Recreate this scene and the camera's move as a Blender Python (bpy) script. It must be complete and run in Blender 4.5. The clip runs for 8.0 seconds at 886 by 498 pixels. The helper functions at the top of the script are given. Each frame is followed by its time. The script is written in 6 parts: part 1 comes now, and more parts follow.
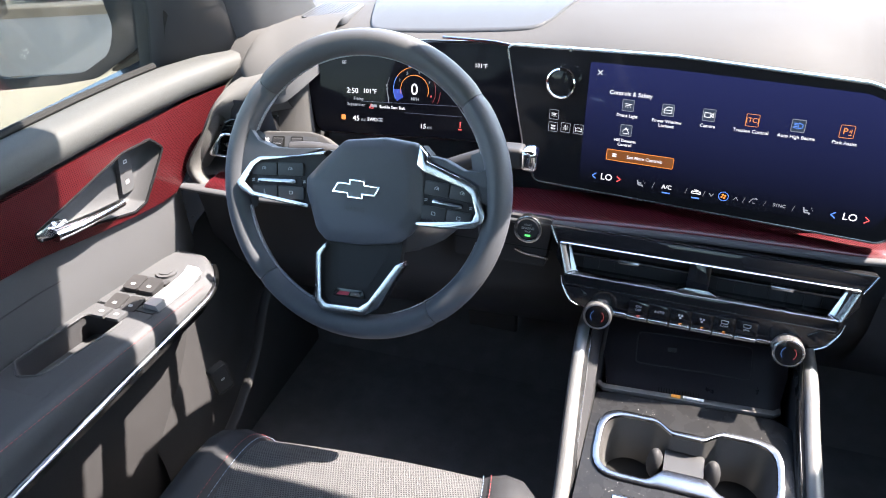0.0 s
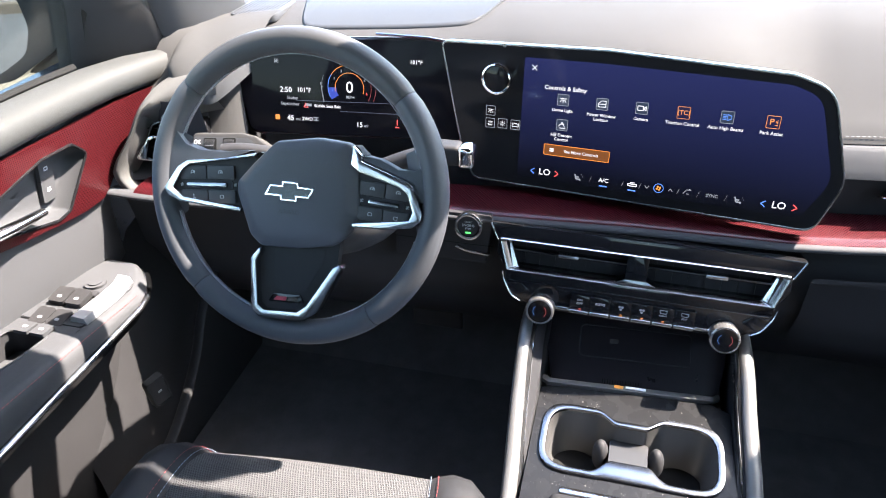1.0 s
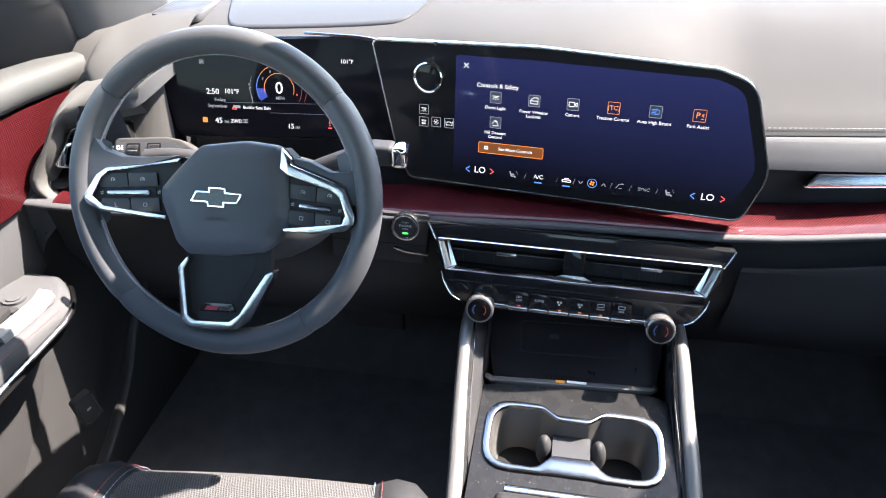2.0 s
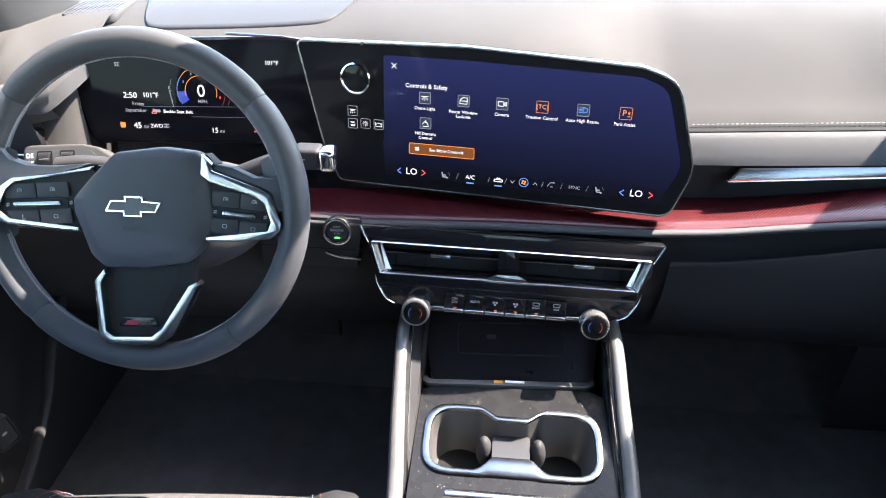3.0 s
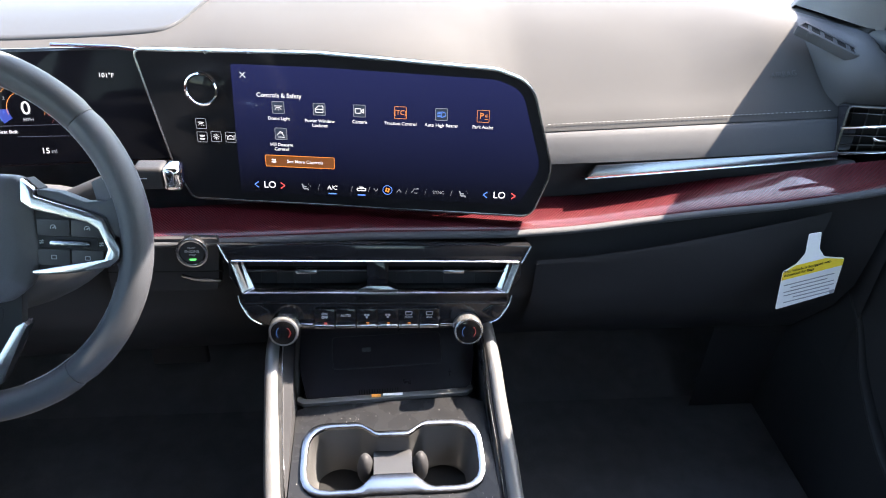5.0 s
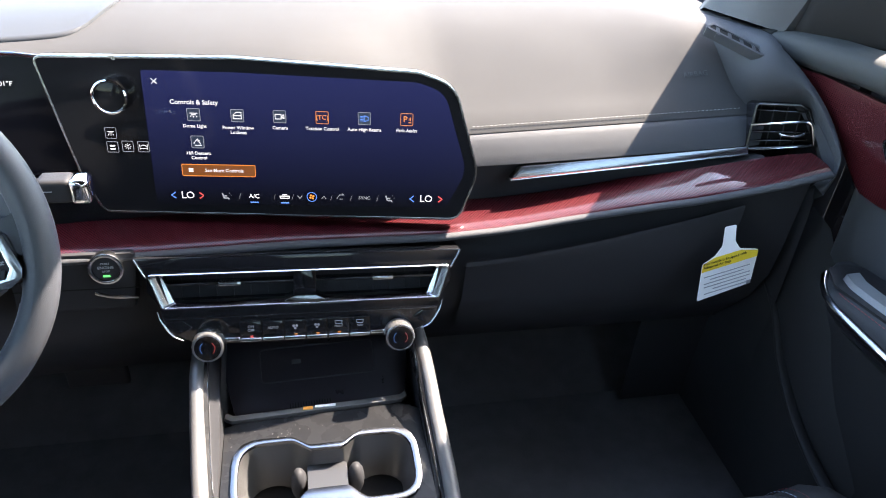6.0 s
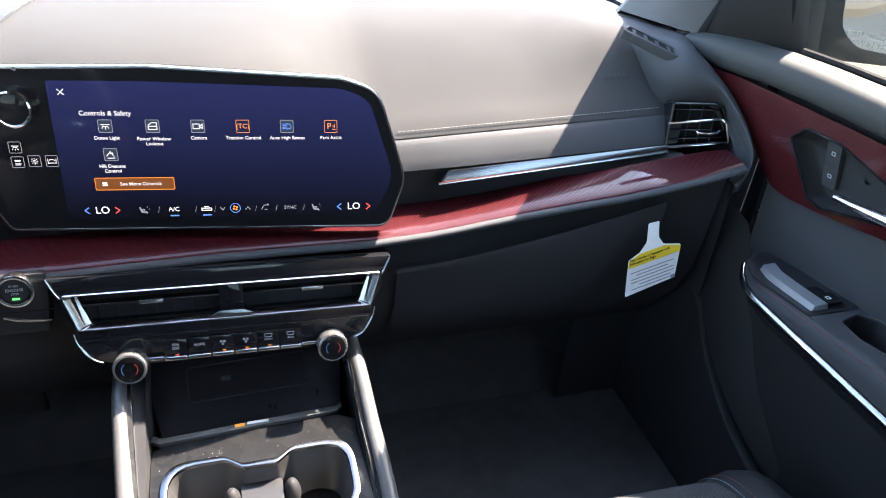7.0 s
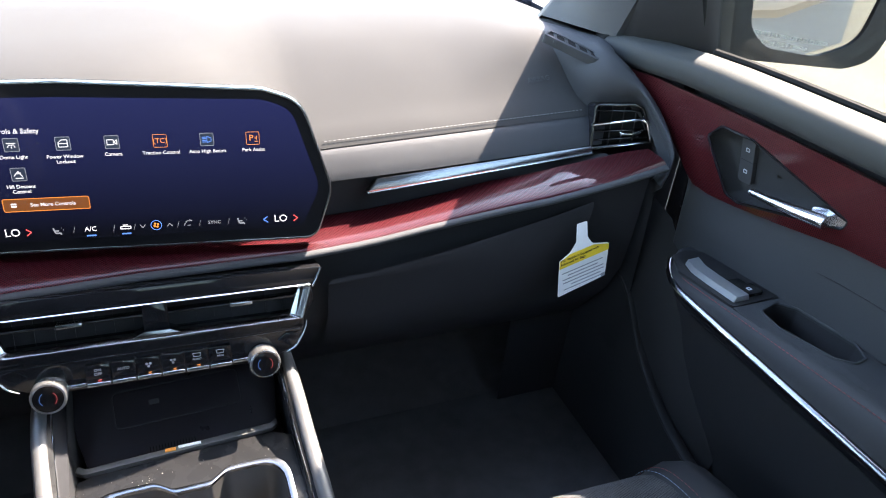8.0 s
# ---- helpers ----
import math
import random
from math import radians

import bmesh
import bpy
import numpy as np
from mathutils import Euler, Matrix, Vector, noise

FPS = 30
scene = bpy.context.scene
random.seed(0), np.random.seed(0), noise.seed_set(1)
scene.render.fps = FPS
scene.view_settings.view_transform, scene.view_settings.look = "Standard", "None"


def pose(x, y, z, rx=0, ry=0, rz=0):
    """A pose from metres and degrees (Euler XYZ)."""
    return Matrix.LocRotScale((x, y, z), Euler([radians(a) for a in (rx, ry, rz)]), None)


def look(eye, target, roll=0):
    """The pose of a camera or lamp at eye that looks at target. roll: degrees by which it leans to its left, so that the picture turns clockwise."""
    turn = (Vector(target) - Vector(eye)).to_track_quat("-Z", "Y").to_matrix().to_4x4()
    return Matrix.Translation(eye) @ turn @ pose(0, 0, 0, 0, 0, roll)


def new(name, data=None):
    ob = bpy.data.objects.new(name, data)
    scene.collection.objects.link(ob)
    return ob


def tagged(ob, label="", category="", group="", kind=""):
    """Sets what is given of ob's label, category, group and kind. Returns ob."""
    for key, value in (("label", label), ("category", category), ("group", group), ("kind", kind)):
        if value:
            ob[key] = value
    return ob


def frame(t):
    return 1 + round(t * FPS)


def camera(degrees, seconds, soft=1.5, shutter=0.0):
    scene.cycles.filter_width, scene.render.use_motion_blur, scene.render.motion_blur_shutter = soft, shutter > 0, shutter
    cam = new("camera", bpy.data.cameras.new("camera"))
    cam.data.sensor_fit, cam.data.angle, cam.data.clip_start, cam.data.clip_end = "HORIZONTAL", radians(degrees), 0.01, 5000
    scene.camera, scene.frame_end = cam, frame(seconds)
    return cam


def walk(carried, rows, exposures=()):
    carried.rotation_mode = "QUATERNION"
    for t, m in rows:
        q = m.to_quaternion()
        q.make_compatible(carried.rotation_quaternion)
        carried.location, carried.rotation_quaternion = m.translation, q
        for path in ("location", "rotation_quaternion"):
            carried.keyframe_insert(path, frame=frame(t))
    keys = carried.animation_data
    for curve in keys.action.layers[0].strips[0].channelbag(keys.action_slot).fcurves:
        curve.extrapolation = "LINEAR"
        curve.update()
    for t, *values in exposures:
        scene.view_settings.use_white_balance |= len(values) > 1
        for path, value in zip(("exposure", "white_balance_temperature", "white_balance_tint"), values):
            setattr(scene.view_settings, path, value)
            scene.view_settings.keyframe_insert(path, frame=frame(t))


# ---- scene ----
cam = camera(65.0, 8.0, soft=1.0)
EXPOSURE = 4.3
PATH = [
    (0, (-0.035, -0.05, 1.078), (-0.639, 1.495, -0.039), -3.5),
    (0.5, (-0.031, -0.041, 1.078), (-0.565, 1.521, -0.051), -3.0),
    (1, (-0.026, -0.035, 1.075), (-0.491, 1.546, -0.058), -2.6),
    (1.5, (-0.022, -0.029, 1.074), (-0.413, 1.568, -0.065), -2.1),
    (3, (-0.007, -0.008, 1.068), (-0.155, 1.625, -0.077), 0.1),
    (3.5, (-0.005, -0.004, 1.066), (-0.067, 1.637, -0.076), 1.0),
    (4, (0.001, -0.001, 1.06), (0.018, 1.648, -0.072), 1.7),
    (4.5, (0.01, 0.008, 1.06), (0.104, 1.656, -0.069), 2.1),
    (6, (0.021, 0.02, 1.053), (0.399, 1.648, -0.047), 4.3),
    (6.5, (0.025, 0.024, 1.05), (0.494, 1.636, -0.037), 4.9),
    (7, (0.031, 0.024, 1.052), (0.586, 1.616, -0.025), 5.4),
    (7.5, (0.034, 0.026, 1.052), (0.681, 1.592, -0.011), 5.9),
    (8, (0.048, 0.023, 1.053), (0.758, 1.571, 0.004), 5.8),
]
walk(cam, [(t, look(eye, target, roll)) for t, eye, target, roll in PATH], exposures=[(0.0, EXPOSURE, 6650, 13), (3.0, EXPOSURE, 6800, 13), (6.0, EXPOSURE, 6950, 14), (8.0, EXPOSURE, 6950, 14)])

SUN_DIR = Vector((0.70, 0.40, 1.0)).normalized()


# ---- world, sun ----
world = bpy.data.worlds.new("sky")
scene.world = world
world.use_nodes = True
_wn = world.node_tree.nodes
_sky = _wn.new("ShaderNodeTexSky")
_sky.sky_type = "NISHITA"
_sky.sun_disc = False
_sky.sun_elevation = math.asin(SUN_DIR.z)
_sky.sun_rotation = math.atan2(SUN_DIR.x, SUN_DIR.y)
world.node_tree.links.new(_sky.outputs[0], _wn["Background"].inputs[0])
_wn["Background"].inputs[1].default_value = 0.15
_sun = bpy.data.lights.new("sun", "SUN")
_sun.energy, _sun.angle, _sun.color = 2.7, radians(0.53), (1.0, 0.92, 0.83)
new("sun", _sun).matrix_world = look(SUN_DIR * 20, (0, 0, 0))


# ---- materials ----
def mat(name, col, rough=0.5, metal=0.0, var=0.12, scale=14.0, bump=0.0, bscale=500.0, coat=0.0, kind="noise", spec=0.5, rvar=0.1, stretch=None):
    """A plain surface with broad mottling, fine grain, uneven gloss and relief."""
    m = bpy.data.materials.new(name)
    m.use_nodes = True
    nt = m.node_tree
    b = nt.nodes["Principled BSDF"]
    link = nt.links.new
    tc = nt.nodes.new("ShaderNodeTexCoord")
    vec = tc.outputs["Object"]
    if stretch:
        mp = nt.nodes.new("ShaderNodeMapping")
        mp.inputs["Scale"].default_value = stretch
        link(vec, mp.inputs[0])
        vec = mp.outputs[0]
    n1 = nt.nodes.new("ShaderNodeTexNoise")
    n1.inputs["Scale"].default_value, n1.inputs["Detail"].default_value = scale, 5
    link(vec, n1.inputs["Vector"])
    n2 = nt.nodes.new("ShaderNodeTexNoise")
    n2.inputs["Scale"].default_value, n2.inputs["Detail"].default_value = bscale, 3
    link(vec, n2.inputs["Vector"])
    add = nt.nodes.new("ShaderNodeMath")
    add.operation = "ADD"
    link(n1.outputs["Fac"], add.inputs[0])
    link(n2.outputs["Fac"], add.inputs[1])
    mr = nt.nodes.new("ShaderNodeMapRange")
    mr.inputs["From Min"].default_value, mr.inputs["From Max"].default_value = 0.6, 1.4
    mr.inputs["To Min"].default_value, mr.inputs["To Max"].default_value = 1 - var, 1 + var
    link(add.outputs[0], mr.inputs["Value"])
    mul = nt.nodes.new("ShaderNodeVectorMath")
    mul.operation = "SCALE"
    mul.inputs[0].default_value = col
    link(mr.outputs[0], mul.inputs["Scale"])
    link(mul.outputs[0], b.inputs["Base Color"])
    rr = nt.nodes.new("ShaderNodeMapRange")
    rr.inputs["From Min"].default_value, rr.inputs["From Max"].default_value = 0.3, 0.7
    rr.inputs["To Min"].default_value, rr.inputs["To Max"].default_value = max(0.02, rough - rvar * rough), min(1, rough + rvar * rough)
    link(n1.outputs["Fac"], rr.inputs["Value"])
    link(rr.outputs[0], b.inputs["Roughness"])
    b.inputs["Metallic"].default_value = metal
    b.inputs["Coat Weight"].default_value = coat
    b.inputs["Coat Roughness"].default_value = 0.05
    b.inputs["Specular IOR Level"].default_value = spec
    if bump:
        bp = nt.nodes.new("ShaderNodeBump")
        bp.inputs["Strength"].default_value, bp.inputs["Distance"].default_value = bump, 0.0006
        if kind == "leather":
            vo = nt.nodes.new("ShaderNodeTexVoronoi")
            vo.feature = "DISTANCE_TO_EDGE"
            vo.inputs["Scale"].default_value = bscale
            link(vec, vo.inputs["Vector"])
            link(vo.outputs["Distance"], bp.inputs["Height"])
        else:
            link(n2.outputs["Fac"], bp.inputs["Height"])
        link(bp.outputs[0], b.inputs["Normal"])
    return m


def weave_mat(name, axes, dark, bright, pitch, rough=0.35, coat=0.0, bump=0.4, metal=0.0, fuzz=0.9):
    """A woven or meshed surface: two sets of fine diagonal threads."""
    m = bpy.data.materials.new(name)
    m.use_nodes = True
    nt = m.node_tree
    link = nt.links.new
    b = nt.nodes["Principled BSDF"]
    tc = nt.nodes.new("ShaderNodeTexCoord")
    outs = []
    for a in axes:
        d = nt.nodes.new("ShaderNodeVectorMath")
        d.operation = "DOT_PRODUCT"
        d.inputs[1].default_value = Vector(a) * (2 * math.pi / pitch)
        link(tc.outputs["Object"], d.inputs[0])
        s = nt.nodes.new("ShaderNodeMath")
        s.operation = "SINE"
        link(d.outputs["Value"], s.inputs[0])
        outs.append(s)
    mx = nt.nodes.new("ShaderNodeMath")
    mx.operation = "MAXIMUM"
    link(outs[0].outputs[0], mx.inputs[0])
    link(outs[1].outputs[0], mx.inputs[1])
    n1 = nt.nodes.new("ShaderNodeTexNoise")
    n1.inputs["Scale"].default_value = 60
    link(tc.outputs["Object"], n1.inputs["Vector"])
    n2 = nt.nodes.new("ShaderNodeTexNoise")
    n2.inputs["Scale"].default_value = 900
    link(tc.outputs["Object"], n2.inputs["Vector"])
    ad = nt.nodes.new("ShaderNodeMath")
    ad.operation = "MULTIPLY_ADD"
    ad.inputs[1].default_value, ad.inputs[2].default_value = fuzz, -fuzz / 2
    link(n2.outputs["Fac"], ad.inputs[0])
    ad2 = nt.nodes.new("ShaderNodeMath")
    ad2.operation = "ADD"
    link(mx.outputs[0], ad2.inputs[0])
    link(ad.outputs[0], ad2.inputs[1])
    mr = nt.nodes.new("ShaderNodeMapRange")
    mr.inputs["From Min"].default_value, mr.inputs["From Max"].default_value = -0.25, 0.75
    link(ad2.outputs[0], mr.inputs["Value"])
    mix = nt.nodes.new("ShaderNodeMix")
    mix.data_type = "RGBA"
    mix.inputs["A"].default_value = (*dark, 1)
    mix.inputs["B"].default_value = (*bright, 1)
    link(mr.outputs[0], mix.inputs["Factor"])
    link(mix.outputs["Result"], b.inputs["Base Color"])
    rr = nt.nodes.new("ShaderNodeMapRange")
    rr.inputs["To Min"].default_value, rr.inputs["To Max"].default_value = rough * 0.8, rough * 1.2
    link(n1.outputs["Fac"], rr.inputs["Value"])
    link(rr.outputs[0], b.inputs["Roughness"])
    b.inputs["Coat Weight"].default_value = coat
    b.inputs["Coat Roughness"].default_value = 0.04
    b.inputs["Specular IOR Level"].default_value = 0.08 if coat else 0.4
    b.inputs["Metallic"].default_value = metal
    if bump:
        bp = nt.nodes.new("ShaderNodeBump")
        bp.inputs["Strength"].default_value, bp.inputs["Distance"].default_value = bump, 0.0005
        link(ad2.outputs[0], bp.inputs["Height"])
        link(bp.outputs[0], b.inputs["Normal"])
    return m


def glow(name, col, strength):
    m = bpy.data.materials.new(name)
    m.use_nodes = True
    b = m.node_tree.nodes["Principled BSDF"]
    b.inputs["Base Color"].default_value = (0.01, 0.01, 0.01, 1)
    b.inputs["Roughness"].default_value = 0.3
    b.inputs["Emission Color"].default_value = (*col, 1)
    b.inputs["Emission Strength"].default_value = 0.5 * strength
    return m


def glass_mat(name, tint, shine=0.06, rough=0.0):
    m = bpy.data.materials.new(name)
    m.use_nodes = True
    nt = m.node_tree
    nt.nodes.remove(nt.nodes["Principled BSDF"])
    out = nt.nodes["Material Output"]
    tr = nt.nodes.new("ShaderNodeBsdfTransparent")
    tr.inputs[0].default_value = (*tint, 1)
    gl = nt.nodes.new("ShaderNodeBsdfGlossy")
    gl.inputs["Roughness"].default_value = rough
    mx = nt.nodes.new("ShaderNodeMixShader")
    mx.inputs[0].default_value = shine
    nt.links.new(tr.outputs[0], mx.inputs[1])
    nt.links.new(gl.outputs[0], mx.inputs[2])
    nt.links.new(mx.outputs[0], out.inputs[0])
    return m


def lcd_mat(name, low, high, axis_z0, axis_z1, strength):
    """A lit display: a smooth wash of colour from its lower to its upper edge, under gloss glass."""
    m = bpy.data.materials.new(name)
    m.use_nodes = True
    nt = m.node_tree
    b = nt.nodes["Principled BSDF"]
    tc = nt.nodes.new("ShaderNodeTexCoord")
    sp = nt.nodes.new("ShaderNodeSeparateXYZ")
    nt.links.new(tc.outputs["Object"], sp.inputs[0])
    mr = nt.nodes.new("ShaderNodeMapRange")
    mr.inputs["From Min"].default_value, mr.inputs["From Max"].default_value = axis_z0, axis_z1
    nt.links.new(sp.outputs["Z"], mr.inputs["Value"])
    mix = nt.nodes.new("ShaderNodeMix")
    mix.data_type = "RGBA"
    mix.inputs["A"].default_value, mix.inputs["B"].default_value = (*low, 1), (*high, 1)
    nt.links.new(mr.outputs[0], mix.inputs["Factor"])
    nt.links.new(mix.outputs["Result"], b.inputs["Emission Color"])
    b.inputs["Emission Strength"].default_value = 0.52 * strength
    b.inputs["Base Color"].default_value = (0.006, 0.006, 0.007, 1)
    b.inputs["Roughness"].default_value = 0.08
    b.inputs["Specular IOR Level"].default_value = 0.2
    return m


M_PAD = mat("soft_dash_grey", (0.040, 0.039, 0.0385), 0.85, spec=0.12, bump=0.35, bscale=900, kind="leather", var=0.06, scale=6)
M_SOFT = mat("soft_door_grey", (0.043, 0.044, 0.047), 0.62, spec=0.18, bump=0.3, bscale=900, kind="leather", var=0.07, scale=6)
# lightened soft grey: sunlight on the driver-side surround is put into the colour
M_SURROUND = mat("soft_surround_sunlit_grey", (0.060, 0.059, 0.057), 0.75, spec=0.15, bump=0.3, bscale=900, kind="leather", var=0.06, scale=6)
M_BELT = mat("soft_belt_grey", (0.038, 0.039, 0.0385), 0.7, spec=0.2, bump=0.3, bscale=900, kind="leather", var=0.07, scale=6)
M_COVER = mat("smooth_cover_grey", (0.034, 0.035, 0.037), 0.55, spec=0.2, bump=0.2, bscale=1100, var=0.05, scale=5)
M_CLGLASS = mat("display_cover_glass", (0.0065, 0.0057, 0.0068), 0.06, var=0.05, rvar=0.3, scale=20, spec=0.07)
M_LEATHER = mat("wheel_leather", (0.056, 0.059, 0.067), 0.5, spec=0.25, bump=0.3, bscale=700, kind="leather", var=0.08, scale=9)
# darker top section: shade on its driver-facing side is put into the colour
M_LEATHER_TOP = mat("wheel_leather_top_shade", (0.042, 0.043, 0.046), 0.5, spec=0.25, bump=0.4, bscale=500, kind="leather", var=0.08, scale=9)
M_HARD = mat("hard_black_plastic", (0.023, 0.0225, 0.0235), 0.55, spec=0.16, bump=0.25, bscale=1200, var=0.12)
M_DARK = mat("deep_black_plastic", (0.027, 0.027, 0.029), 0.6, spec=0.15, bump=0.2, bscale=1200, var=0.12)
M_PIANO = mat("piano_black", (0.009, 0.009, 0.010), 0.09, coat=0.15, spec=0.35, var=0.05, rvar=0.35, scale=40)
M_DECK = mat("satin_black_console", (0.010, 0.010, 0.0105), 0.27, spec=0.15, var=0.2, scale=50, bump=0.05, bscale=1500)
M_CHROME = mat("satin_chrome", (0.55, 0.56, 0.58), 0.2, metal=1.0, var=0.04, rvar=0.3)
M_BRIGHT = mat("bright_chrome", (0.85, 0.86, 0.88), 0.08, metal=1.0, var=0.03)
M_SATIN = mat("satin_silver", (0.40, 0.41, 0.42), 0.38, metal=0.75, var=0.04)
M_KNURL = mat("knurled_silver", (0.27, 0.27, 0.27), 0.28, metal=0.8, var=0.05)
M_DCHROME = mat("dark_chrome", (0.30, 0.31, 0.33), 0.2, metal=1.0, var=0.05)
M_ALU = mat("painted_silver", (0.14, 0.14, 0.14), 0.4, metal=0.5, var=0.05, scale=20)
M_GLASSBLK = mat("black_glass", (0.009, 0.0085, 0.009), 0.06, var=0.05, rvar=0.3, scale=20, spec=0.14)
M_RED_DASH = weave_mat("red_mesh_trim_dash", ((1, 0.9, 0.9), (1, -0.9, -0.9)), (0.006, 0.0012, 0.0016), (0.062, 0.007, 0.010), 0.0046, coat=0.5, metal=0.3)
M_RED_DOOR = weave_mat("red_mesh_trim_door", ((0, 1, 1), (0, 1, -1)), (0.010, 0.0015, 0.002), (0.055, 0.0065, 0.0085), 0.0036, coat=0.7, metal=0.3)
M_FABRIC = weave_mat("seat_weave", ((1, 0.35, 0), (-0.35, 1, 0)), (0.013, 0.014, 0.016), (0.062, 0.062, 0.064), 0.0034, rough=0.9, bump=0.9, fuzz=3.2)
M_SEAT = mat("seat_vinyl", (0.014, 0.0145, 0.0165), 0.6, spec=0.25, bump=0.3, bscale=700, kind="leather", var=0.1)
M_CARPET = mat("black_carpet", (0.075, 0.072, 0.075), 0.95, bump=0.9, bscale=900, var=0.4, scale=30)
M_KEY = mat("grey_key_plastic", (0.028, 0.028, 0.030), 0.5, spec=0.3, var=0.06)
M_THREAD_R = mat("red_thread", (0.20, 0.03, 0.035), 0.7)
M_THREAD_W = mat("pale_thread", (0.20, 0.20, 0.20), 0.7)
M_THREAD_WHEEL = mat("wheel_thread", (0.30, 0.31, 0.32), 0.75)
M_THREAD_B = mat("blue_grey_thread", (0.2, 0.26, 0.34), 0.7)
M_WHITE = mat("print_white", (0.75, 0.75, 0.75), 0.6)
M_GREYPRINT = mat("print_grey", (0.30, 0.30, 0.31), 0.6)
M_DIMPRINT = mat("embossed_grey", (0.03, 0.03, 0.032), 0.6)
M_TAG = mat("paper_white", (0.80, 0.80, 0.78), 0.7, var=0.04)
M_YELLOW = mat("print_yellow", (0.80, 0.56, 0.03), 0.6, var=0.04)
M_HEAD = mat("headliner_fabric", (0.03, 0.03, 0.031), 0.9, bump=0.4, bscale=700)
M_MIRROR = mat("mirror_silver", (0.66, 0.67, 0.68), 0.0, metal=1.0, var=0.0, rvar=0.0)
M_BODY = mat("white_car_paint", (0.72, 0.73, 0.74), 0.25, coat=0.8, var=0.03)
M_BODYDARK = mat("dark_car_paint", (0.02, 0.022, 0.026), 0.25, coat=0.8, var=0.05)
M_TYRE = mat("tyre_rubber", (0.02, 0.02, 0.02), 0.85, bump=0.4, bscale=200)
M_ASPHALT = mat("blue_grey_asphalt", (0.040, 0.044, 0.047), 0.9, var=0.2, scale=2.0, bump=0.6, bscale=90)
M_KERB = mat("weathered_kerb", (0.075, 0.066, 0.056), 0.9, var=0.2, scale=3.0, bump=0.5, bscale=60)
M_GROUND = mat("pale_sandy_concrete", (0.112, 0.097, 0.072), 0.95, var=0.16, scale=1.2, bump=0.5, bscale=60)
M_GLASS = glass_mat("window_glass", (0.62, 0.64, 0.60))
M_PRIVACY = glass_mat("privacy_glass", (0.45, 0.47, 0.45))
M_RUBBER = mat("black_rubber", (0.009, 0.009, 0.009), 0.7, spec=0.1)
G_WHITE = glow("display_white", (0.9, 0.93, 1.0), 0.16)
G_GREY = glow("display_grey", (0.55, 0.6, 0.7), 0.08)
G_BLUE = glow("display_blue", (0.12, 0.32, 1.0), 0.14)
G_RED = glow("display_red", (1.0, 0.12, 0.12), 0.14)
G_DIMBLUE = glow("knob_blue", (0.12, 0.32, 1.0), 0.04)
G_DIMRED = glow("knob_red", (1.0, 0.12, 0.12), 0.035)
G_DIM = glow("display_dim_grey", (0.5, 0.55, 0.65), 0.03)
G_ORANGE = glow("display_orange", (1.0, 0.32, 0.05), 0.14)
G_BROWN = glow("display_brown", (0.5, 0.16, 0.03), 0.05)
G_GREEN = glow("green_indicator", (0.1, 1.0, 0.2), 0.2)
G_NAVY = glow("display_tile_navy", (0.05, 0.08, 0.16), 0.05)


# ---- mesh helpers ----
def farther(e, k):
    """Scales a finished thing about the mid-path camera position, keeping its place in view."""
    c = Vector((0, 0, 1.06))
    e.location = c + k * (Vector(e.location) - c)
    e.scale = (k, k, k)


def thing(name, loc, label, category, group="", kind=""):
    e = new(name)
    e.location = loc
    e.empty_display_size = 0.05
    return tagged(e, label, category, group, kind)


def origin_of(ob):
    return Matrix.Translation(ob.location) if ob.parent is None else Matrix.Identity(4)


def put(name, me, material, parent=None, label="", smooth=40):
    me.materials.append(material)
    if smooth:
        for p in me.polygons:
            p.use_smooth = True
        me.set_sharp_from_angle(angle=radians(smooth))
    ob = new(name, me)
    if parent is not None:
        ob.parent = parent
        ob.matrix_parent_inverse = origin_of(parent).inverted()
    if label:
        ob["label"] = label
    return ob


def part(name, bm, material, parent=None, label="", smooth=40):
    """Links a bmesh, built in world places, as one mesh object under a thing or a part."""
    bmesh.ops.recalc_face_normals(bm, faces=bm.faces)
    me = bpy.data.meshes.new(name)
    bm.to_mesh(me)
    bm.free()
    return put(name, me, material, parent, label, smooth)


def bevel(bm, width, segments=2, angle=30):
    if width > 0:
        es = [e for e in bm.edges if len(e.link_faces) == 2 and e.calc_face_angle(0) > radians(angle)]
        bmesh.ops.bevel(bm, geom=es, offset=width, segments=segments, affect="EDGES", profile=0.6, clamp_overlap=True)
    return bm


def join(*bms):
    out = bms[0]
    for b in bms[1:]:
        tmp = bpy.data.meshes.new("tmp")
        b.to_mesh(tmp)
        b.free()
        out.from_mesh(tmp)
        bpy.data.meshes.remove(tmp)
    return out


def box(center, size, bev=0.0, m=None, seg=2):
    bm = bmesh.new()
    bmesh.ops.create_cube(bm, size=1)
    bmesh.ops.scale(bm, vec=size, verts=bm.verts)
    bevel(bm, bev, seg)
    bmesh.ops.translate(bm, vec=center, verts=bm.verts)
    if m is not None:
        bm.transform(m)
    return bm


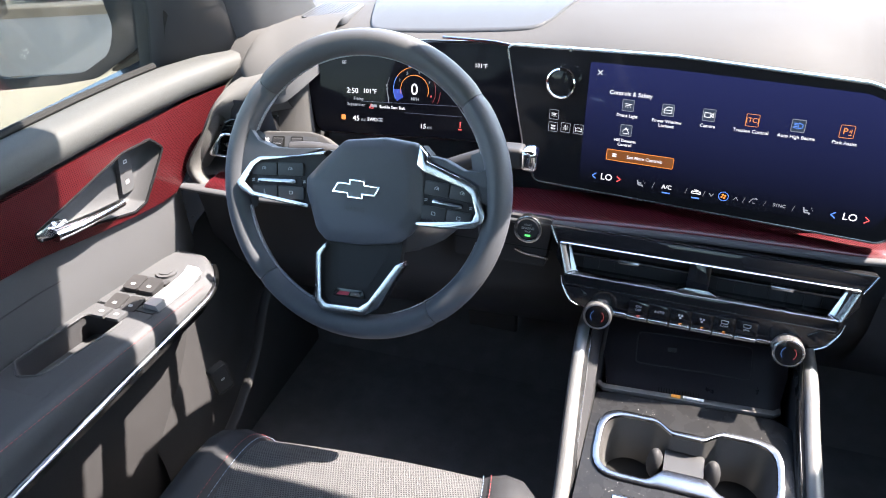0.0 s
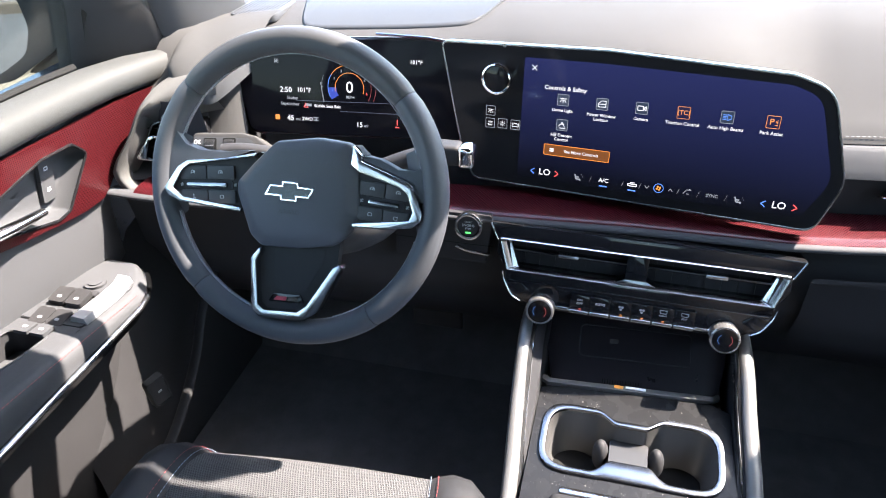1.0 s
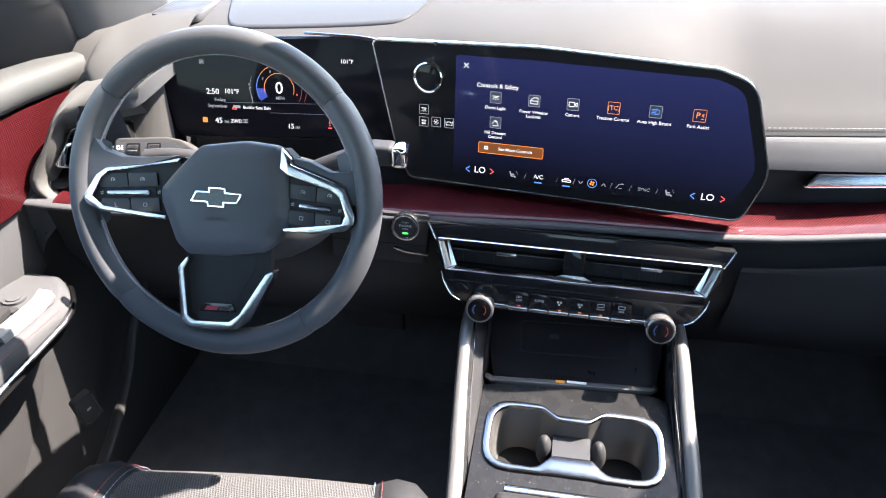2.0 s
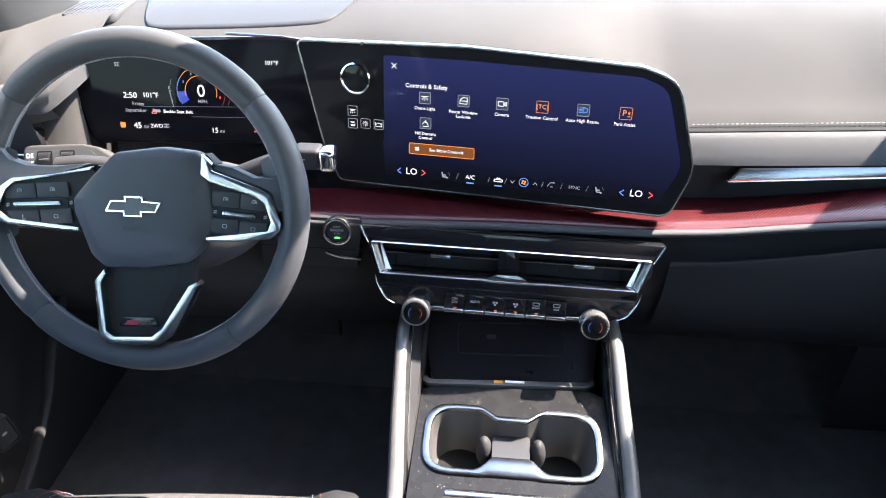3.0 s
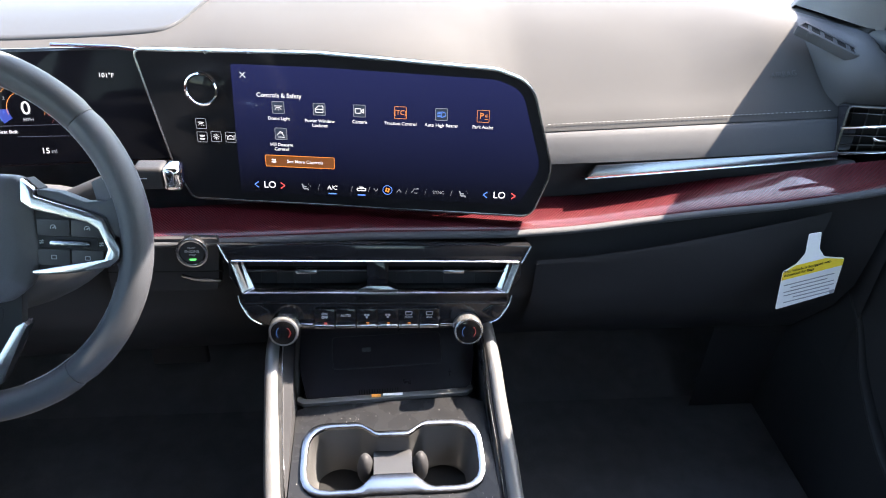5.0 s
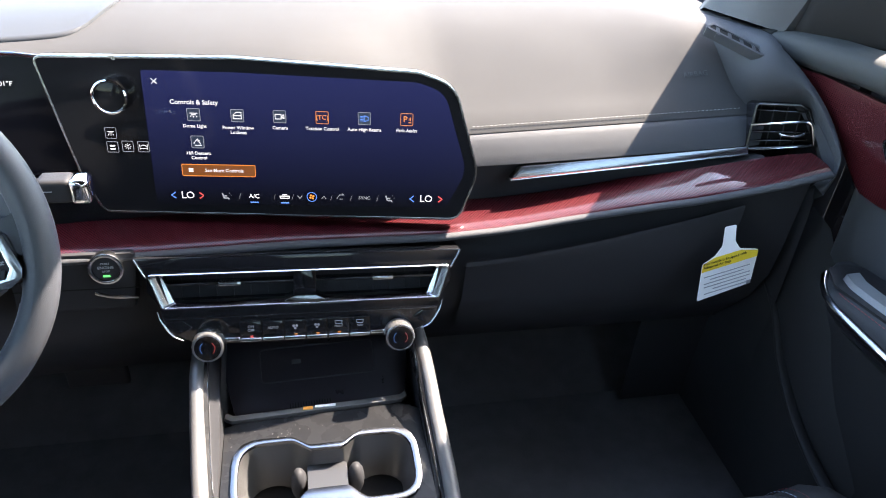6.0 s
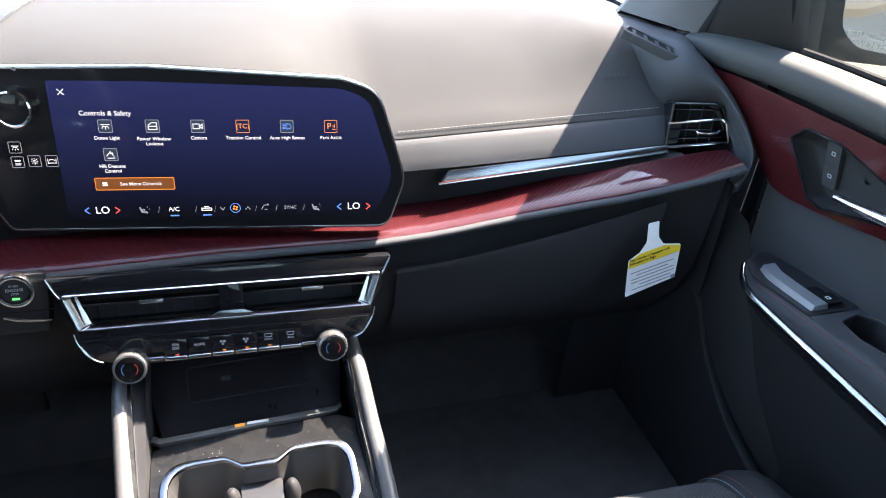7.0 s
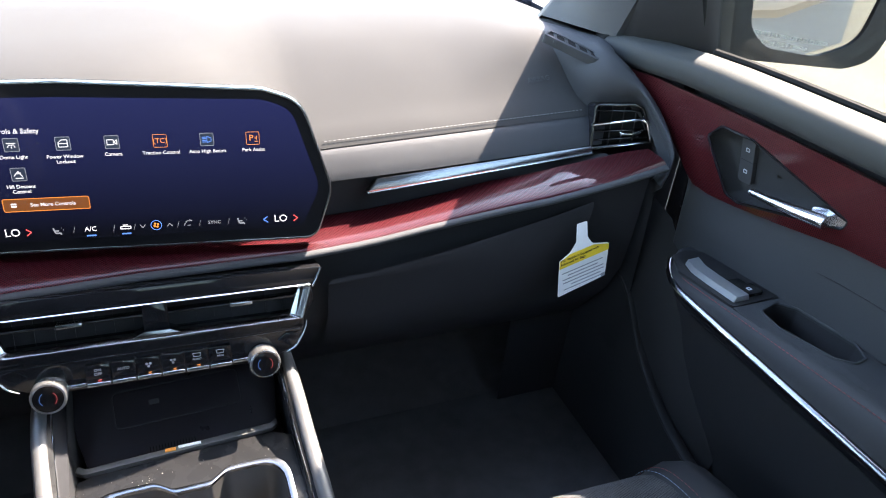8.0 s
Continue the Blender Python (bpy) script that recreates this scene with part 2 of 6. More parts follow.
def prism(outline, w0, w1, m=None, bev=0.0, seg=2):
    """A flat outline (u, v) given thickness from w0 to w1."""
    bm = bmesh.new()
    a = [bm.verts.new((u, v, w0)) for u, v in outline]
    b = [bm.verts.new((u, v, w1)) for u, v in outline]
    n = len(a)
    bm.faces.new(a[::-1])
    bm.faces.new(b)
    for i in range(n):
        bm.faces.new((a[i], a[(i + 1) % n], b[(i + 1) % n], b[i]))
    bmesh.ops.recalc_face_normals(bm, faces=bm.faces)
    if bev:
        bevel(bm, bev, seg, 50)
    if m is not None:
        bm.transform(m)
    return bm


def ring_prism(outer, inner, w0, w1, m=None, bev=0.0):
    """A flat frame between two outlines of equal count."""
    bm = bmesh.new()
    n = len(outer)
    vs = [[bm.verts.new((u, v, w)) for u, v in o] for o, w in ((outer, w0), (outer, w1), (inner, w1), (inner, w0))]
    for k in range(4):
        p, q = vs[k], vs[(k + 1) % 4]
        for i in range(n):
            bm.faces.new((p[i], p[(i + 1) % n], q[(i + 1) % n], q[i]))
    bmesh.ops.recalc_face_normals(bm, faces=bm.faces)
    if bev:
        bevel(bm, bev, 2, 50)
    if m is not None:
        bm.transform(m)
    return bm


def rounded(points, r, n=5):
    """An outline with its corners rounded; r: one radius, or one a corner."""
    out = []
    k = len(points)
    for i in range(k):
        p, a, b = Vector(points[i]), Vector(points[i - 1]), Vector(points[(i + 1) % k])
        ri = r[i] if isinstance(r, (list, tuple)) else r
        if ri <= 0:
            out.append(tuple(p))
            continue
        da, db = (a - p).normalized(), (b - p).normalized()
        half = da.angle(db) / 2
        d = min(ri / math.tan(half), (a - p).length * 0.48, (b - p).length * 0.48)
        s, e = p + da * d, p + db * d
        for j in range(n + 1):
            f = j / n
            out.append(tuple(s * (1 - f) ** 2 + p * 2 * f * (1 - f) + e * f**2))
    return out


def rrect(cx, cy, w, h, r, n=5):
    return rounded([(cx - w / 2, cy - h / 2), (cx + w / 2, cy - h / 2), (cx + w / 2, cy + h / 2), (cx - w / 2, cy + h / 2)], r, n)


def circle(cx, cy, r, n=28, a0=0.0, a1=2 * math.pi):
    full = abs(a1 - a0 - 2 * math.pi) < 1e-6
    return [(cx + r * math.cos(a0 + (a1 - a0) * i / (n if full else n - 1)), cy + r * math.sin(a0 + (a1 - a0) * i / (n if full else n - 1))) for i in range(n)]


def loft(rings, closed=True, caps=True):
    bm = bmesh.new()
    vs = [[bm.verts.new(p) for p in ring] for ring in rings]
    n = len(vs[0])
    for a, b in zip(vs, vs[1:]):
        for i in range(n if closed else n - 1):
            bm.faces.new((a[i], a[(i + 1) % n], b[(i + 1) % n], b[i]))
    if caps and closed:
        bm.faces.new(vs[0][::-1])
        bm.faces.new(vs[-1])
    bmesh.ops.recalc_face_normals(bm, faces=bm.faces)
    return bm


def smooth_line(pts, n=6, closed=False):
    """A Catmull-Rom line through the points."""
    pts = [Vector(p) for p in pts]
    out = []
    k = len(pts)
    for i in range(k if closed else k - 1):
        if closed:
            a, b, c, d = pts[i - 1], pts[i], pts[(i + 1) % k], pts[(i + 2) % k]
        else:
            a, b, c, d = pts[max(i - 1, 0)], pts[i], pts[i + 1], pts[min(i + 2, k - 1)]
        for j in range(n):
            f = j / n
            out.append(0.5 * ((2 * b) + (c - a) * f + (2 * a - 5 * b + 4 * c - d) * f**2 + (3 * b - a - 3 * c + d) * f**3))
    if not closed:
        out.append(pts[-1])
    return out


def tube(line, r, n=10, closed=False, up=(0, 0, 1), flat=1.0, taper=None):
    """A rod along a line; flat squashes it along its up side; taper gives a factor a point."""
    line = [Vector(p) for p in line]
    rings = []
    k = len(line)
    for i, p in enumerate(line):
        t = (line[(i + 1) % k] - line[i - 1]) if closed else (line[min(i + 1, k - 1)] - line[max(i - 1, 0)])
        t.normalize()
        s = t.cross(Vector(up)).normalized()
        u = s.cross(t)
        f = taper[i] if taper else 1.0
        rings.append([p + f * r * (math.cos(a) * s + flat * math.sin(a) * u) for a in (2 * math.pi * j / n for j in range(n))])
    if closed:
        return loft(rings + [rings[0]], True, False)
    return loft(rings)


def stitches(line, material, parent, length=0.004, gap=0.0022, r=0.0005, name="stitching", label=""):
    """A row of short thread stitches along a line, as one strip of thread."""
    line = [Vector(p) for p in line]
    bm = bmesh.new()
    total, at = 0.0, []
    for a, b in zip(line, line[1:]):
        at.append((total, a, b))
        total += (b - a).length
    s = 0.0
    def place(d):
        for t0, a, b in at:
            if d <= t0 + (b - a).length + 1e-9:
                return a + (b - a).normalized() * (d - t0)
        return line[-1]
    while s + length < total:
        a, b = place(s), place(s + length)
        t = (b - a).normalized()
        side = t.cross(Vector((0.3, 0.2, 1))).normalized() * r
        up = side.cross(t).normalized() * r
        ring = []
        for q, f in ((a, 0.5), ((a + b) / 2, 1.0), (b, 0.5)):
            ring.append([bm.verts.new(q + (side * c + up * d) * f) for c, d in ((1, 0), (0, 1), (-1, 0), (0, -1))])
        for x, y in zip(ring, ring[1:]):
            for i in range(4):
                bm.faces.new((x[i], x[(i + 1) % 4], y[(i + 1) % 4], y[i]))
        s += length + gap
    return part(name, bm, material, parent, label)


def text(name, string, size, m, material, parent, label="", align="CENTER", depth=0.0002):
    cu = bpy.data.curves.new(name, "FONT")
    cu.body, cu.size, cu.align_x, cu.align_y, cu.extrude, cu.resolution_u, cu.offset = string, size, align, "CENTER", depth, 3, size * 0.004
    tmp = new("tmp", cu)
    dg = bpy.context.evaluated_depsgraph_get()
    me = bpy.data.meshes.new_from_object(tmp.evaluated_get(dg))
    bpy.data.objects.remove(tmp)
    bpy.data.curves.remove(cu)
    me.transform(m)
    me.name = name
    return put(name, me, material, parent, label, smooth=0)


def bar(u0, v0, u1, v1, w=0.0004, t=0.0006):
    """A thin stroke between two points of a face."""
    a, b = Vector((u0, v0)), Vector((u1, v1))
    d = (b - a).normalized()
    s = Vector((-d.y, d.x)) * t
    return prism([tuple(a + s), tuple(a - s), tuple(b - s), tuple(b + s)], 0, w)


def plane_frame(p0, ux, uz):
    ux = Vector(ux).normalized()
    uz = Vector(uz)
    uz = (uz - ux * uz.dot(ux)).normalized()
    n = ux.cross(uz)
    return Matrix(((ux.x, uz.x, n.x, p0[0]), (ux.y, uz.y, n.y, p0[1]), (ux.z, uz.z, n.z, p0[2]), (0, 0, 0, 1)))


def facing(p0, psi, tilt, roll=0.0):
    """The frame of a face that looks to the rear: psi degrees to the driver's side, tilt degrees upwards."""
    a, b = radians(psi), radians(tilt)
    ux = Vector((math.cos(a), -math.sin(a), 0))
    n = Vector((-math.sin(a) * math.cos(b), -math.cos(a) * math.cos(b), math.sin(b)))
    uz = n.cross(ux)
    return plane_frame(p0, ux + uz * roll, uz - ux * roll)


def lerp_table(x, table):
    for (x0, v0), (x1, v1) in zip(table, table[1:]):
        if x <= x1:
            f = max(0.0, min(1.0, (x - x0) / (x1 - x0)))
            return v0 + (v1 - v0) * f
    return table[-1][1]


def smoothstep(a, b, x):
    f = max(0.0, min(1.0, (x - a) / (b - a)))
    return f * f * (3 - 2 * f)


def offset(outline, d):
    """An outline moved inwards by d (outline runs counter-clockwise)."""
    k = len(outline)
    out = []
    for i in range(k):
        a, p, b = Vector(outline[i - 1]), Vector(outline[i]), Vector(outline[(i + 1) % k])
        e, f = (p - a), (b - p)
        if e.length < 1e-7 or f.length < 1e-7:
            e = f = (b - a)
        n = (Vector((-e.y, e.x)).normalized() + Vector((-f.y, f.x)).normalized())
        n.normalize()
        c = max(0.5, n.dot(Vector((-f.y, f.x)).normalized()))
        out.append(tuple(p + n * d / c))
    return out


def plate(outer, holes, w0, w1, place=None):
    """A flat plate with holes; place maps (u, v, w) into the world."""
    bm = bmesh.new()
    for loop in (outer, *holes):
        vs = [bm.verts.new((u, v, w1)) for u, v in loop]
        for i in range(len(vs)):
            bm.edges.new((vs[i], vs[(i + 1) % len(vs)]))
    bmesh.ops.triangle_fill(bm, use_beauty=True, use_dissolve=False, edges=bm.edges[:])
    ext = bmesh.ops.extrude_face_region(bm, geom=bm.faces[:])
    for v in ext["geom"]:
        if isinstance(v, bmesh.types.BMVert):
            v.co.z = w0
    bmesh.ops.recalc_face_normals(bm, faces=bm.faces)
    if isinstance(place, Matrix):
        bm.transform(place)
    elif place is not None:
        for v in bm.verts:
            v.co = Vector(place(*v.co))
    return bm


# ---- the car's shell ----
DX = [-0.78, -0.74, -0.70, -0.66, -0.63, -0.6, -0.54, -0.48, -0.4, -0.3, -0.2, -0.1, 0.0, 0.1, 0.17, 0.2, 0.22, 0.24, 0.26, 0.28, 0.32, 0.38, 0.44, 0.5, 0.56, 0.6, 0.64, 0.68, 0.71, 0.74, 0.78]


def zo(x):
    return 0.06 * min(x, 0)


def yo(x):
    return 0.05 * min(x, 0)


def behind_screens(x):
    return (1 - smoothstep(0.05, 0.19, x)) * smoothstep(-0.73, -0.66, x)


def z_stitch(x):
    return 0.671 + 0.055 * (abs(x) - 0.234) + zo(x)


def z_lip(x):
    return lerp_table(x, [(-0.78, 0.562), (-0.7, 0.556), (-0.6, 0.546), (-0.25, 0.540), (0.2, 0.540), (0.3, 0.547), (0.406, 0.563), (0.56, 0.596), (0.72, 0.638), (0.78, 0.652)])


def y_lip(x):
    return 0.046 * (1 - smoothstep(0.35, 0.74, abs(x)))


def y_red(x):
    return lerp_table(abs(x), [(0.0, 0.90), (0.25, 0.892), (0.5, 0.872), (0.7, 0.83), (0.78, 0.80)])


def fwd(x):
    return 0.1 * smoothstep(0.25, 0.36, abs(x))


def dash_row(x, profile):
    return [(x, y + yo(x), z) for y, z in profile]


dash = thing("dashboard", (0, 0.95, 0.3), "grey soft-touch dashboard with red mesh trim and black lower panels", "dashboard")

rows = []
for x in [x for x in DX if x < 0.69]:
    b, s = behind_screens(x), z_stitch(x) - 0.69
    prof = [(1.34, 0.74), (1.30, 0.772), (1.22, 0.780), (1.12, 0.786), (1.04, 0.788), (1.0, 0.787), (0.975, 0.783), (0.955, 0.774), (0.935, 0.757), (0.912, 0.732), (0.89, 0.711), (0.868, 0.696), (0.86, 0.688)]
    flat = [(1.34, 0.74), (1.30, 0.772), (1.22, 0.780), (1.12, 0.785), (1.06, 0.779), (1.02, 0.767), (0.985, 0.751), (0.955, 0.737), (0.93, 0.7245), (0.91, 0.7145), (0.89, 0.705), (0.868, 0.696), (0.86, 0.688)]
    e = smoothstep(0.46, 0.60, abs(x))
    prof = [(p[0] * e + q[0] * (1 - e), p[1] * e + q[1] * (1 - e)) for p, q in zip(prof, flat)]
    hid = [(1.34, 0.74), (1.30, 0.772), (1.22, 0.780), (1.12, 0.785), (1.06, 0.779), (1.03, 0.772), (1.005, 0.765), (0.99, 0.760), (0.978, 0.755), (0.97, 0.749), (0.966, 0.71), (0.964, 0.68), (0.963, 0.60)]
    d = 0.077 * smoothstep(-0.22, -0.08, x)
    hid = [(y - (d if z > 0.72 else min(d, 0.05)) * (1 - smoothstep(1.02, 1.12, y)), z) for y, z in hid]
    row = []
    for k, ((ya, za), (yb, zb)) in enumerate(zip(prof, hid)):
        f = smoothstep(4, 12, k)
        lift = 0.8 * zo(x) * (1 - f * (1 - b) - smoothstep(8, 12, k) * b) if x < 0 else 0
        row.append((ya + (yb - ya) * b, za + (zb - za) * b + lift + (1 - b) * f * s))
    rows.append(dash_row(x, row))
part("upper_pad", loft(rows, closed=False), M_PAD, dash, "pale sunlit grey soft pad", smooth=60)

RX = [x for x in DX if 0.17 <= x < 0.69]
LX = [x for x in DX if x <= -0.69]
for xs, nm in ((RX, "fascia_panel"), (LX, "fascia_panel")):
    part(nm, loft([dash_row(x, [(0.866, z_stitch(x) - 0.002), (0.860, z_stitch(x) - 0.006), (0.858 - 0.006 * fwd(x), z_stitch(x) - 0.012), (0.857 - 0.018 * fwd(x), z_stitch(x) - 0.024), (0.857 - 0.027 * fwd(x), z_stitch(x) - 0.034), (0.857 - 0.030 * fwd(x), z_stitch(x) - 0.042), (0.857 - 0.034 * fwd(x), z_stitch(x) - 0.050), (0.866 - 0.02 * fwd(x), z_stitch(x) - 0.055)]) for x in xs], closed=False), M_SOFT, dash, "soft grey stitched panel", smooth=60)
    part("recess_panel", loft([dash_row(x, [(0.872, z_stitch(x) - 0.050), (0.868, z_stitch(x) - 0.068), (min(0.868, y_red(x)), z_lip(x) + 0.010), (y_red(x) - 0.006, z_lip(x) + 0.004)]) for x in xs], closed=False), M_HARD, dash, smooth=60)
stitches([(x, 0.8655, z_stitch(x) + 0.006) for x in [0.245 + 0.0045 * i for i in range(89)]], M_THREAD_W, dash, label="pale contrast stitching")
stitches([(x, 0.8645 + yo(x), z_stitch(x) + 0.005) for x in [-0.74 + 0.004 * i for i in range(10)]], M_THREAD_W, dash, label="pale contrast stitching")

part("red_trim", loft([dash_row(x, [(0.766 + y_lip(x), z_lip(x) + 0.0005), (0.769 + y_lip(x), z_lip(x) + 0.0035), (0.776 + y_lip(x), z_lip(x) + 0.0060), (0.784 + y_lip(x), z_lip(x) + 0.0070)] + [(0.784 + y_lip(x) + (y_red(x) - 0.784 - y_lip(x)) * f, z_lip(x) + 0.0070) for f in (0.3, 0.6, 1.0)]) for x in DX if -0.77 < x < 0.745], closed=False), M_RED_DASH, dash, "glossy red carbon-weave trim strip", smooth=60)
part("padded_lip", loft([dash_row(x, [(y + y_lip(x), z_lip(x) + z) for y, z in ((0.784, 0.002), (0.769, 0.0025), (0.763, 0.0015), (0.7595, -0.0005), (0.759, -0.0035), (0.762, -0.0065), (0.772, -0.009), (0.80, -0.010))]) for x in DX if x < 0.745], closed=False), M_SOFT, dash, "soft grey rolled lip", smooth=60)
part("lower_panel", loft([dash_row(x, [(0.79 + y_lip(x), z_lip(x) - 0.008), (0.794 + y_lip(x), z_lip(x) - 0.02), (0.80 + 0.8 * y_lip(x), 0.50), (0.806, 0.44), (0.83, 0.38), (0.90, 0.28), (1.02, 0.18), (1.16, 0.08)]) for x in DX if x < 0.77], closed=False), M_HARD, dash, "black lower dash panel", smooth=50)
# glove box, a proud panel with a latch edge
gx = [0.235, 0.3, 0.36, 0.42, 0.5, 0.58, 0.64]
part("glove_box_door", loft([[(x, 0.788, z_lip(x) - 0.034), (x, 0.786, z_lip(x) - 0.04), (x, 0.792, 0.50), (x, 0.798, 0.44), (x, 0.822, 0.38), (x, 0.86, 0.33)] for x in gx], closed=False), M_HARD, dash, "black glove box door", smooth=50)
part("glove_box_latch", prism(rounded([(0.236, 0.4745), (0.335, 0.488), (0.337, 0.482), (0.322, 0.478), (0.318, 0.482), (0.237, 0.4705)], 0.001, 2), -0.01, 0.003, plane_frame((0, 0.794, 0), (1, 0, 0), (0, 0.12, 1))), M_HARD, dash)

# raised speaker and head-up panel on the dash top
PAD_TOP = [(0.97, 0.749), (0.978, 0.755), (0.99, 0.760), (1.005, 0.765), (1.03, 0.772), (1.06, 0.779), (1.12, 0.785), (1.22, 0.780), (1.30, 0.772)]


def pad_top(x, y):
    """Height of the pad behind the screens."""
    return lerp_table(y - yo(x), PAD_TOP) + 0.8 * zo(x)


front = smooth_line([(-0.578, 1.10, 0), (-0.556, 1.03, 0), (-0.540, 0.985, 0), (-0.525, 0.970, 0), (-0.488, 0.967, 0), (-0.377, 0.970, 0), (-0.290, 0.977, 0), (-0.262, 0.987, 0), (-0.246, 1.008, 0), (-0.234, 1.040, 0), (-0.219, 1.094, 0), (-0.207, 1.17, 0)], 4)
rows = []
for p in front:
    p = p * 1.02
    edge = pad_top(p.x, p.y) + 0.002
    col = [(p.x, p.y, edge - 0.006), (p.x, p.y, edge - 0.001), (p.x * 0.9985 - 0.0005, p.y + 0.003, edge + 0.0025)]
    rows.append(col + [(p.x, y, max(edge, pad_top(p.x, y)) + 0.0035) for y in (p.y + 0.008 + (1.27 - p.y) * k / 9 for k in range(9))])
part("dash_top_panel", loft(rows, closed=False), M_COVER, dash, "raised pale grey cover panel on the dash top", smooth=50)
grille = part("speaker_grille", prism(rrect(-0.640, 1.045, 0.085, 0.10, 0.02), 0.745, 0.7575, None, 0.002), M_SOFT, dash, "fine perforated speaker grille")
part("grille_holes", join(*[prism(circle(-0.675 + 0.0065 * a, 1.002 + 0.0065 * b, 0.0018, 6), 0.7570, 0.7578) for a in range(11) for b in range(14)]), M_RUBBER, grille)

# driver-side end cap and vent surround
cap = smooth_line([(-0.600, 0.935, 0.724), (-0.620, 0.875, 0.704), (-0.642, 0.845, 0.688), (-0.660, 0.838, 0.686), (-0.680, 0.834, 0.688), (-0.696, 0.836, 0.694), (-0.708, 0.844, 0.702)], 4)
far = smooth_line([(-0.60, 1.03, 0.758), (-0.650, 0.99, 0.761), (-0.688, 0.95, 0.758), (-0.700, 0.92, 0.754), (-0.708, 0.895, 0.746), (-0.713, 0.872, 0.730), (-0.714, 0.856, 0.712)], 4)
part("end_cap", loft([[p * (1 - f) + q * f + Vector((0, 0, 0.013 * math.sin(math.pi * f))) for p, q in zip(cap, far)] for f in (0, 0.04, 0.2, 0.4, 0.6, 0.8, 1)], closed=False), M_PAD, dash, "grey dash end cap", smooth=50)
part("cap_gap", loft([cap, [p + Vector((0.004, 0, -0.02)) for p in cap]], closed=False), M_SOFT, dash, smooth=50)
inner = smooth_line([(-0.640, 0.850, 0.672), (-0.689, 0.822, 0.668), (-0.733, 0.800, 0.657), (-0.744, 0.795, 0.650), (-0.766, 0.785, 0.595), (-0.770, 0.780, 0.566), (-0.760, 0.778, 0.553), (-0.740, 0.778, 0.550), (-0.690, 0.782, 0.550)], 5)
outer = smooth_line([(-0.640, 0.880, 0.715), (-0.708, 0.845, 0.705), (-0.730, 0.790, 0.680), (-0.748, 0.760, 0.634), (-0.767, 0.745, 0.604), (-0.774, 0.740, 0.582), (-0.763, 0.740, 0.560), (-0.745, 0.742, 0.554), (-0.690, 0.752, 0.549)], 5)
eye = Vector((-0.035, -0.05, 1.078))
rows = []
for f, bulge, drop in ((0, 0, 0.03), (0, 0, 0.006), (0.05, 0.003, 0), (0.18, 0.009, 0), (0.4, 0.014, 0), (0.65, 0.015, 0), (0.85, 0.010, 0), (1, 0, 0), (1.0, 0, 0.05)):
    rows.append([p * (1 - f) + q * f + (eye - p) * bulge + Vector((0, 0.6, -0.8)) * drop for p, q in zip(inner, outer)])
part("end_surround", loft(rows, closed=False), M_SURROUND, dash, "broad soft grey surround of the side vent", smooth=60)
# padded cheek between the driver display and the side vent
left = smooth_line([(-0.690, 0.835, 0.600), (-0.703, 0.842, 0.627), (-0.692, 0.865, 0.658), (-0.650, 0.900, 0.705)], 4)
right = smooth_line([(-0.610, 0.873, 0.600), (-0.628, 0.882, 0.622), (-0.638, 0.892, 0.645), (-0.628, 0.910, 0.705)], 4)
part("cheek_pad", loft([[p * (1 - f) + q * f + (eye - p).normalized() * 0.010 * math.sin(math.pi * f) for p, q in zip(left, right)] for f in (0, 0.08, 0.2, 0.4, 0.6, 0.8, 0.92, 1)]), M_PAD, dash, "soft grey cheek with a stitched seam", smooth=60)
stitches([left[5] * (1 - f) + right[6] * f + (eye - left[5]).normalized() * (0.0008 + 0.010 * math.sin(math.pi * f)) for f in (i / 20 for i in range(21))], M_THREAD_W, dash, 0.0035, 0.0018, 0.0005, label="pale contrast stitching")
# dark sheet filling the shaded gap between dash end and door
part("end_wall", loft([[(-0.64, 0.804, 0.682), (-0.64, 0.824, 0.542), (-0.64, 0.824, 0.342)], [(-0.705, 0.804, 0.682), (-0.772, 0.824, 0.542), (-0.80, 0.824, 0.342)]], closed=False), M_DARK, dash)

# passenger-side end cap: one moulding from the windscreen's foot round the vent to the lip
inner = smooth_line([(0.634, 1.060, 0.753), (0.668, 1.018, 0.728), (0.698, 0.927, 0.693), (0.760, 0.893, 0.699), (0.778, 0.868, 0.673), (0.790, 0.843, 0.640), (0.795, 0.828, 0.612), (0.757, 0.806, 0.602)], 5)
outer = smooth_line([(0.690, 1.120, 0.767), (0.716, 1.030, 0.768), (0.722, 0.945, 0.769), (0.757, 0.905, 0.735), (0.775, 0.856, 0.699), (0.776, 0.803, 0.660), (0.773, 0.789, 0.632), (0.762, 0.787, 0.594)], 5)
eye = Vector((0.025, 0.02, 1.055))
rows = []
for f, bulge, drop in ((0, 0, 0.022), (0, 0, 0.006), (0.03, 0.002, 0), (0.12, 0.008, 0), (0.3, 0.014, 0), (0.5, 0.017, 0), (0.7, 0.015, 0), (0.88, 0.009, 0), (1, 0, 0)):
    rows.append([(lambda q: q + (eye - q) * bulge - Vector((0, -0.6, 0.8)) * drop)((p * (1 - f) + q_ * f) * 0.986 + eye * 0.014) for p, q_ in zip(inner, outer)])
rows.append([Vector(p) + Vector((0.07, 0.09, -0.012)) * (1 - smoothstep(9, 16, i)) + Vector((0.002, 0.03, -0.03)) * smoothstep(9, 16, i) for i, p in enumerate(rows[-1])])
part("end_cap", loft(rows, closed=False), M_SOFT, dash, "soft grey moulded dash end round the side vent", smooth=50)
part("end_wall", loft([[(x, 0.93, 0.62), (x, 0.93, 0.55), (x, 0.93, 0.05)] for x in (0.62, 0.98)], closed=False), M_HARD, dash)
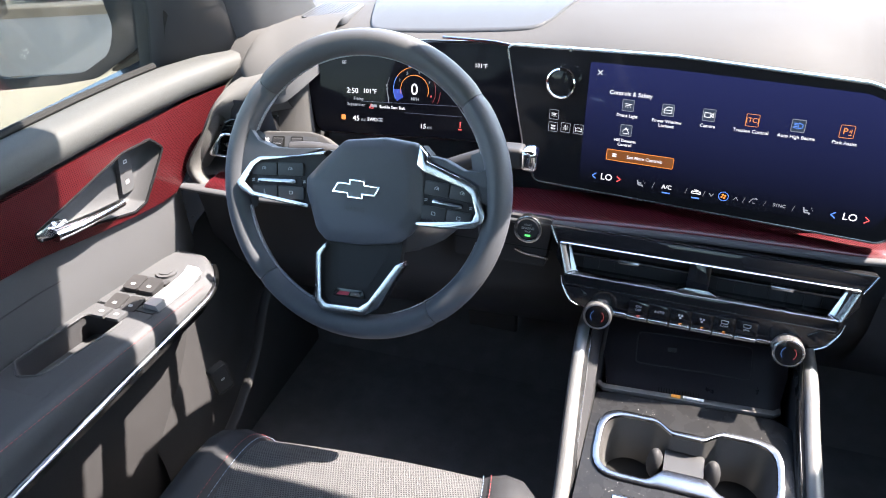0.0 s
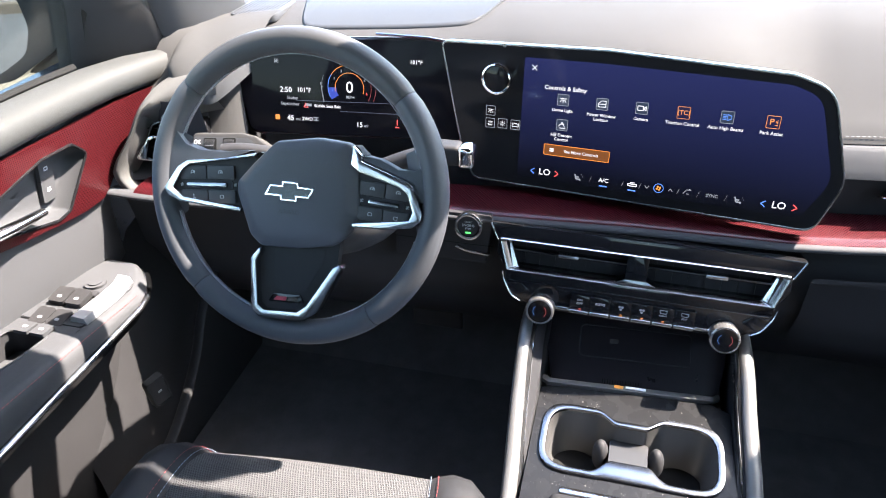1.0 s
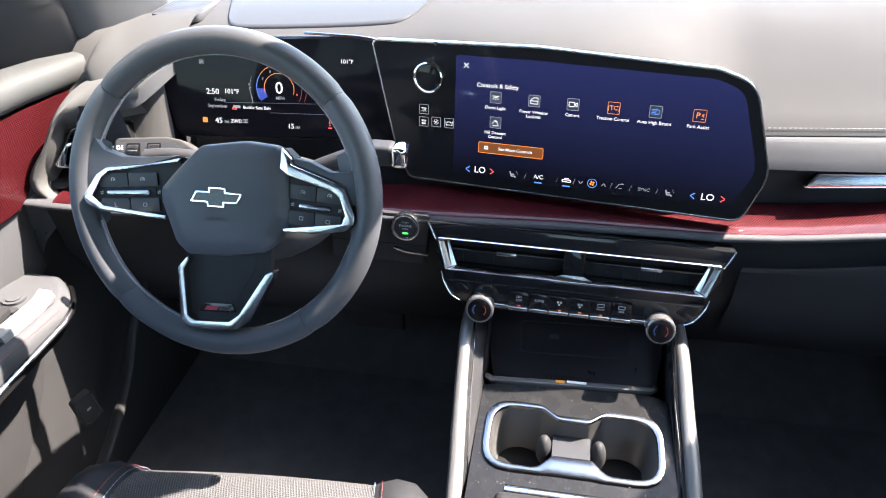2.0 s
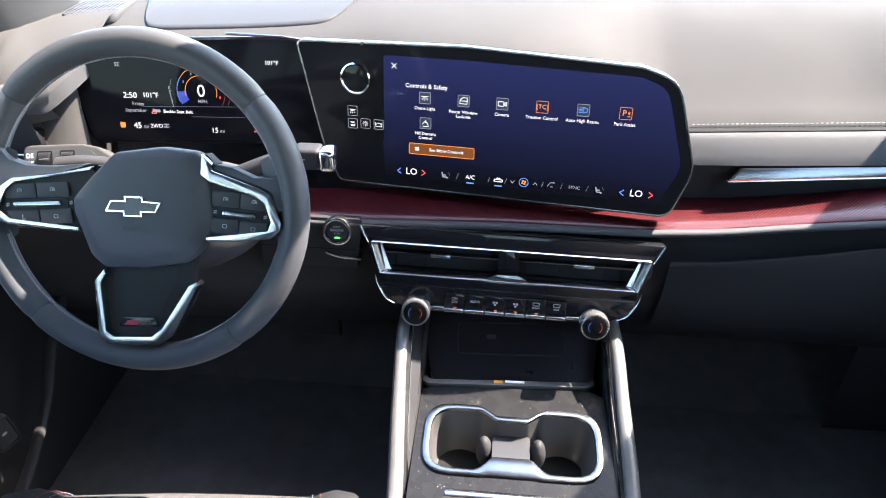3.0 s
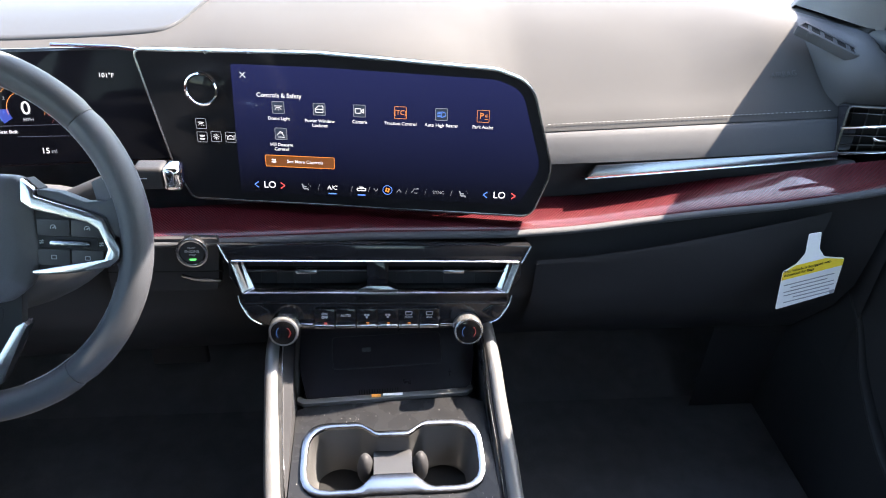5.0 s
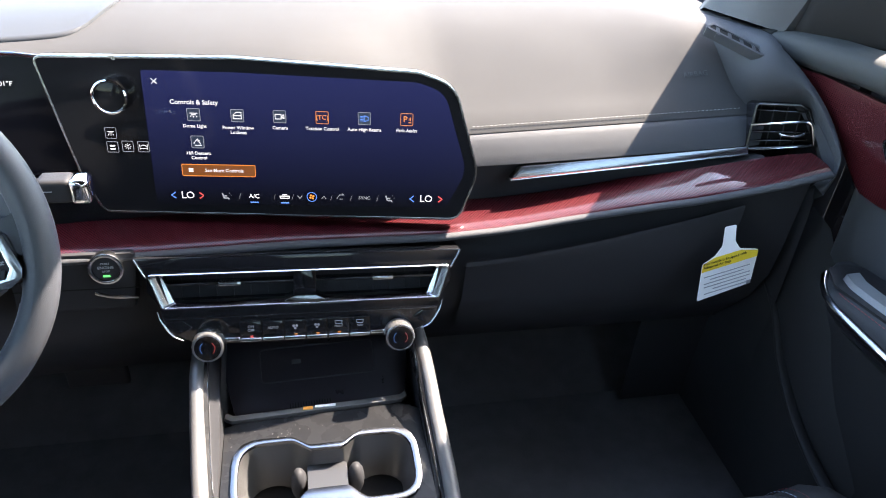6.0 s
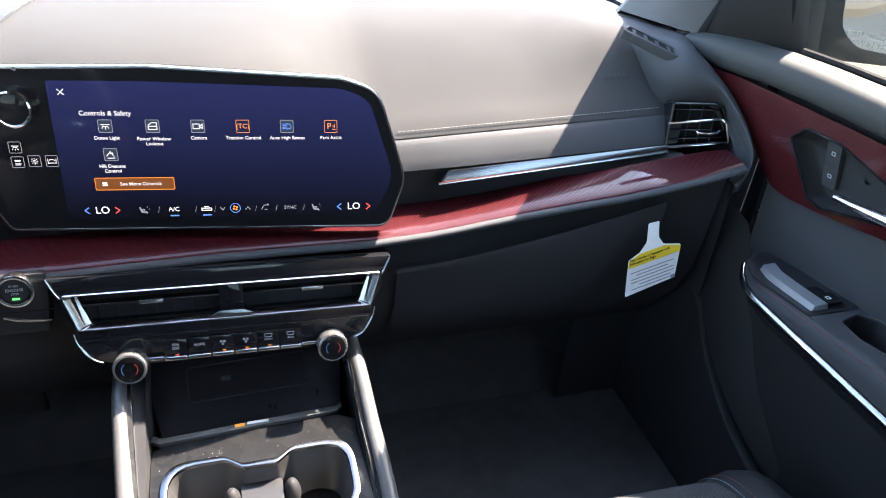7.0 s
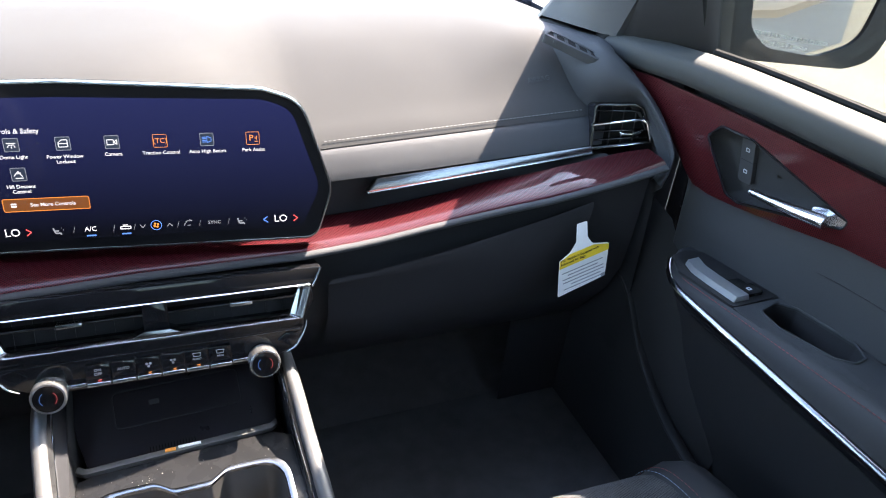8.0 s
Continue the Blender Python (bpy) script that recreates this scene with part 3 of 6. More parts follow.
part("dash_side", loft([[(0.748, y, 0.600), (0.756, y, 0.56), (0.760, y, 0.40), (0.76, y, 0.06)] for y in (0.792, 0.82, 0.95)], closed=False), M_HARD, dash, "black side of the dashboard")
# demister vent laid on the moulding; a black plate stands for its shaded openings
vf = plane_frame((0.665, 0.957, 0.7735), (0.070, -0.062, -0.021), (0.015, 0.060, 0.022)) @ Matrix.Translation((0, 0, -0.006))
o = rounded([(-0.050, -0.0045), (0.043, -0.0125), (0.050, -0.004), (0.036, 0.0075), (-0.022, 0.0145), (-0.045, 0.0140)], 0.006)
hole = offset(o, 0.0042)
part("demister_vent", ring_prism(o, hole, -0.012, 0.0026, vf, 0.0012), M_SOFT, dash, "soft grey demister vent frame")
part("vent_well", prism(offset(o, 0.002), -0.012, 0.0006, vf), M_RUBBER, dash)
for k in range(4):
    u = -0.031 + 0.0195 * k
    part("vane", prism([(u + 0.001, -0.0078), (u + 0.0075, -0.0085), (u + 0.000, 0.0105 - 0.0020 * k), (u - 0.0060, 0.0110 - 0.0020 * k)], -0.006, 0.0016, vf, 0.0006), M_SOFT, dash)

# side air vents with chrome frames
for sgn in (1, -1):
    c = Vector((0.723, 0.872, 0.668)) if sgn > 0 else Vector((-0.693, 0.800, 0.619))
    z = 0.985 if sgn > 0 else 0.97
    vent = thing("side_air_vent", c, "black side air vent with a bright chrome corner frame", "air vent", "side air vents")
    f = plane_frame(c, (1, -sgn * 0.30, 0), (0, 0.25, 1))

    def vo(pts):
        return [(sgn * a * z, b * z) for a, b in pts][:: sgn]
    o = rounded(vo([(-0.0440, -0.0400), (0.0600, -0.0240), (0.0640, -0.0200), (0.0440, 0.0040), (0.0325, 0.0262), (0.0200, 0.0305), (-0.0435, 0.0275)]), 0.004, 3)
    part("housing", ring_prism(offset(o, -0.003), offset(o, 0.0012), -0.05, 0.0015, f, 0.001), M_PIANO, vent)
    part("well", prism(o, -0.05, -0.022, f), M_RUBBER, vent)
    for v0, v1 in ((0.0190, 0.0225), (-0.0140, -0.0075), (-0.0285, -0.0190)):
        part("vane", prism(vo([(-0.0440, v0 - 0.0012), (0.0430, v1 - 0.0012), (0.0430, v1 + 0.0006), (-0.0440, v0 + 0.0006)]), -0.022, -0.004, f, 0.0006), M_PIANO, vent)
    for k in range(4):
        part("vertical_vane", prism(vo([(-0.030 + 0.02 * k, -0.034), (-0.0288 + 0.02 * k, -0.034), (-0.0288 + 0.02 * k, 0.025), (-0.030 + 0.02 * k, 0.025)]), -0.022, -0.018, f), M_HARD, vent)
    part("chrome_bar", prism(vo([(-0.0477, -0.0052), (0.0335, 0.0072), (0.0335, 0.0114), (-0.0477, -0.0010)]), -0.003, 0.0040, f, 0.0012), M_BRIGHT, vent, "bright chrome bar")
    part("chrome_corner", prism(rounded(vo([(0.0320, 0.0072), (0.0400, 0.0030), (0.0500, -0.0255), (0.0625, -0.0245), (0.0635, -0.0200), (0.0420, 0.0090), (0.0330, 0.0114)]), 0.0015, 3), -0.003, 0.0055, f, 0.0016), M_BRIGHT, vent, "thick chrome corner")
    part("lower_chrome", prism(vo([(-0.0400, -0.0424), (0.0620, -0.0255), (0.0620, -0.0235), (-0.0400, -0.0402)]), -0.003, 0.0040, f, 0.0008), M_BRIGHT, vent)
    tab = smooth_line([f @ Vector((sgn * a * z, b * z, w)) for a, b, w in ((0.000, -0.0135, 0.0), (0.006, -0.0150, 0.006), (0.018, -0.0140, 0.008), (0.030, -0.0105, 0.006), (0.036, -0.0080, 0.0))], 4)
    part("tab", tube(tab, 0.0024, 8, up=(0, 1, 0), flat=0.8), M_CHROME, vent, "curved chrome slider tab")

# slim trim strip with an ambient light line below the stitched panel
strip = thing("trim_strip", (0.47, 0.85, 0.63), "slim dark glass trim strip with a chrome lower edge", "trim strip")
sf = plane_frame((0.475, 0.846, 0.628), (1, 0, 0.066), (0, 0.45, 1))
part("blade", prism(rounded([(-0.176, -0.009), (0.184, -0.0036), (0.184, 0.0064), (-0.158, 0.0075)], 0.003, 3), -0.02, 0.003, sf, 0.001), M_DCHROME, strip)
part("lower_edge", prism([(-0.176, -0.0105), (0.184, -0.0052), (0.184, -0.0036), (-0.176, -0.009)], -0.02, 0.0045, sf), M_CHROME, strip)
part("light_line", prism([(-0.174, -0.0086), (0.02, -0.0066), (0.02, -0.0058), (-0.172, -0.0078)], 0.0028, 0.0036, sf), glow("ambient_red", (1.0, 0.12, 0.08), 0.10), strip, "red ambient light line")
text("airbag_mark", "AIRBAG", 0.011, plane_frame((0.583, 0.911, 0.7335), (1, 0.04, 0.1), (0, 0.75, 0.8)), M_DIMPRINT, dash, "embossed airbag mark")



def recess(ob, k, low=None):
    """Sets the passenger side of a finished part back along the camera's sight lines, to fit the view; low: the factor
    at the stitched panel's foot.
    """
    c = Vector((0.025, 0.02, 1.055))
    for v in ob.data.vertices:
        g = max(0.0, min(1.0, (z_stitch(v.co.x) - v.co.z) / 0.048))
        q = k if low is None else k + (low - k) * g
        v.co = c + (1 + (q - 1) * smoothstep(0.12, 0.22, v.co.x)) * (v.co - c)


for root in (dash, strip):
    for ob in root.children_recursive:
        kind = ob.name.split(".")[0]
        if kind in ("upper_pad", "airbag_mark") or (kind == "stitching" and ob.data.vertices[0].co.x > 0):
            recess(ob, 1.062)
        elif kind == "fascia_panel":
            recess(ob, 1.062, 1.03)
        elif kind in ("recess_panel", "blade", "lower_edge", "light_line"):
            recess(ob, 1.03)

# ---- centre stack: vents and climate panel ----
VF = facing((0.0127, 0.74, 0.535), 0, 18, -0.0205)
stack = thing("centre_stack", (0.0127, 0.75, 0.46), "gloss black centre stack with chrome-framed air vents", "centre stack")
top = [(-0.199, 0.0305), (-0.1855, 0.0075), (0.1855, 0.0075), (0.199, 0.0305)]
low = [(-0.1745, -0.0308), (-0.173, -0.0475), (-0.160, -0.070), (-0.128, -0.084), (0.128, -0.084), (0.160, -0.070), (0.173, -0.0475), (0.1745, -0.0308)]
part("upper_bezel", prism(top, -0.05, 0, VF, 0.002), M_PIANO, stack)
part("lower_bezel", prism(rounded(low, [0, 0.01, 0.02, 0.02, 0.02, 0.02, 0.01, 0]), -0.05, 0, VF, 0.002), M_PIANO, stack)
for s in (-1, 1):
    part("side_bezel", prism([(s * 0.1745, -0.0308), (s * 0.1865, -0.012), (s * 0.1855, 0.0075), (s * 0.172, 0.0075), (s * 0.163, -0.0308)][:: s], -0.05, -0.0005, VF), M_PIANO, stack)
part("well", prism([(-0.18, -0.033), (0.18, -0.033), (0.185, 0.009), (-0.185, 0.009)], -0.05, -0.03, VF), M_DARK, stack)
co = rounded([(-0.172, -0.0345), (0.172, -0.0345), (0.1855, 0.0105), (-0.1855, 0.0105)], 0.004, 4)
ci = rounded([(-0.157, -0.0288), (0.157, -0.0288), (0.170, 0.0072), (-0.170, 0.0072)], 0.004, 4)
cm = rounded([(-0.1695, -0.0330), (0.1695, -0.0330), (0.1830, 0.0090), (-0.1830, 0.0090)], 0.004, 4)
part("chrome_frame", loft([[VF @ Vector((u, v, w)) for u, v in o] for o, w in ((co, -0.014), (co, 0.0022), (offset(co, 0.0009), 0.0034), (cm, 0.0034), (ci, -0.0045), (ci, -0.014))], caps=False), M_CHROME, stack, "bright chrome vent frame", smooth=35)
part("centre_divider", prism(rounded([(-0.014, -0.03), (0.014, -0.03), (0.014, 0.007), (-0.014, 0.007)], 0.001, 2), -0.03, -0.008, VF, 0.001), M_PIANO, stack)
part("divider_foot", prism(rounded([(-0.030, -0.031), (0.030, -0.031), (0.014, -0.0235), (-0.014, -0.0235)], 0.002, 3), -0.02, 0.003, VF, 0.001), M_DCHROME, stack)
for s in (-1, 1):
    part("horizontal_vane", prism([(s * 0.014, -0.0075), (s * 0.166, -0.0075), (s * 0.166, -0.0045), (s * 0.014, -0.0045)][:: s], -0.022, -0.006, VF, 0.001), M_PIANO, stack)
    for k in range(7):
        u = s * (0.026 + 0.021 * k)
        part("vertical_vane", prism([(u - 0.0006, -0.03), (u + 0.0006, -0.03), (u + 0.0006, 0.007), (u - 0.0006, 0.007)], -0.034, -0.028, VF), M_DARK, stack)
    part("vane_tab", prism(rrect(s * 0.094 + 0.004, -0.004, 0.027, 0.0055, 0.0015, 3), -0.008, 0.004, VF, 0.001), M_CHROME, stack, "satin chrome vane tab")
    fin = smooth_line([(s * 0.1765, -0.0375, 0.0008), (s * 0.1742, -0.0475, 0.0012), (s * 0.1685, -0.0585, 0.0012), (s * 0.1600, -0.0705, 0.0012), (s * 0.1490, -0.0765, 0.0008)], 5)
    part("corner_fin", tube([VF @ p for p in fin], 0.0014, 8, up=(0, 1, 0), taper=[0.35 + 0.65 * math.sin(math.pi * (i + 1) / (len(fin) + 1)) for i in range(len(fin))]), M_CHROME, stack, "slim chrome corner edge")
    part("corner_web", prism(rounded([(s * 0.172, -0.052), (s * 0.158, -0.071), (s * 0.136, -0.060), (s * 0.150, -0.050)][:: -s], 0.003, 3), -0.002, 0.0014, VF, 0.0008), M_PIANO, stack)
    part("upper_flange", tube([VF @ p for p in smooth_line([(s * 0.1985, 0.0300, 0.001), (s * 0.192, 0.0160, 0.0012), (s * 0.1865, 0.0060, 0.001)], 4)], 0.0013, 6, up=(0, 1, 0)), M_DCHROME, stack)
part("shelf_line", prism([(-0.168, -0.0485), (0.168, -0.0485), (0.168, -0.0475), (-0.168, -0.0475)], 0, 0.0012, VF), M_DCHROME, stack)

climate = thing("climate_control_panel", (0.0127, 0.71, 0.455), "black climate control panel with chrome rocker keys", "climate controls")
labels = ["ON\nOFF", "AUTO", "", "", "FRONT", "REAR"]
for k in range(6):
    u = -0.068 + 0.0272 * k
    kf = VF @ Matrix.Translation((u, -0.068, 0))
    key = part("key", prism(rrect(0, 0.003, 0.0262, 0.021, 0.001, 2), -0.01, 0.004, kf, 0.0008), M_PIANO, climate)
    part("key_edge", prism(rrect(0, -0.0095, 0.0255, 0.0048, 0.0012, 2), -0.01, 0.0085, kf, 0.0022, 3), M_BRIGHT, key, "chrome key edge")
    if labels[k]:
        text("key_label", labels[k], 0.0048 if k < 2 else 0.0032, kf @ Matrix.Translation((0, 0.004 if k < 2 else 0.0015, 0.0042)), M_GREYPRINT, key)
    if k in (2, 3):
        for q in range(3):
            part("fan_symbol", prism(circle(0.0022 * math.cos(q * 2.09 + 0.5), 0.004 + 0.0022 * math.sin(q * 2.09 + 0.5), 0.0015, 10), 0.004, 0.0043, kf), M_GREYPRINT, key)
    if k in (4, 5):
        o = rounded([(-0.005, 0.0095), (-0.004, 0.0045), (0.004, 0.0045), (0.005, 0.0095)], 0.001, 2)
        part("demist_symbol", ring_prism(o, offset(o, 0.0007), 0.004, 0.0043, kf), M_GREYPRINT, key)
    if k in (0, 2, 3, 4):
        part("key_lamp", prism(rrect(0.001, -0.006, 0.004, 0.001, 0.0003, 2), 0.004, 0.0044, kf), G_ORANGE if k != 0 else G_RED, key)
for s in (-1, 1):
    part("chrome_bar", prism(rrect(s * 0.092, -0.0765, 0.02, 0.0045, 0.001, 2), -0.005, 0.006, VF, 0.002, 3), M_BRIGHT, climate)
    kn = thing("temperature_knob", VF @ Vector((s * 0.1185, -0.0795, 0)), "round black glass temperature knob with a knurled chrome ring", "knob", "temperature knobs")
    kf = VF @ Matrix.Translation((s * 0.1185, -0.0795, 0))
    rings = []
    for w, r in ((-0.02, 0.0165), (0.0, 0.0165), (0.001, 0.0183), (0.019, 0.0190), (0.0215, 0.0186), (0.0225, 0.0172)):
        rings.append([kf @ Vector((q * math.cos(a), q * math.sin(a), w)) for a, q in ((2 * math.pi * i / 120, r * (1 + (0.018 if (i // 2) % 2 and 0.0005 < w < 0.02 else 0))) for i in range(120))])
    part("knurled_ring", loft(rings), M_KNURL, kn, "knurled bright chrome ring", smooth=25)
    part("face", prism(circle(0, 0, 0.0158, 40), 0.02, 0.0236, kf, 0.0008), M_GLASSBLK, kn, "black glass face")
    part("cool_arc", plate(circle(0, 0, 0.0092, 12, 2.2, 3.9) + circle(0, 0, 0.0083, 12, 2.2, 3.9)[::-1], [], 0.0236, 0.0239, kf), G_DIMBLUE, kn)
    part("warm_arc", plate(circle(0, 0, 0.0092, 12, -0.8, 0.9) + circle(0, 0, 0.0083, 12, -0.8, 0.9)[::-1], [], 0.0236, 0.0239, kf), G_DIMRED, kn)
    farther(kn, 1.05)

start = thing("start_button", (-0.222, 0.745, 0.553), "round engine start button with a chrome ring", "button")
SB = facing((-0.222, 0.768, 0.545), 0, 10)
part("mounting_panel", prism(rounded([(-0.11, -0.058), (0.026, -0.058), (0.034, 0.008), (0.032, 0.0175), (-0.11, 0.0175)], 0.006, 4), -0.03, -0.003, SB, 0.003), M_HARD, start)
part("groove", prism(rounded([(-0.11, -0.0275), (0.036, -0.0285), (0.036, -0.0297), (-0.11, -0.0287)], 0.0003, 1), -0.004, -0.0024, SB), M_RUBBER, start)
# chrome strip added to imitate a curved reflection below the button
part("slot_edge", tube([SB @ p for p in smooth_line([(-0.018, -0.034, -0.002), (0.0, -0.0385, 0.0005), (0.022, -0.0405, 0.001), (0.031, -0.0425, -0.001)], 5)], 0.0024, 8, up=(0, 1, 0), flat=0.6), M_DCHROME, start, "dark chrome strip in place of a reflected streak")
part("chrome_ring", ring_prism(circle(0, 0, 0.0205, 40), circle(0, 0, 0.0155, 40), -0.01, 0.004, SB, 0.0015), M_CHROME, start, "satin chrome ring")
part("cap", prism(circle(0, 0, 0.0153, 36), -0.01, 0.0025, SB, 0.001), M_DARK, start)
for s, v, z in (("START", 0.0065, 0.0036), ("ENGINE", 0.0015, 0.0052), ("STOP", -0.0035, 0.0036)):
    text("button_word", s, z, SB @ Matrix.Translation((0, v, 0.0027)), M_GREYPRINT, start)
part("lamp", prism(rrect(0, -0.0095, 0.008, 0.0025, 0.0006, 2), 0.0025, 0.003, SB), G_GREEN, start, "green indicator lamp")

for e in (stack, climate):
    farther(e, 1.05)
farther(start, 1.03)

# ---- touchscreen ----
SF = facing((0, 0.88, 0.69), 8.0, 9, 0.0165)
tv = thing("touchscreen", (0, 0.87, 0.56), "wide black glass touchscreen showing a blue controls menu", "touchscreen")
so = rounded([(-0.245, -0.1325), (0.2285, -0.1372), (0.2515, -0.071), (0.2165, 0.0435), (0.170, 0.0585), (-0.06, 0.0698), (-0.30, 0.066), (-0.265, -0.088)], [0.012, 0.020, 0.05, 0.06, 0.05, 0.0, 0.008, 0.02], 9)
part("casing", prism(offset(so, -0.0035), -0.02, -0.004, SF, 0.003), M_PIANO, tv)
part("edge_trim", ring_prism(offset(so, -0.0032), offset(so, 0.0002), -0.012, 0.0006, SF, 0.0008), M_DCHROME, tv, "thin dark chrome rim")
part("cover_glass", prism(so, -0.008, 0, SF), M_GLASSBLK, tv, "black cover glass")
lo = rounded([(-0.1765, -0.1215), (0.212, -0.1225), (0.2375, -0.068), (0.205, 0.036), (0.170, 0.0482), (-0.06, 0.0545), (-0.1745, 0.0545)], [0.003, 0.014, 0.04, 0.05, 0.05, 0, 0.003], 9)
part("display", prism(lo, -0.001, 0.0006, SF), lcd_mat("display_navy", (0.0002, 0.0002, 0.0005), (0.0019, 0.0025, 0.0118), 0.575, 0.745, 1.0), tv, "lit navy blue display")
SL = SF @ Matrix.Translation((0, 0, 0.0009))


def on_screen(u, v):
    return SL @ Matrix.Translation((u, v, 0))


def icon_box(u, v, material, parent, s=0.0085, fill=None):
    o = rrect(u, v, 2 * s, 2 * s, 0.0015, 3)
    if fill is not None:
        part("icon_tile", prism(o, -0.0002, 0.0, SL), fill, parent)
    return part("icon_frame", ring_prism(o, offset(o, 0.0006), 0, 0.0002, SL), material, parent)


def strokes(name, segs, u, v, material, parent, t=0.00045, fr=None):
    bms = [bar(u + a, v + b, u + c, v + d, 0.0002, t) for a, b, c, d in segs]
    bm = join(*bms)
    bm.transform(fr or SL)
    return part(name, bm, material, parent)


strokes("close_cross", [(-0.0035, -0.0035, 0.0035, 0.0035), (-0.0035, 0.0035, 0.0035, -0.0035)], -0.1595, 0.0413, G_WHITE, tv)
text("title", "Controls & Safety", 0.0083, on_screen(-0.1435, 0.0158), G_WHITE, tv, align="LEFT")
menu = [("Dome Light", -0.1155, 0), ("Power Window\nLockout", -0.0607, 0), ("Camera", -0.0072, 0), ("Traction Control", 0.0470, 1), ("Auto High Beams", 0.1013, 0), ("Park Assist", 0.1562, 1)]
for k, (word, u, hot) in enumerate(menu):
    icon_box(u, 0.0, G_ORANGE if hot else G_GREY, tv, 0.0082, None if hot else G_NAVY)
    g = G_ORANGE if hot else G_WHITE
    if k == 0:
        strokes("icon", [(-0.005, 0.002, 0.005, 0.002), (-0.003, 0.0, 0.003, 0.0), (-0.004, -0.003, -0.003, -0.001), (0, -0.004, 0, -0.0015), (0.004, -0.003, 0.003, -0.001)], u, 0, g, tv)
    elif k == 1:
        strokes("icon", [(-0.005, -0.004, 0.005, -0.004), (-0.005, -0.004, -0.005, 0.001), (-0.005, 0.001, -0.001, 0.0045), (-0.001, 0.0045, 0.005, 0.0045), (0.005, 0.0045, 0.005, -0.004), (-0.005, 0.0, 0.005, 0.0)], u, 0, g, tv)
    elif k == 2:
        strokes("icon", [(-0.0055, -0.003, 0.002, -0.003), (-0.0055, 0.003, 0.002, 0.003), (-0.0055, -0.003, -0.0055, 0.003), (0.002, -0.003, 0.002, 0.003), (0.0025, 0, 0.0055, 0.003), (0.0055, 0.003, 0.0055, -0.003), (0.0055, -0.003, 0.0025, 0)], u, 0, g, tv)
    elif k == 3:
        text("icon", "(TC)", 0.0085, on_screen(u, 0), g, tv)
    elif k == 4:
        strokes("icon", [(-0.0055, 0.003, -0.001, 0.003), (-0.0055, 0.001, -0.001, 0.001), (-0.0055, -0.001, -0.001, -0.001), (-0.0055, -0.003, -0.001, -0.003), (0.0, 0.004, 0.0, -0.004), (0.0, 0.004, 0.005, 0.002), (0.005, 0.002, 0.005, -0.002), (0.005, -0.002, 0.0, -0.004)], u, 0, G_BLUE, tv)
    else:
        text("icon", "P", 0.011, on_screen(u - 0.002, 0), g, tv)
        strokes("icon_waves", [(0.002, -0.004, 0.006, -0.004), (0.003, -0.001, 0.003, 0.002), (0.0048, -0.002, 0.0048, 0.003)], u, 0, g, tv)
    text("menu_word", word, 0.0062, on_screen(u, -0.0148 if "\n" not in word else -0.0190) @ Matrix.Translation((0, -0.0, 0)), G_WHITE, tv)
icon_box(-0.1142, -0.0357, G_GREY, tv, 0.0082, G_NAVY)
strokes("icon", [(-0.005, -0.002, 0.000, 0.004), (0.0, 0.004, 0.004, -0.003), (-0.004, -0.0045, 0.005, -0.0045), (-0.001, 0.001, 0.003, 0.002)], -0.1142, -0.0357, G_WHITE, tv)
text("menu_word", "Hill Descent\nControl", 0.0062, on_screen(-0.1142, -0.0540), G_WHITE, tv)
ob_ = rrect(-0.0905, -0.0740, 0.0955, 0.0165, 0.002, 3)
part("more_button", prism(ob_, -0.0003, 0.0, SL), G_BROWN, tv, "brown lit button")
part("more_button_frame", ring_prism(ob_, offset(ob_, 0.0008), 0, 0.0003, SL), G_ORANGE, tv)
text("button_word", "See More Controls", 0.0064, on_screen(-0.0835, -0.0742), G_WHITE, tv)
strokes("icon", [(-0.003, 0.0015, 0.003, 0.0015), (-0.003, -0.0015, 0.003, -0.0015)], -0.1265, -0.0740, G_WHITE, tv, 0.001)
BR_V = -0.1095
for u, s, z, g in ((-0.1345, "LO", 0.0135, G_WHITE), (0.1842, "LO", 0.0135, G_WHITE), (-0.0472, "A/C", 0.0085, G_WHITE), (0.1004, "SYNC", 0.0063, G_GREY)):
    text("climate_word", s, z, on_screen(u, BR_V), g, tv)
for u0 in (-0.1530, 0.1648):
    strokes("cooler_arrow", [(0.0028, 0.0042, -0.0028, 0), (-0.0028, 0, 0.0028, -0.0042)], u0, BR_V, G_BLUE, tv, 0.0007)
for u0 in (-0.1164, 0.2035):
    strokes("warmer_arrow", [(-0.0028, 0.0042, 0.0028, 0), (0.0028, 0, -0.0028, -0.0042)], u0, BR_V, G_RED, tv, 0.0007)
for u in (-0.0472, -0.0066):
    part("on_bar", prism(rrect(u, BR_V - 0.0085, 0.011, 0.0018, 0.0004, 2), 0, 0.0002, SL), G_BLUE, tv)
strokes("fan_down", [(-0.003, 0.002, 0, -0.002), (0, -0.002, 0.003, 0.002)], 0.0136, BR_V, G_GREY, tv)
strokes("fan_up", [(-0.003, -0.002, 0, 0.002), (0, 0.002, 0.003, -0.002)], 0.0457, BR_V, G_GREY, tv)
part("fan_ring", ring_prism(circle(0.0296, BR_V + 0.0005, 0.0068, 28), circle(0.0296, BR_V + 0.0005, 0.0059, 28), 0, 0.0002, SL), G_BLUE, tv)
for q in range(4):
    part("fan_blade", prism(circle(0.0296 + 0.0024 * math.cos(q * 1.571 + 0.5), BR_V + 0.0005 + 0.0024 * math.sin(q * 1.571 + 0.5), 0.0015, 10), 0, 0.0002, SL), G_ORANGE, tv)
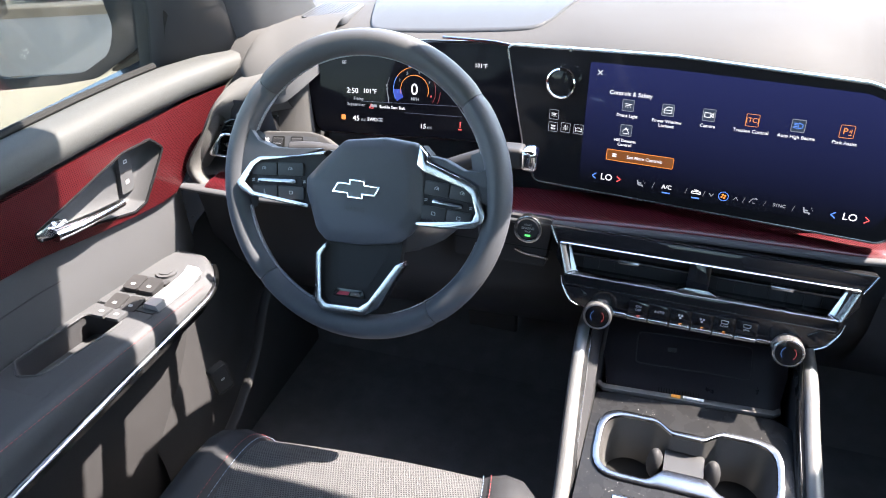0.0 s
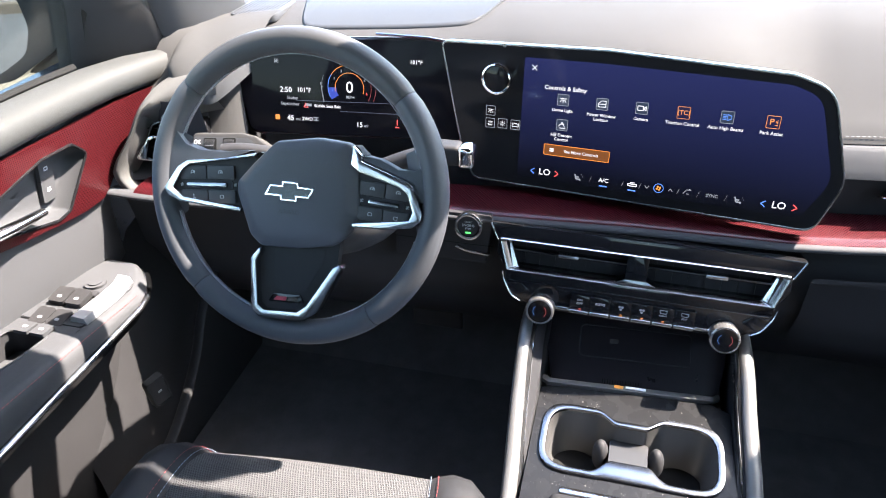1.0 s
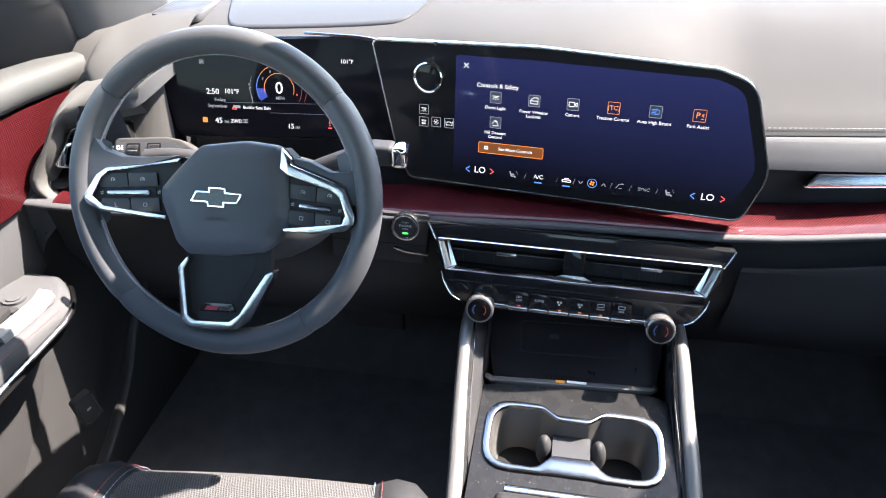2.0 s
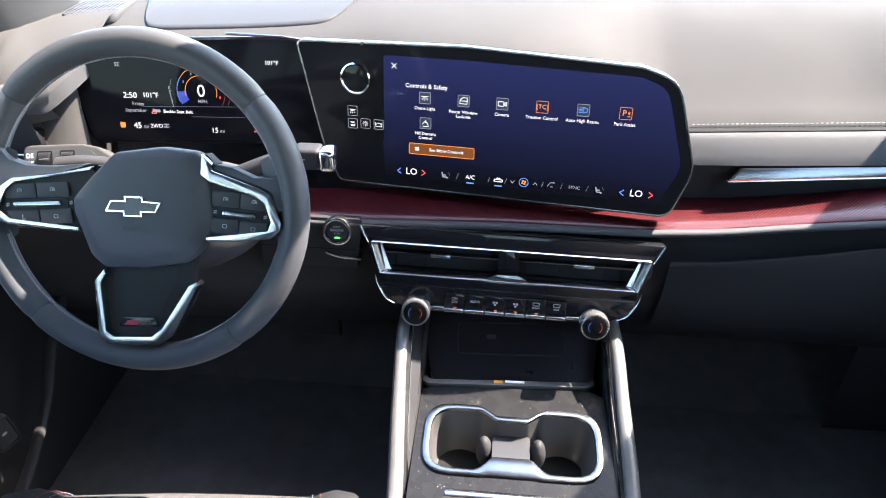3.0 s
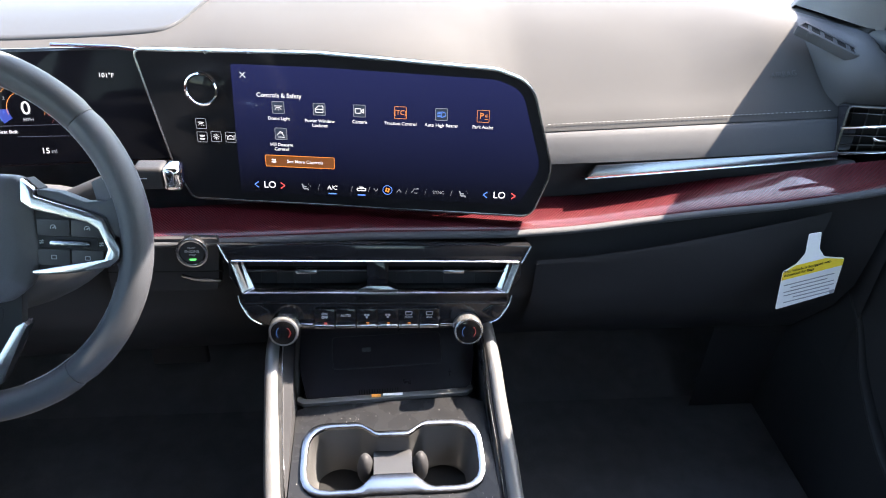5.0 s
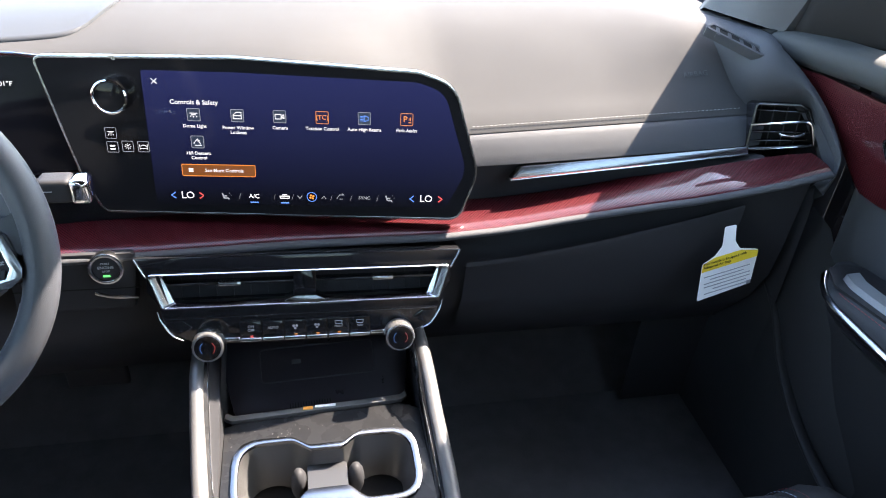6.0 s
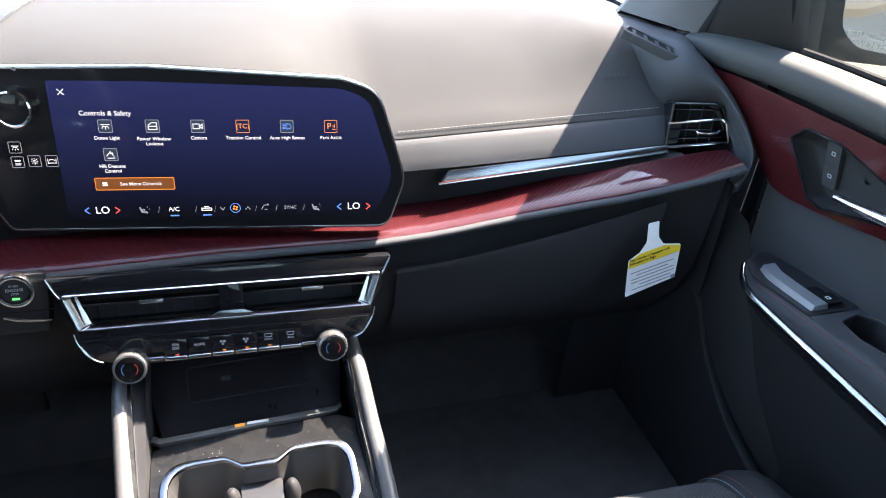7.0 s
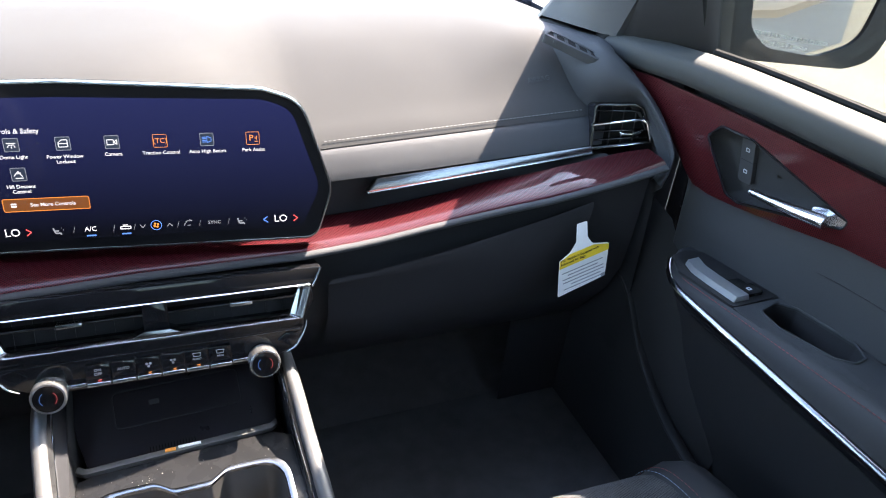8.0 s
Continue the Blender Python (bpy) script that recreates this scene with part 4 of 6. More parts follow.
for u in (-0.0841, 0.1344):
    strokes("seat_symbol", [(-0.005, 0.004, -0.003, -0.003), (-0.003, -0.003, 0.003, -0.003), (0.003, -0.003, 0.003, -0.005), (-0.003, 0.0, 0.001, 0.0), (0.004, 0.004, 0.0045, 0.004), (0.006, 0.001, 0.0065, 0.001)], u, BR_V, G_GREY, tv, 0.0009)
strokes("car_symbol", [(-0.006, -0.002, 0.006, -0.002), (-0.006, 0.001, 0.006, 0.001), (-0.003, 0.003, 0.003, 0.003), (-0.006, -0.002, -0.006, 0.001), (0.006, 0.001, 0.006, -0.002)], -0.0066, BR_V, G_WHITE, tv, 0.0006)
strokes("airflow_symbol", [(-0.005, -0.003, -0.001, 0.003), (-0.001, 0.003, 0.005, 0.003), (-0.001, -0.003, 0.003, -0.003), (0.002, 0.0045, 0.005, 0.003)], 0.0679, BR_V + 0.001, G_GREY, tv)
for u in (-0.066, -0.02, 0.004, 0.056, 0.0825, 0.118):
    strokes("divider", [(-0.0012, -0.004, 0.0012, 0.004)], u, BR_V, G_GREY, tv, 0.0002)
for u, v in ((-0.2220, -0.0262), (-0.2222, -0.0447), (-0.2030, -0.0435), (-0.1833, -0.0435)):
    icon_box(u, v, G_GREY, tv, 0.0072, None)
    sun_rays = [(0.0026 * math.cos(a), 0.0026 * math.sin(a), 0.0042 * math.cos(a), 0.0042 * math.sin(a)) for a in (0.785 * i for i in range(8))]
    segs = {-0.2220: [(-0.0042, 0.0018, 0.0042, 0.0018), (-0.0025, 0.0, 0.0025, 0.0), (-0.0036, -0.0032, -0.0026, -0.0014), (0, -0.0036, 0, -0.0016), (0.0036, -0.0032, 0.0026, -0.0014)],
            -0.2222: [(-0.0036, 0.0022, 0.0036, 0.0022), (-0.0036, -0.0020, 0.0036, -0.0020), (-0.0030, 0.0008, 0.0030, 0.0008), (-0.0030, -0.0034, 0.0030, -0.0034)],
            -0.2030: sun_rays + [(-0.0016, -0.001, 0.0016, -0.001), (-0.0016, 0.001, 0.0016, 0.001)],
            -0.1833: [(-0.004, -0.0025, 0.004, -0.0025), (-0.002, 0.002, 0.002, 0.002), (-0.0035, 0.0, -0.002, 0.002), (0.0035, 0.0, 0.002, 0.002), (-0.005, 0.003, -0.0042, -0.0038), (0.005, 0.003, 0.0042, -0.0038)]}[u]
    strokes("icon", segs, u, v, G_WHITE, tv, 0.0004)
KF = SF @ Matrix.Translation((-0.2110, 0.0232, 0))
knob = thing("volume_knob", KF @ Vector((0, 0, 0)), "round black volume knob with a polished chrome ring on the screen", "knob")
part("chrome_ring", loft([[KF @ Vector((r * math.cos(a), r * math.sin(a), w)) for a in (2 * math.pi * i / 56 for i in range(56))] for w, r in ((0.0, 0.0215), (0.014, 0.0222), (0.0165, 0.0216), (0.0172, 0.0196), (0.0155, 0.0180), (0.0145, 0.0178))]), M_BRIGHT, knob, "polished chrome ring")
part("face", prism(circle(0, 0, 0.0179, 44), 0.01, 0.0150, KF, 0.0005), M_GLASSBLK, knob)
part("camera_dot", prism(circle(-0.205, 0.068, 0.0028, 16), -0.002, 0.001, SF), M_BRIGHT, tv)

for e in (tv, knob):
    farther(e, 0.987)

# ---- instrument cluster ----
CF = facing((-0.42, 0.92, 0.69), -4, 14, -0.02)
cl = thing("instrument_cluster", (-0.42, 0.90, 0.6), "black glass driver display with speed, gauge and warnings", "instrument display")
co = rounded([(-0.192, -0.092), (0.16, -0.082), (0.182, -0.05), (0.132, 0.058), (0.10, 0.062), (-0.11, 0.055), (-0.17, 0.04), (-0.21, -0.0)], [0.02, 0.02, 0.02, 0.02, 0.02, 0.03, 0.03, 0.03], 5)
part("casing", prism(offset(co, -0.004), -0.02, -0.003, CF, 0.002), M_PIANO, cl)
part("cover_glass", prism(co, -0.006, 0, CF), M_CLGLASS, cl, "black cover glass")
part("edge_trim", tube([CF @ Vector((u, v, 0.002)) for u, v in ((0.02, 0.068), (0.10, 0.0655), (0.124, 0.0625), (0.134, 0.056), (0.148, 0.022), (0.164, -0.015))], 0.0022, 8, up=(0, 1, 0)), M_DCHROME, cl, "dark chrome edge trim")
part("bridge_panel", prism(rounded([(0.13, 0.066), (0.148, 0.066), (0.205, -0.075), (0.165, -0.105), (0.14, -0.09), (0.186, -0.05)], 0.004, 3), -0.02, -0.004, CF), M_PIANO, cl)
CL = CF @ Matrix.Translation((0, 0, 0.0006))


def on_cl(u, v):
    return CL @ Matrix.Translation((u, v + 0.02 * u, 0))


for s, u, v, z, g, al in (("SE", -0.1421, 0.0210, 0.0085, G_GREY, "CENTER"), ("2:50", -0.1285, -0.0225, 0.0125, G_WHITE, "CENTER"), ("101°F", -0.0985, -0.0215, 0.0105, G_WHITE, "CENTER"), ("Friday", -0.118, -0.0345, 0.0075, G_GREY, "CENTER"), ("September", -0.1225, -0.0440, 0.0075, G_GREY, "CENTER"), ("MPH", -0.0228, -0.0285, 0.0070, G_GREY, "CENTER"), ("0", -0.0238, -0.0140, 0.0260, G_WHITE, "CENTER"), ("Buckle Seat Belt", -0.0605, -0.0445, 0.0070, G_WHITE, "CENTER"), ("45", -0.1225, -0.0665, 0.0125, G_WHITE, "CENTER"), ("mi", -0.110, -0.0675, 0.008, G_GREY, "CENTER"), ("2WD", -0.0945, -0.0665, 0.0085, G_WHITE, "CENTER"), ("15", -0.0085, -0.0705, 0.0115, G_WHITE, "CENTER"), ("mi", 0.0022, -0.0712, 0.008, G_GREY, "CENTER"), ("101°F", 0.0812, 0.0290, 0.0088, G_WHITE, "CENTER"), ("1", -0.0515, -0.0190, 0.006, G_BLUE, "CENTER"), ("2", -0.0485, -0.0005, 0.006, G_GREY, "CENTER"), ("3", -0.0365, 0.0105, 0.006, G_GREY, "CENTER"), ("4", -0.0165, 0.0125, 0.006, G_GREY, "CENTER"), ("5", 0.0005, -0.0015, 0.006, G_GREY, "CENTER"), ("6", 0.0035, -0.0220, 0.006, G_RED, "CENTER")):
    text("reading", s, z * 0.95, on_cl(u, v - 0.02 * u), g, cl, align=al)
part("date_mark", prism(rrect(-0.092, -0.0440, 0.011, 0.004, 0.0004, 2), 0, 0.0002, CL), G_GREY, cl)
gc = (-0.0238, -0.0145)
for r, a0, a1, g in ((0.0352, 0.9, 2.55, G_ORANGE), (0.0352, 2.55, 3.6, G_BLUE), (0.0352, -0.55, 0.9, G_DIMRED), (0.0234, -0.35, 3.45, G_ORANGE), (0.0368, 1.55, 1.85, G_BLUE), (0.0425, -0.45, 0.0, G_DIMRED), (0.0455, 2.75, 3.5, G_DIM)):
    part("gauge_arc", plate(circle(*gc, r, 30, a0, a1) + circle(*gc, r - 0.0008, 30, a0, a1)[::-1], [], 0, 0.0002, CL), g, cl)
part("gauge_sweep", plate(circle(*gc, 0.0346, 12, 3.15, 3.72) + circle(*gc, 0.0215, 12, 3.15, 3.72)[::-1], [], 0, 0.00015, CL), glow("gauge_blue_dim", (0.06, 0.12, 1.0), 0.06), cl)
strokes("rule", [(-0.11, -0.038, 0.06, -0.034), (-0.04, -0.051, 0.055, -0.050)], 0, 0, glow("display_dim", (0.4, 0.45, 0.7), 0.03), cl, 0.0003, CL)
strokes("seat_belt_warning", [(-0.0035, -0.003, 0, 0.0035), (0, 0.0035, 0.0035, -0.003), (0.0035, -0.003, -0.0035, -0.003)], -0.0960, -0.0448, G_RED, cl, 0.0006, CL)
part("fuel_symbol", prism(rrect(-0.1445, -0.066, 0.0075, 0.008, 0.001, 2), 0, 0.0002, CL), G_ORANGE, cl)
strokes("belt_symbol", [(0, 0, 0, 0.006), (-0.003, -0.006, 0.003, -0.006), (0, -0.003, 0, -0.001)], 0.0526, -0.0643, G_RED, cl, 0.0009, CL)
strokes("drive_symbol", [(-0.004, 0.002, 0.004, 0.002), (-0.004, -0.002, 0.004, -0.002), (0, -0.003, 0, 0.003)], -0.080, -0.0655, G_GREY, cl, 0.0008, CL)
strokes("fuel_scale", [(0, -0.018, -0.004, 0.006), (-0.004, 0.006, -0.001, 0.006)], -0.066, -0.02, G_GREY, cl, 0.0005, CL)
text("fuel_mark", "F", 0.006, on_cl(-0.070, -0.009), G_GREY, cl)

# light and wiper switch pod beside the column
hs = thing("light_switch_panel", (-0.60, 0.80, 0.60), "pale grey light switch pod with roller dials and printed symbols", "switch panel")
HS = facing((-0.600, 0.800, 0.621), -10, 34)
part("pod", prism(rounded([(-0.064, -0.019), (0.050, -0.021), (0.078, -0.012), (0.040, 0.014), (0.020, 0.019), (-0.058, 0.019)], [0.008, 0.008, 0.008, 0.012, 0.008, 0.008], 4), -0.04, 0, HS, 0.004, 3), M_PAD, hs)
part("key_bed", prism(rounded([(-0.060, -0.015), (0.040, -0.016), (0.052, -0.009), (0.030, 0.010), (-0.055, 0.013)], 0.003, 3), -0.002, 0.0008, HS), M_SOFT, hs)
for u in (-0.030, 0.0):
    part("roller_slot", prism(rrect(u, -0.001, 0.020, 0.023, 0.002, 3), 0.0, 0.0012, HS), M_RUBBER, hs)
    rl = part("roller", loft([[HS @ Vector((u + du, -0.001 + 0.0095 * math.cos(a), 0.0045 * math.sin(a))) for a in (math.pi * i / 14 for i in range(15))] for du in (-0.008, -0.0075, 0.0075, 0.008)], closed=False), M_HARD, hs, "ribbed black roller dial")
    for i in range(3, 12):
        a = math.pi * i / 14
        part("rib", box((0, 0, 0), (0.013, 0.0006, 0.0006), 0.0, HS @ Matrix.Translation((u, -0.001 + 0.0097 * math.cos(a), 0.0047 * math.sin(a)))), M_GREYPRINT if i == 7 else M_HARD, rl)
for v in (0.0045, -0.0065):
    strokes("lamp_symbol", [(-0.004, 0.0025, -0.004, -0.0025), (-0.004, 0.0025, -0.001, 0.0025), (-0.004, -0.0025, -0.001, -0.0025), (-0.001, 0.0025, 0.0, 0.0), (0.0, 0.0, -0.001, -0.0025), (0.0015, 0.002, 0.0045, 0.0026), (0.0015, 0.0, 0.0045, 0.0), (0.0015, -0.002, 0.0045, -0.0026)], -0.050, v, M_WHITE, hs, 0.0005, HS @ Matrix.Translation((0, 0, 0.0012)))
for u in (0.016, 0.023, 0.030, 0.037):
    part("dimmer_mark", prism(rrect(u, -0.007, 0.004, 0.004, 0.0006, 2), 0.0008, 0.0012, HS), M_WHITE, hs)

# ---- steering wheel ----
WC = Vector((-0.392, 0.6024, 0.6699))
WF = facing(WC, -1.0, 24.0)
wheel = thing("steering_wheel", WC, "grey leather steering wheel with chrome spokes and pale stitching", "steering wheel")


def rim_section(a, pad=0.0):
    """The rim's cross-section at an angle: an oval a little fatter at the grips."""
    c = Vector((0.1735 * math.cos(a), 0.1735 * math.sin(a) + 0.004, 0))
    d = Vector((math.cos(a), math.sin(a), 0))
    return [c + d * ((0.0155 + pad) * math.cos(q)) + Vector((0, 0, 1)) * ((0.0175 + pad) * math.sin(q)) for q in (2 * math.pi * j / 16 for j in range(16))]


cuts = [41, 139, 226, 307]
for k in range(4):
    a0, a1 = radians(cuts[k]) + 0.002, radians(cuts[(k + 1) % 4] + (360 if k == 3 else 0)) - 0.002
    n = 26
    rings = [[WF @ p for p in rim_section(a0 + (a1 - a0) * i / n, 0.0 if 0 < i < n else -0.0012)] for i in range(n + 1)]
    part("rim", loft(rings), M_LEATHER if k else M_LEATHER_TOP, wheel, "grey perforated leather rim" if k in (1, 3) else "grey smooth leather rim", smooth=70)
def rim_surface(a, q, pad=0.0005):
    """A point on the rim's skin: angle round the wheel, angle round the section."""
    d = Vector((math.cos(a), math.sin(a), 0))
    return WF @ (Vector((0.1735 * math.cos(a), 0.1735 * math.sin(a) + 0.004, 0)) + d * ((0.0155 + pad) * math.cos(q)) + Vector((0, 0, (0.0175 + pad) * math.sin(q))))


# crossed lacing along the inner side of the rim, section by section
for a0, a1 in ((41, 139), (139, 166), (194, 226), (226, 254), (290, 307), (307, 343), (18, 41)):
    n = max(8, int((a1 - a0) * 0.62))
    for phase in (0, 1):
        line = [rim_surface(radians(a0 + (a1 - a0) * i / n), math.radians(176 + (6 if (i + phase) % 2 else -6))) for i in range(n + 1)]
        part("stitching", tube(line, 0.0005, 5, up=(0.2, 0.3, 1)), M_THREAD_WHEEL, wheel, "pale crossed stitching")
ho = rounded([(-0.0187, 0.0618), (0.0329, 0.0692), (0.0734, 0.0658), (0.0844, 0.0391), (0.0876, -0.0167), (0.0721, -0.0425), (0.057, -0.0557), (0.0087, -0.0638), (-0.0369, -0.0645), (-0.0511, -0.0521), (-0.068, -0.0045), (-0.0682, 0.0108), (-0.0464, 0.035)][::-1], [0.02, 0.008, 0.008, 0.02, 0.012, 0.014, 0.02, 0.012, 0.012, 0.02, 0.01, 0.03, 0.014], 4)
hc = Vector((0.010, 0.014, 0))
rings = []
for w, f in ((-0.04, 0.80), (-0.012, 0.96), (0.0, 0.995), (0.008, 1.0), (0.0125, 0.985), (0.0155, 0.95), (0.0200, 0.83), (0.0210, 0.80), (0.0218, 0.74), (0.0235, 0.45), (0.024, 0.10)):
    rings.append([WF @ Vector((hc.x + (p[0] - hc.x) * f, hc.y + (p[1] - hc.y) * f, w)) for p in ho])
part("hub", loft(rings), M_LEATHER, wheel, "grey soft airbag hub", smooth=38)
HB = WF @ Matrix.Translation((0.005, 0.006, 0.0238)) @ pose(0, 0, 0, 0, 0, 0)
lg = [(-0.030, -0.0055), (-0.0105, -0.0055), (-0.0105, -0.0105), (0.0085, -0.0105), (0.0085, -0.0055), (0.024, -0.0055), (0.030, 0.0055), (0.0105, 0.0055), (0.0105, 0.0105), (-0.0085, 0.0105), (-0.0085, 0.0055), (-0.024, 0.0055)]
emblem = part("emblem_rim", ring_prism(offset(lg, -0.0008), offset(lg, 0.0012), -0.001, 0.0014, HB, 0.0003), M_BRIGHT, wheel, "chrome-edged cross-shaped emblem")
part("emblem_face", prism(offset(lg, 0.0010), -0.001, 0.0006, HB), M_PIANO, emblem)
text("airbag_mark", "AIRBAG", 0.0075, HB @ Matrix.Translation((-0.001, -0.0245, -0.0002)), M_DIMPRINT, wheel)


def wloft(sections):
    return loft([[WF @ Vector(p) for p in s] for s in sections])


# side spokes: shell, open chrome frame, key bank with a chrome rocker bar
SPOKES = {
    -1: ([(-0.0405, 0.0469), (-0.082, 0.0374), (-0.1329, 0.031), (-0.1451, 0.0228), (-0.1643, -0.0048), (-0.1587, -0.0128), (-0.1416, -0.0195), (-0.0622, -0.0256)],
         [(-0.0446, 0.0417), (-0.1296, 0.0264), (-0.1393, 0.0191), (-0.1526, -0.0036), (-0.1381, -0.0135), (-0.0605, -0.0199)]),
    1: ([(0.0779, 0.0634), (0.0893, 0.0531), (0.0883, 0.0465), (0.139, 0.0295), (0.1499, 0.0243), (0.1621, -0.0064), (0.1608, -0.015), (0.1509, -0.0242), (0.1161, -0.0288), (0.0802, -0.0296)],
        [(0.076, 0.0413), (0.0846, 0.0344), (0.134, 0.0205), (0.1438, 0.0139), (0.1512, -0.006), (0.1473, -0.0157), (0.0796, -0.0251)]),
}
for s in (-1, 1):
    so_, si_ = SPOKES[s]
    ring = so_ + si_[::-1]
    bed = si_ + [(s * 0.04, -0.02), (s * 0.04, 0.035)]
    shell = so_ + [(s * 0.03, -0.024), (s * 0.03, 0.044)]
    if s > 0:
        ring, bed, shell = ring[::-1], bed[::-1], shell[::-1]
    part("spoke_shell", prism(shell, -0.012, 0.008, WF), M_HARD, wheel)
    part("spoke_chrome", prism(ring, 0.004, 0.0175, WF, 0.0016), M_CHROME, wheel, "satin chrome spoke frame")
    part("key_bed", prism(bed, 0.002, 0.0105, WF), M_HARD, wheel)
    uc, vc, tilt = (-0.1073, 0.0031, 4) if s < 0 else (0.116, 0.0001, -4)
    kf = WF @ pose(uc, vc, 0.011, 0, 0, tilt)
    half = 0.027 if s < 0 else 0.0185
    part("bar_slot", prism(rrect(0, 0, 2 * half + 0.012, 0.0105, 0.003, 4), -0.002, 0.0012, kf), M_DARK, wheel)
    part("key_bar", prism(rrect(0, 0, 2 * half, 0.0062, 0.0028, 4), 0.0, 0.0055, kf, 0.002), M_DCHROME, wheel, "dark chrome rocker bar")
    step = 0.0185 if s < 0 else 0.0155
    for du, dv in ((-step, 0.0150), (step, 0.0150), (-step, -0.0140), (step, -0.0140)):
        kw = 1.93 * step
        kk = part("key", prism(rrect(du, dv, kw, 0.0160, 0.0020, 3), 0.0, 0.0026, kf, 0.0007), M_KEY, wheel)
        sf_ = kf @ Matrix.Translation((0, 0, 0.0027))
        if s < 0 and du < 0 and dv < 0:
            text("key_symbol", "L", 0.0075, sf_ @ Matrix.Translation((du, dv, 0)), M_GREYPRINT, kk)
        elif dv > 0:
            part("key_symbol", plate(circle(du, dv, 0.0028, 14, -0.6, 3.7) + circle(du, dv, 0.0021, 14, -0.6, 3.7)[::-1], [], 0, 0.0003, lambda u, v, w: sf_ @ Vector((u, v, w))), M_GREYPRINT, kk)
            strokes("key_symbol", [(-0.0004, -0.0008, 0.0014, 0.001)], du, dv, M_GREYPRINT, kk, 0.0006, sf_)
        else:
            part("key_symbol", plate(rrect(du, dv, 0.005, 0.0042, 0.0008, 2), [rrect(du, dv, 0.0038, 0.003, 0.0005, 2)], 0, 0.0003, lambda u, v, w: sf_ @ Vector((u, v, w))), M_GREYPRINT, kk)
    for du in (-half - 0.009, half + 0.009):
        strokes("key_symbol", [(-0.002, -0.001, 0.002, -0.001), (-0.002, 0.001, 0.002, 0.001), (-0.0012, -0.002, 0.0012, 0.0022)], du, 0.0, M_GREYPRINT, wheel, 0.0005, kf @ Matrix.Translation((0, 0, 0.0002)))
    web = [(0.0893, 0.0531), (0.108, 0.0500), (0.131, 0.0400), (0.150, 0.040), (0.168, 0.052), (0.168, 0.0), (0.156, 0.006), (0.1499, 0.0243), (0.139, 0.0295), (0.0883, 0.0465)] if s > 0 else [(-0.045, 0.0490), (-0.092, 0.0440), (-0.118, 0.0440), (-0.138, 0.0500), (-0.149, 0.063), (-0.157, 0.083), (-0.172, 0.083), (-0.172, -0.02), (-0.161, -0.006), (-0.1451, 0.0228), (-0.1329, 0.031), (-0.082, 0.0374)]
    part("spoke_web", prism(rounded(web, 0.008, 4)[:: -s], -0.006, 0.0110, WF, 0.004, 3), M_LEATHER, wheel, "leather web of the spoke")
    # leather bridge from the key bank to the rim
    a = [(s * 0.135, 0.058, 0.0), (s * 0.150, 0.050, 0.006), (s * 0.162, 0.03, 0.006), (s * 0.168, -0.01, 0.004), (s * 0.160, -0.030, 0.0), (s * 0.150, -0.035, -0.012), (s * 0.150, 0.05, -0.012)]
    b = [(s * 0.172, 0.075, 0.0), (s * 0.172, 0.06, 0.014), (s * 0.174, 0.03, 0.015), (s * 0.174, -0.01, 0.014), (s * 0.170, -0.045, 0.010), (s * 0.165, -0.05, -0.012), (s * 0.165, 0.06, -0.012)]
    part("rim_bridge", wloft([a, [tuple((Vector(p) + Vector(q)) / 2 + Vector((0, 0, 0.001))) for p, q in zip(a, b)], b]), M_LEATHER, wheel, smooth=60)
# lower spoke: chrome V frame with a gloss insert and a badge
vo = [(-0.0369, -0.0653), (-0.0491, -0.08), (-0.0473, -0.1427), (-0.0376, -0.1523), (0.013, -0.1525), (0.0221, -0.1509), (0.039, -0.1377), (0.068, -0.0806), (0.0663, -0.0759), (0.0575, -0.0808), (0.0248, -0.1315), (0.0128, -0.1408), (-0.0312, -0.1428), (-0.0385, -0.1362), (-0.0412, -0.0815), (-0.0350, -0.0716)]
part("lower_chrome", prism(vo, -0.004, 0.0155, WF, 0.0022), M_CHROME, wheel, "satin chrome lower spoke frame")
vi = [(-0.040, -0.050), (-0.0430, -0.0815), (-0.0410, -0.1382), (-0.033, -0.1459), (0.0145, -0.1437), (0.0272, -0.1335), (0.0587, -0.0808), (0.062, -0.045)]
part("lower_insert", prism(vi, -0.008, 0.004, WF), M_HARD, wheel)
part("lower_well", prism(rounded([(-0.022, -0.062), (-0.022, -0.112), (-0.012, -0.120), (0.018, -0.118), (0.04, -0.08), (0.045, -0.062)], 0.006, 3), 0.003, 0.0046, WF), M_DARK, wheel)
bplate = part("badge_plate", prism(rounded([(-0.030, -0.134), (0.018, -0.132), (0.013, -0.1215), (-0.022, -0.1225)], 0.002, 3), 0.003, 0.0060, WF, 0.0006), M_PIANO, wheel, "small red and silver badge")
part("badge_mark", prism([(-0.022, -0.131), (-0.006, -0.1305), (-0.004, -0.1255), (-0.018, -0.126)], 0.0055, 0.0066, WF), mat("badge_red", (0.35, 0.03, 0.05), 0.3), bplate)
part("badge_mark", prism([(-0.004, -0.1305), (0.011, -0.130), (0.009, -0.125), (-0.002, -0.1255)], 0.0055, 0.0066, WF), M_BRIGHT, bplate)
wheel.scale = (0.988, 0.988, 0.988)
wheel.location.z += 0.0015
# column shroud behind the wheel
col = thing("steering_column", (-0.39, 0.72, 0.55), "black plastic steering column shroud", "steering column")
rings = []
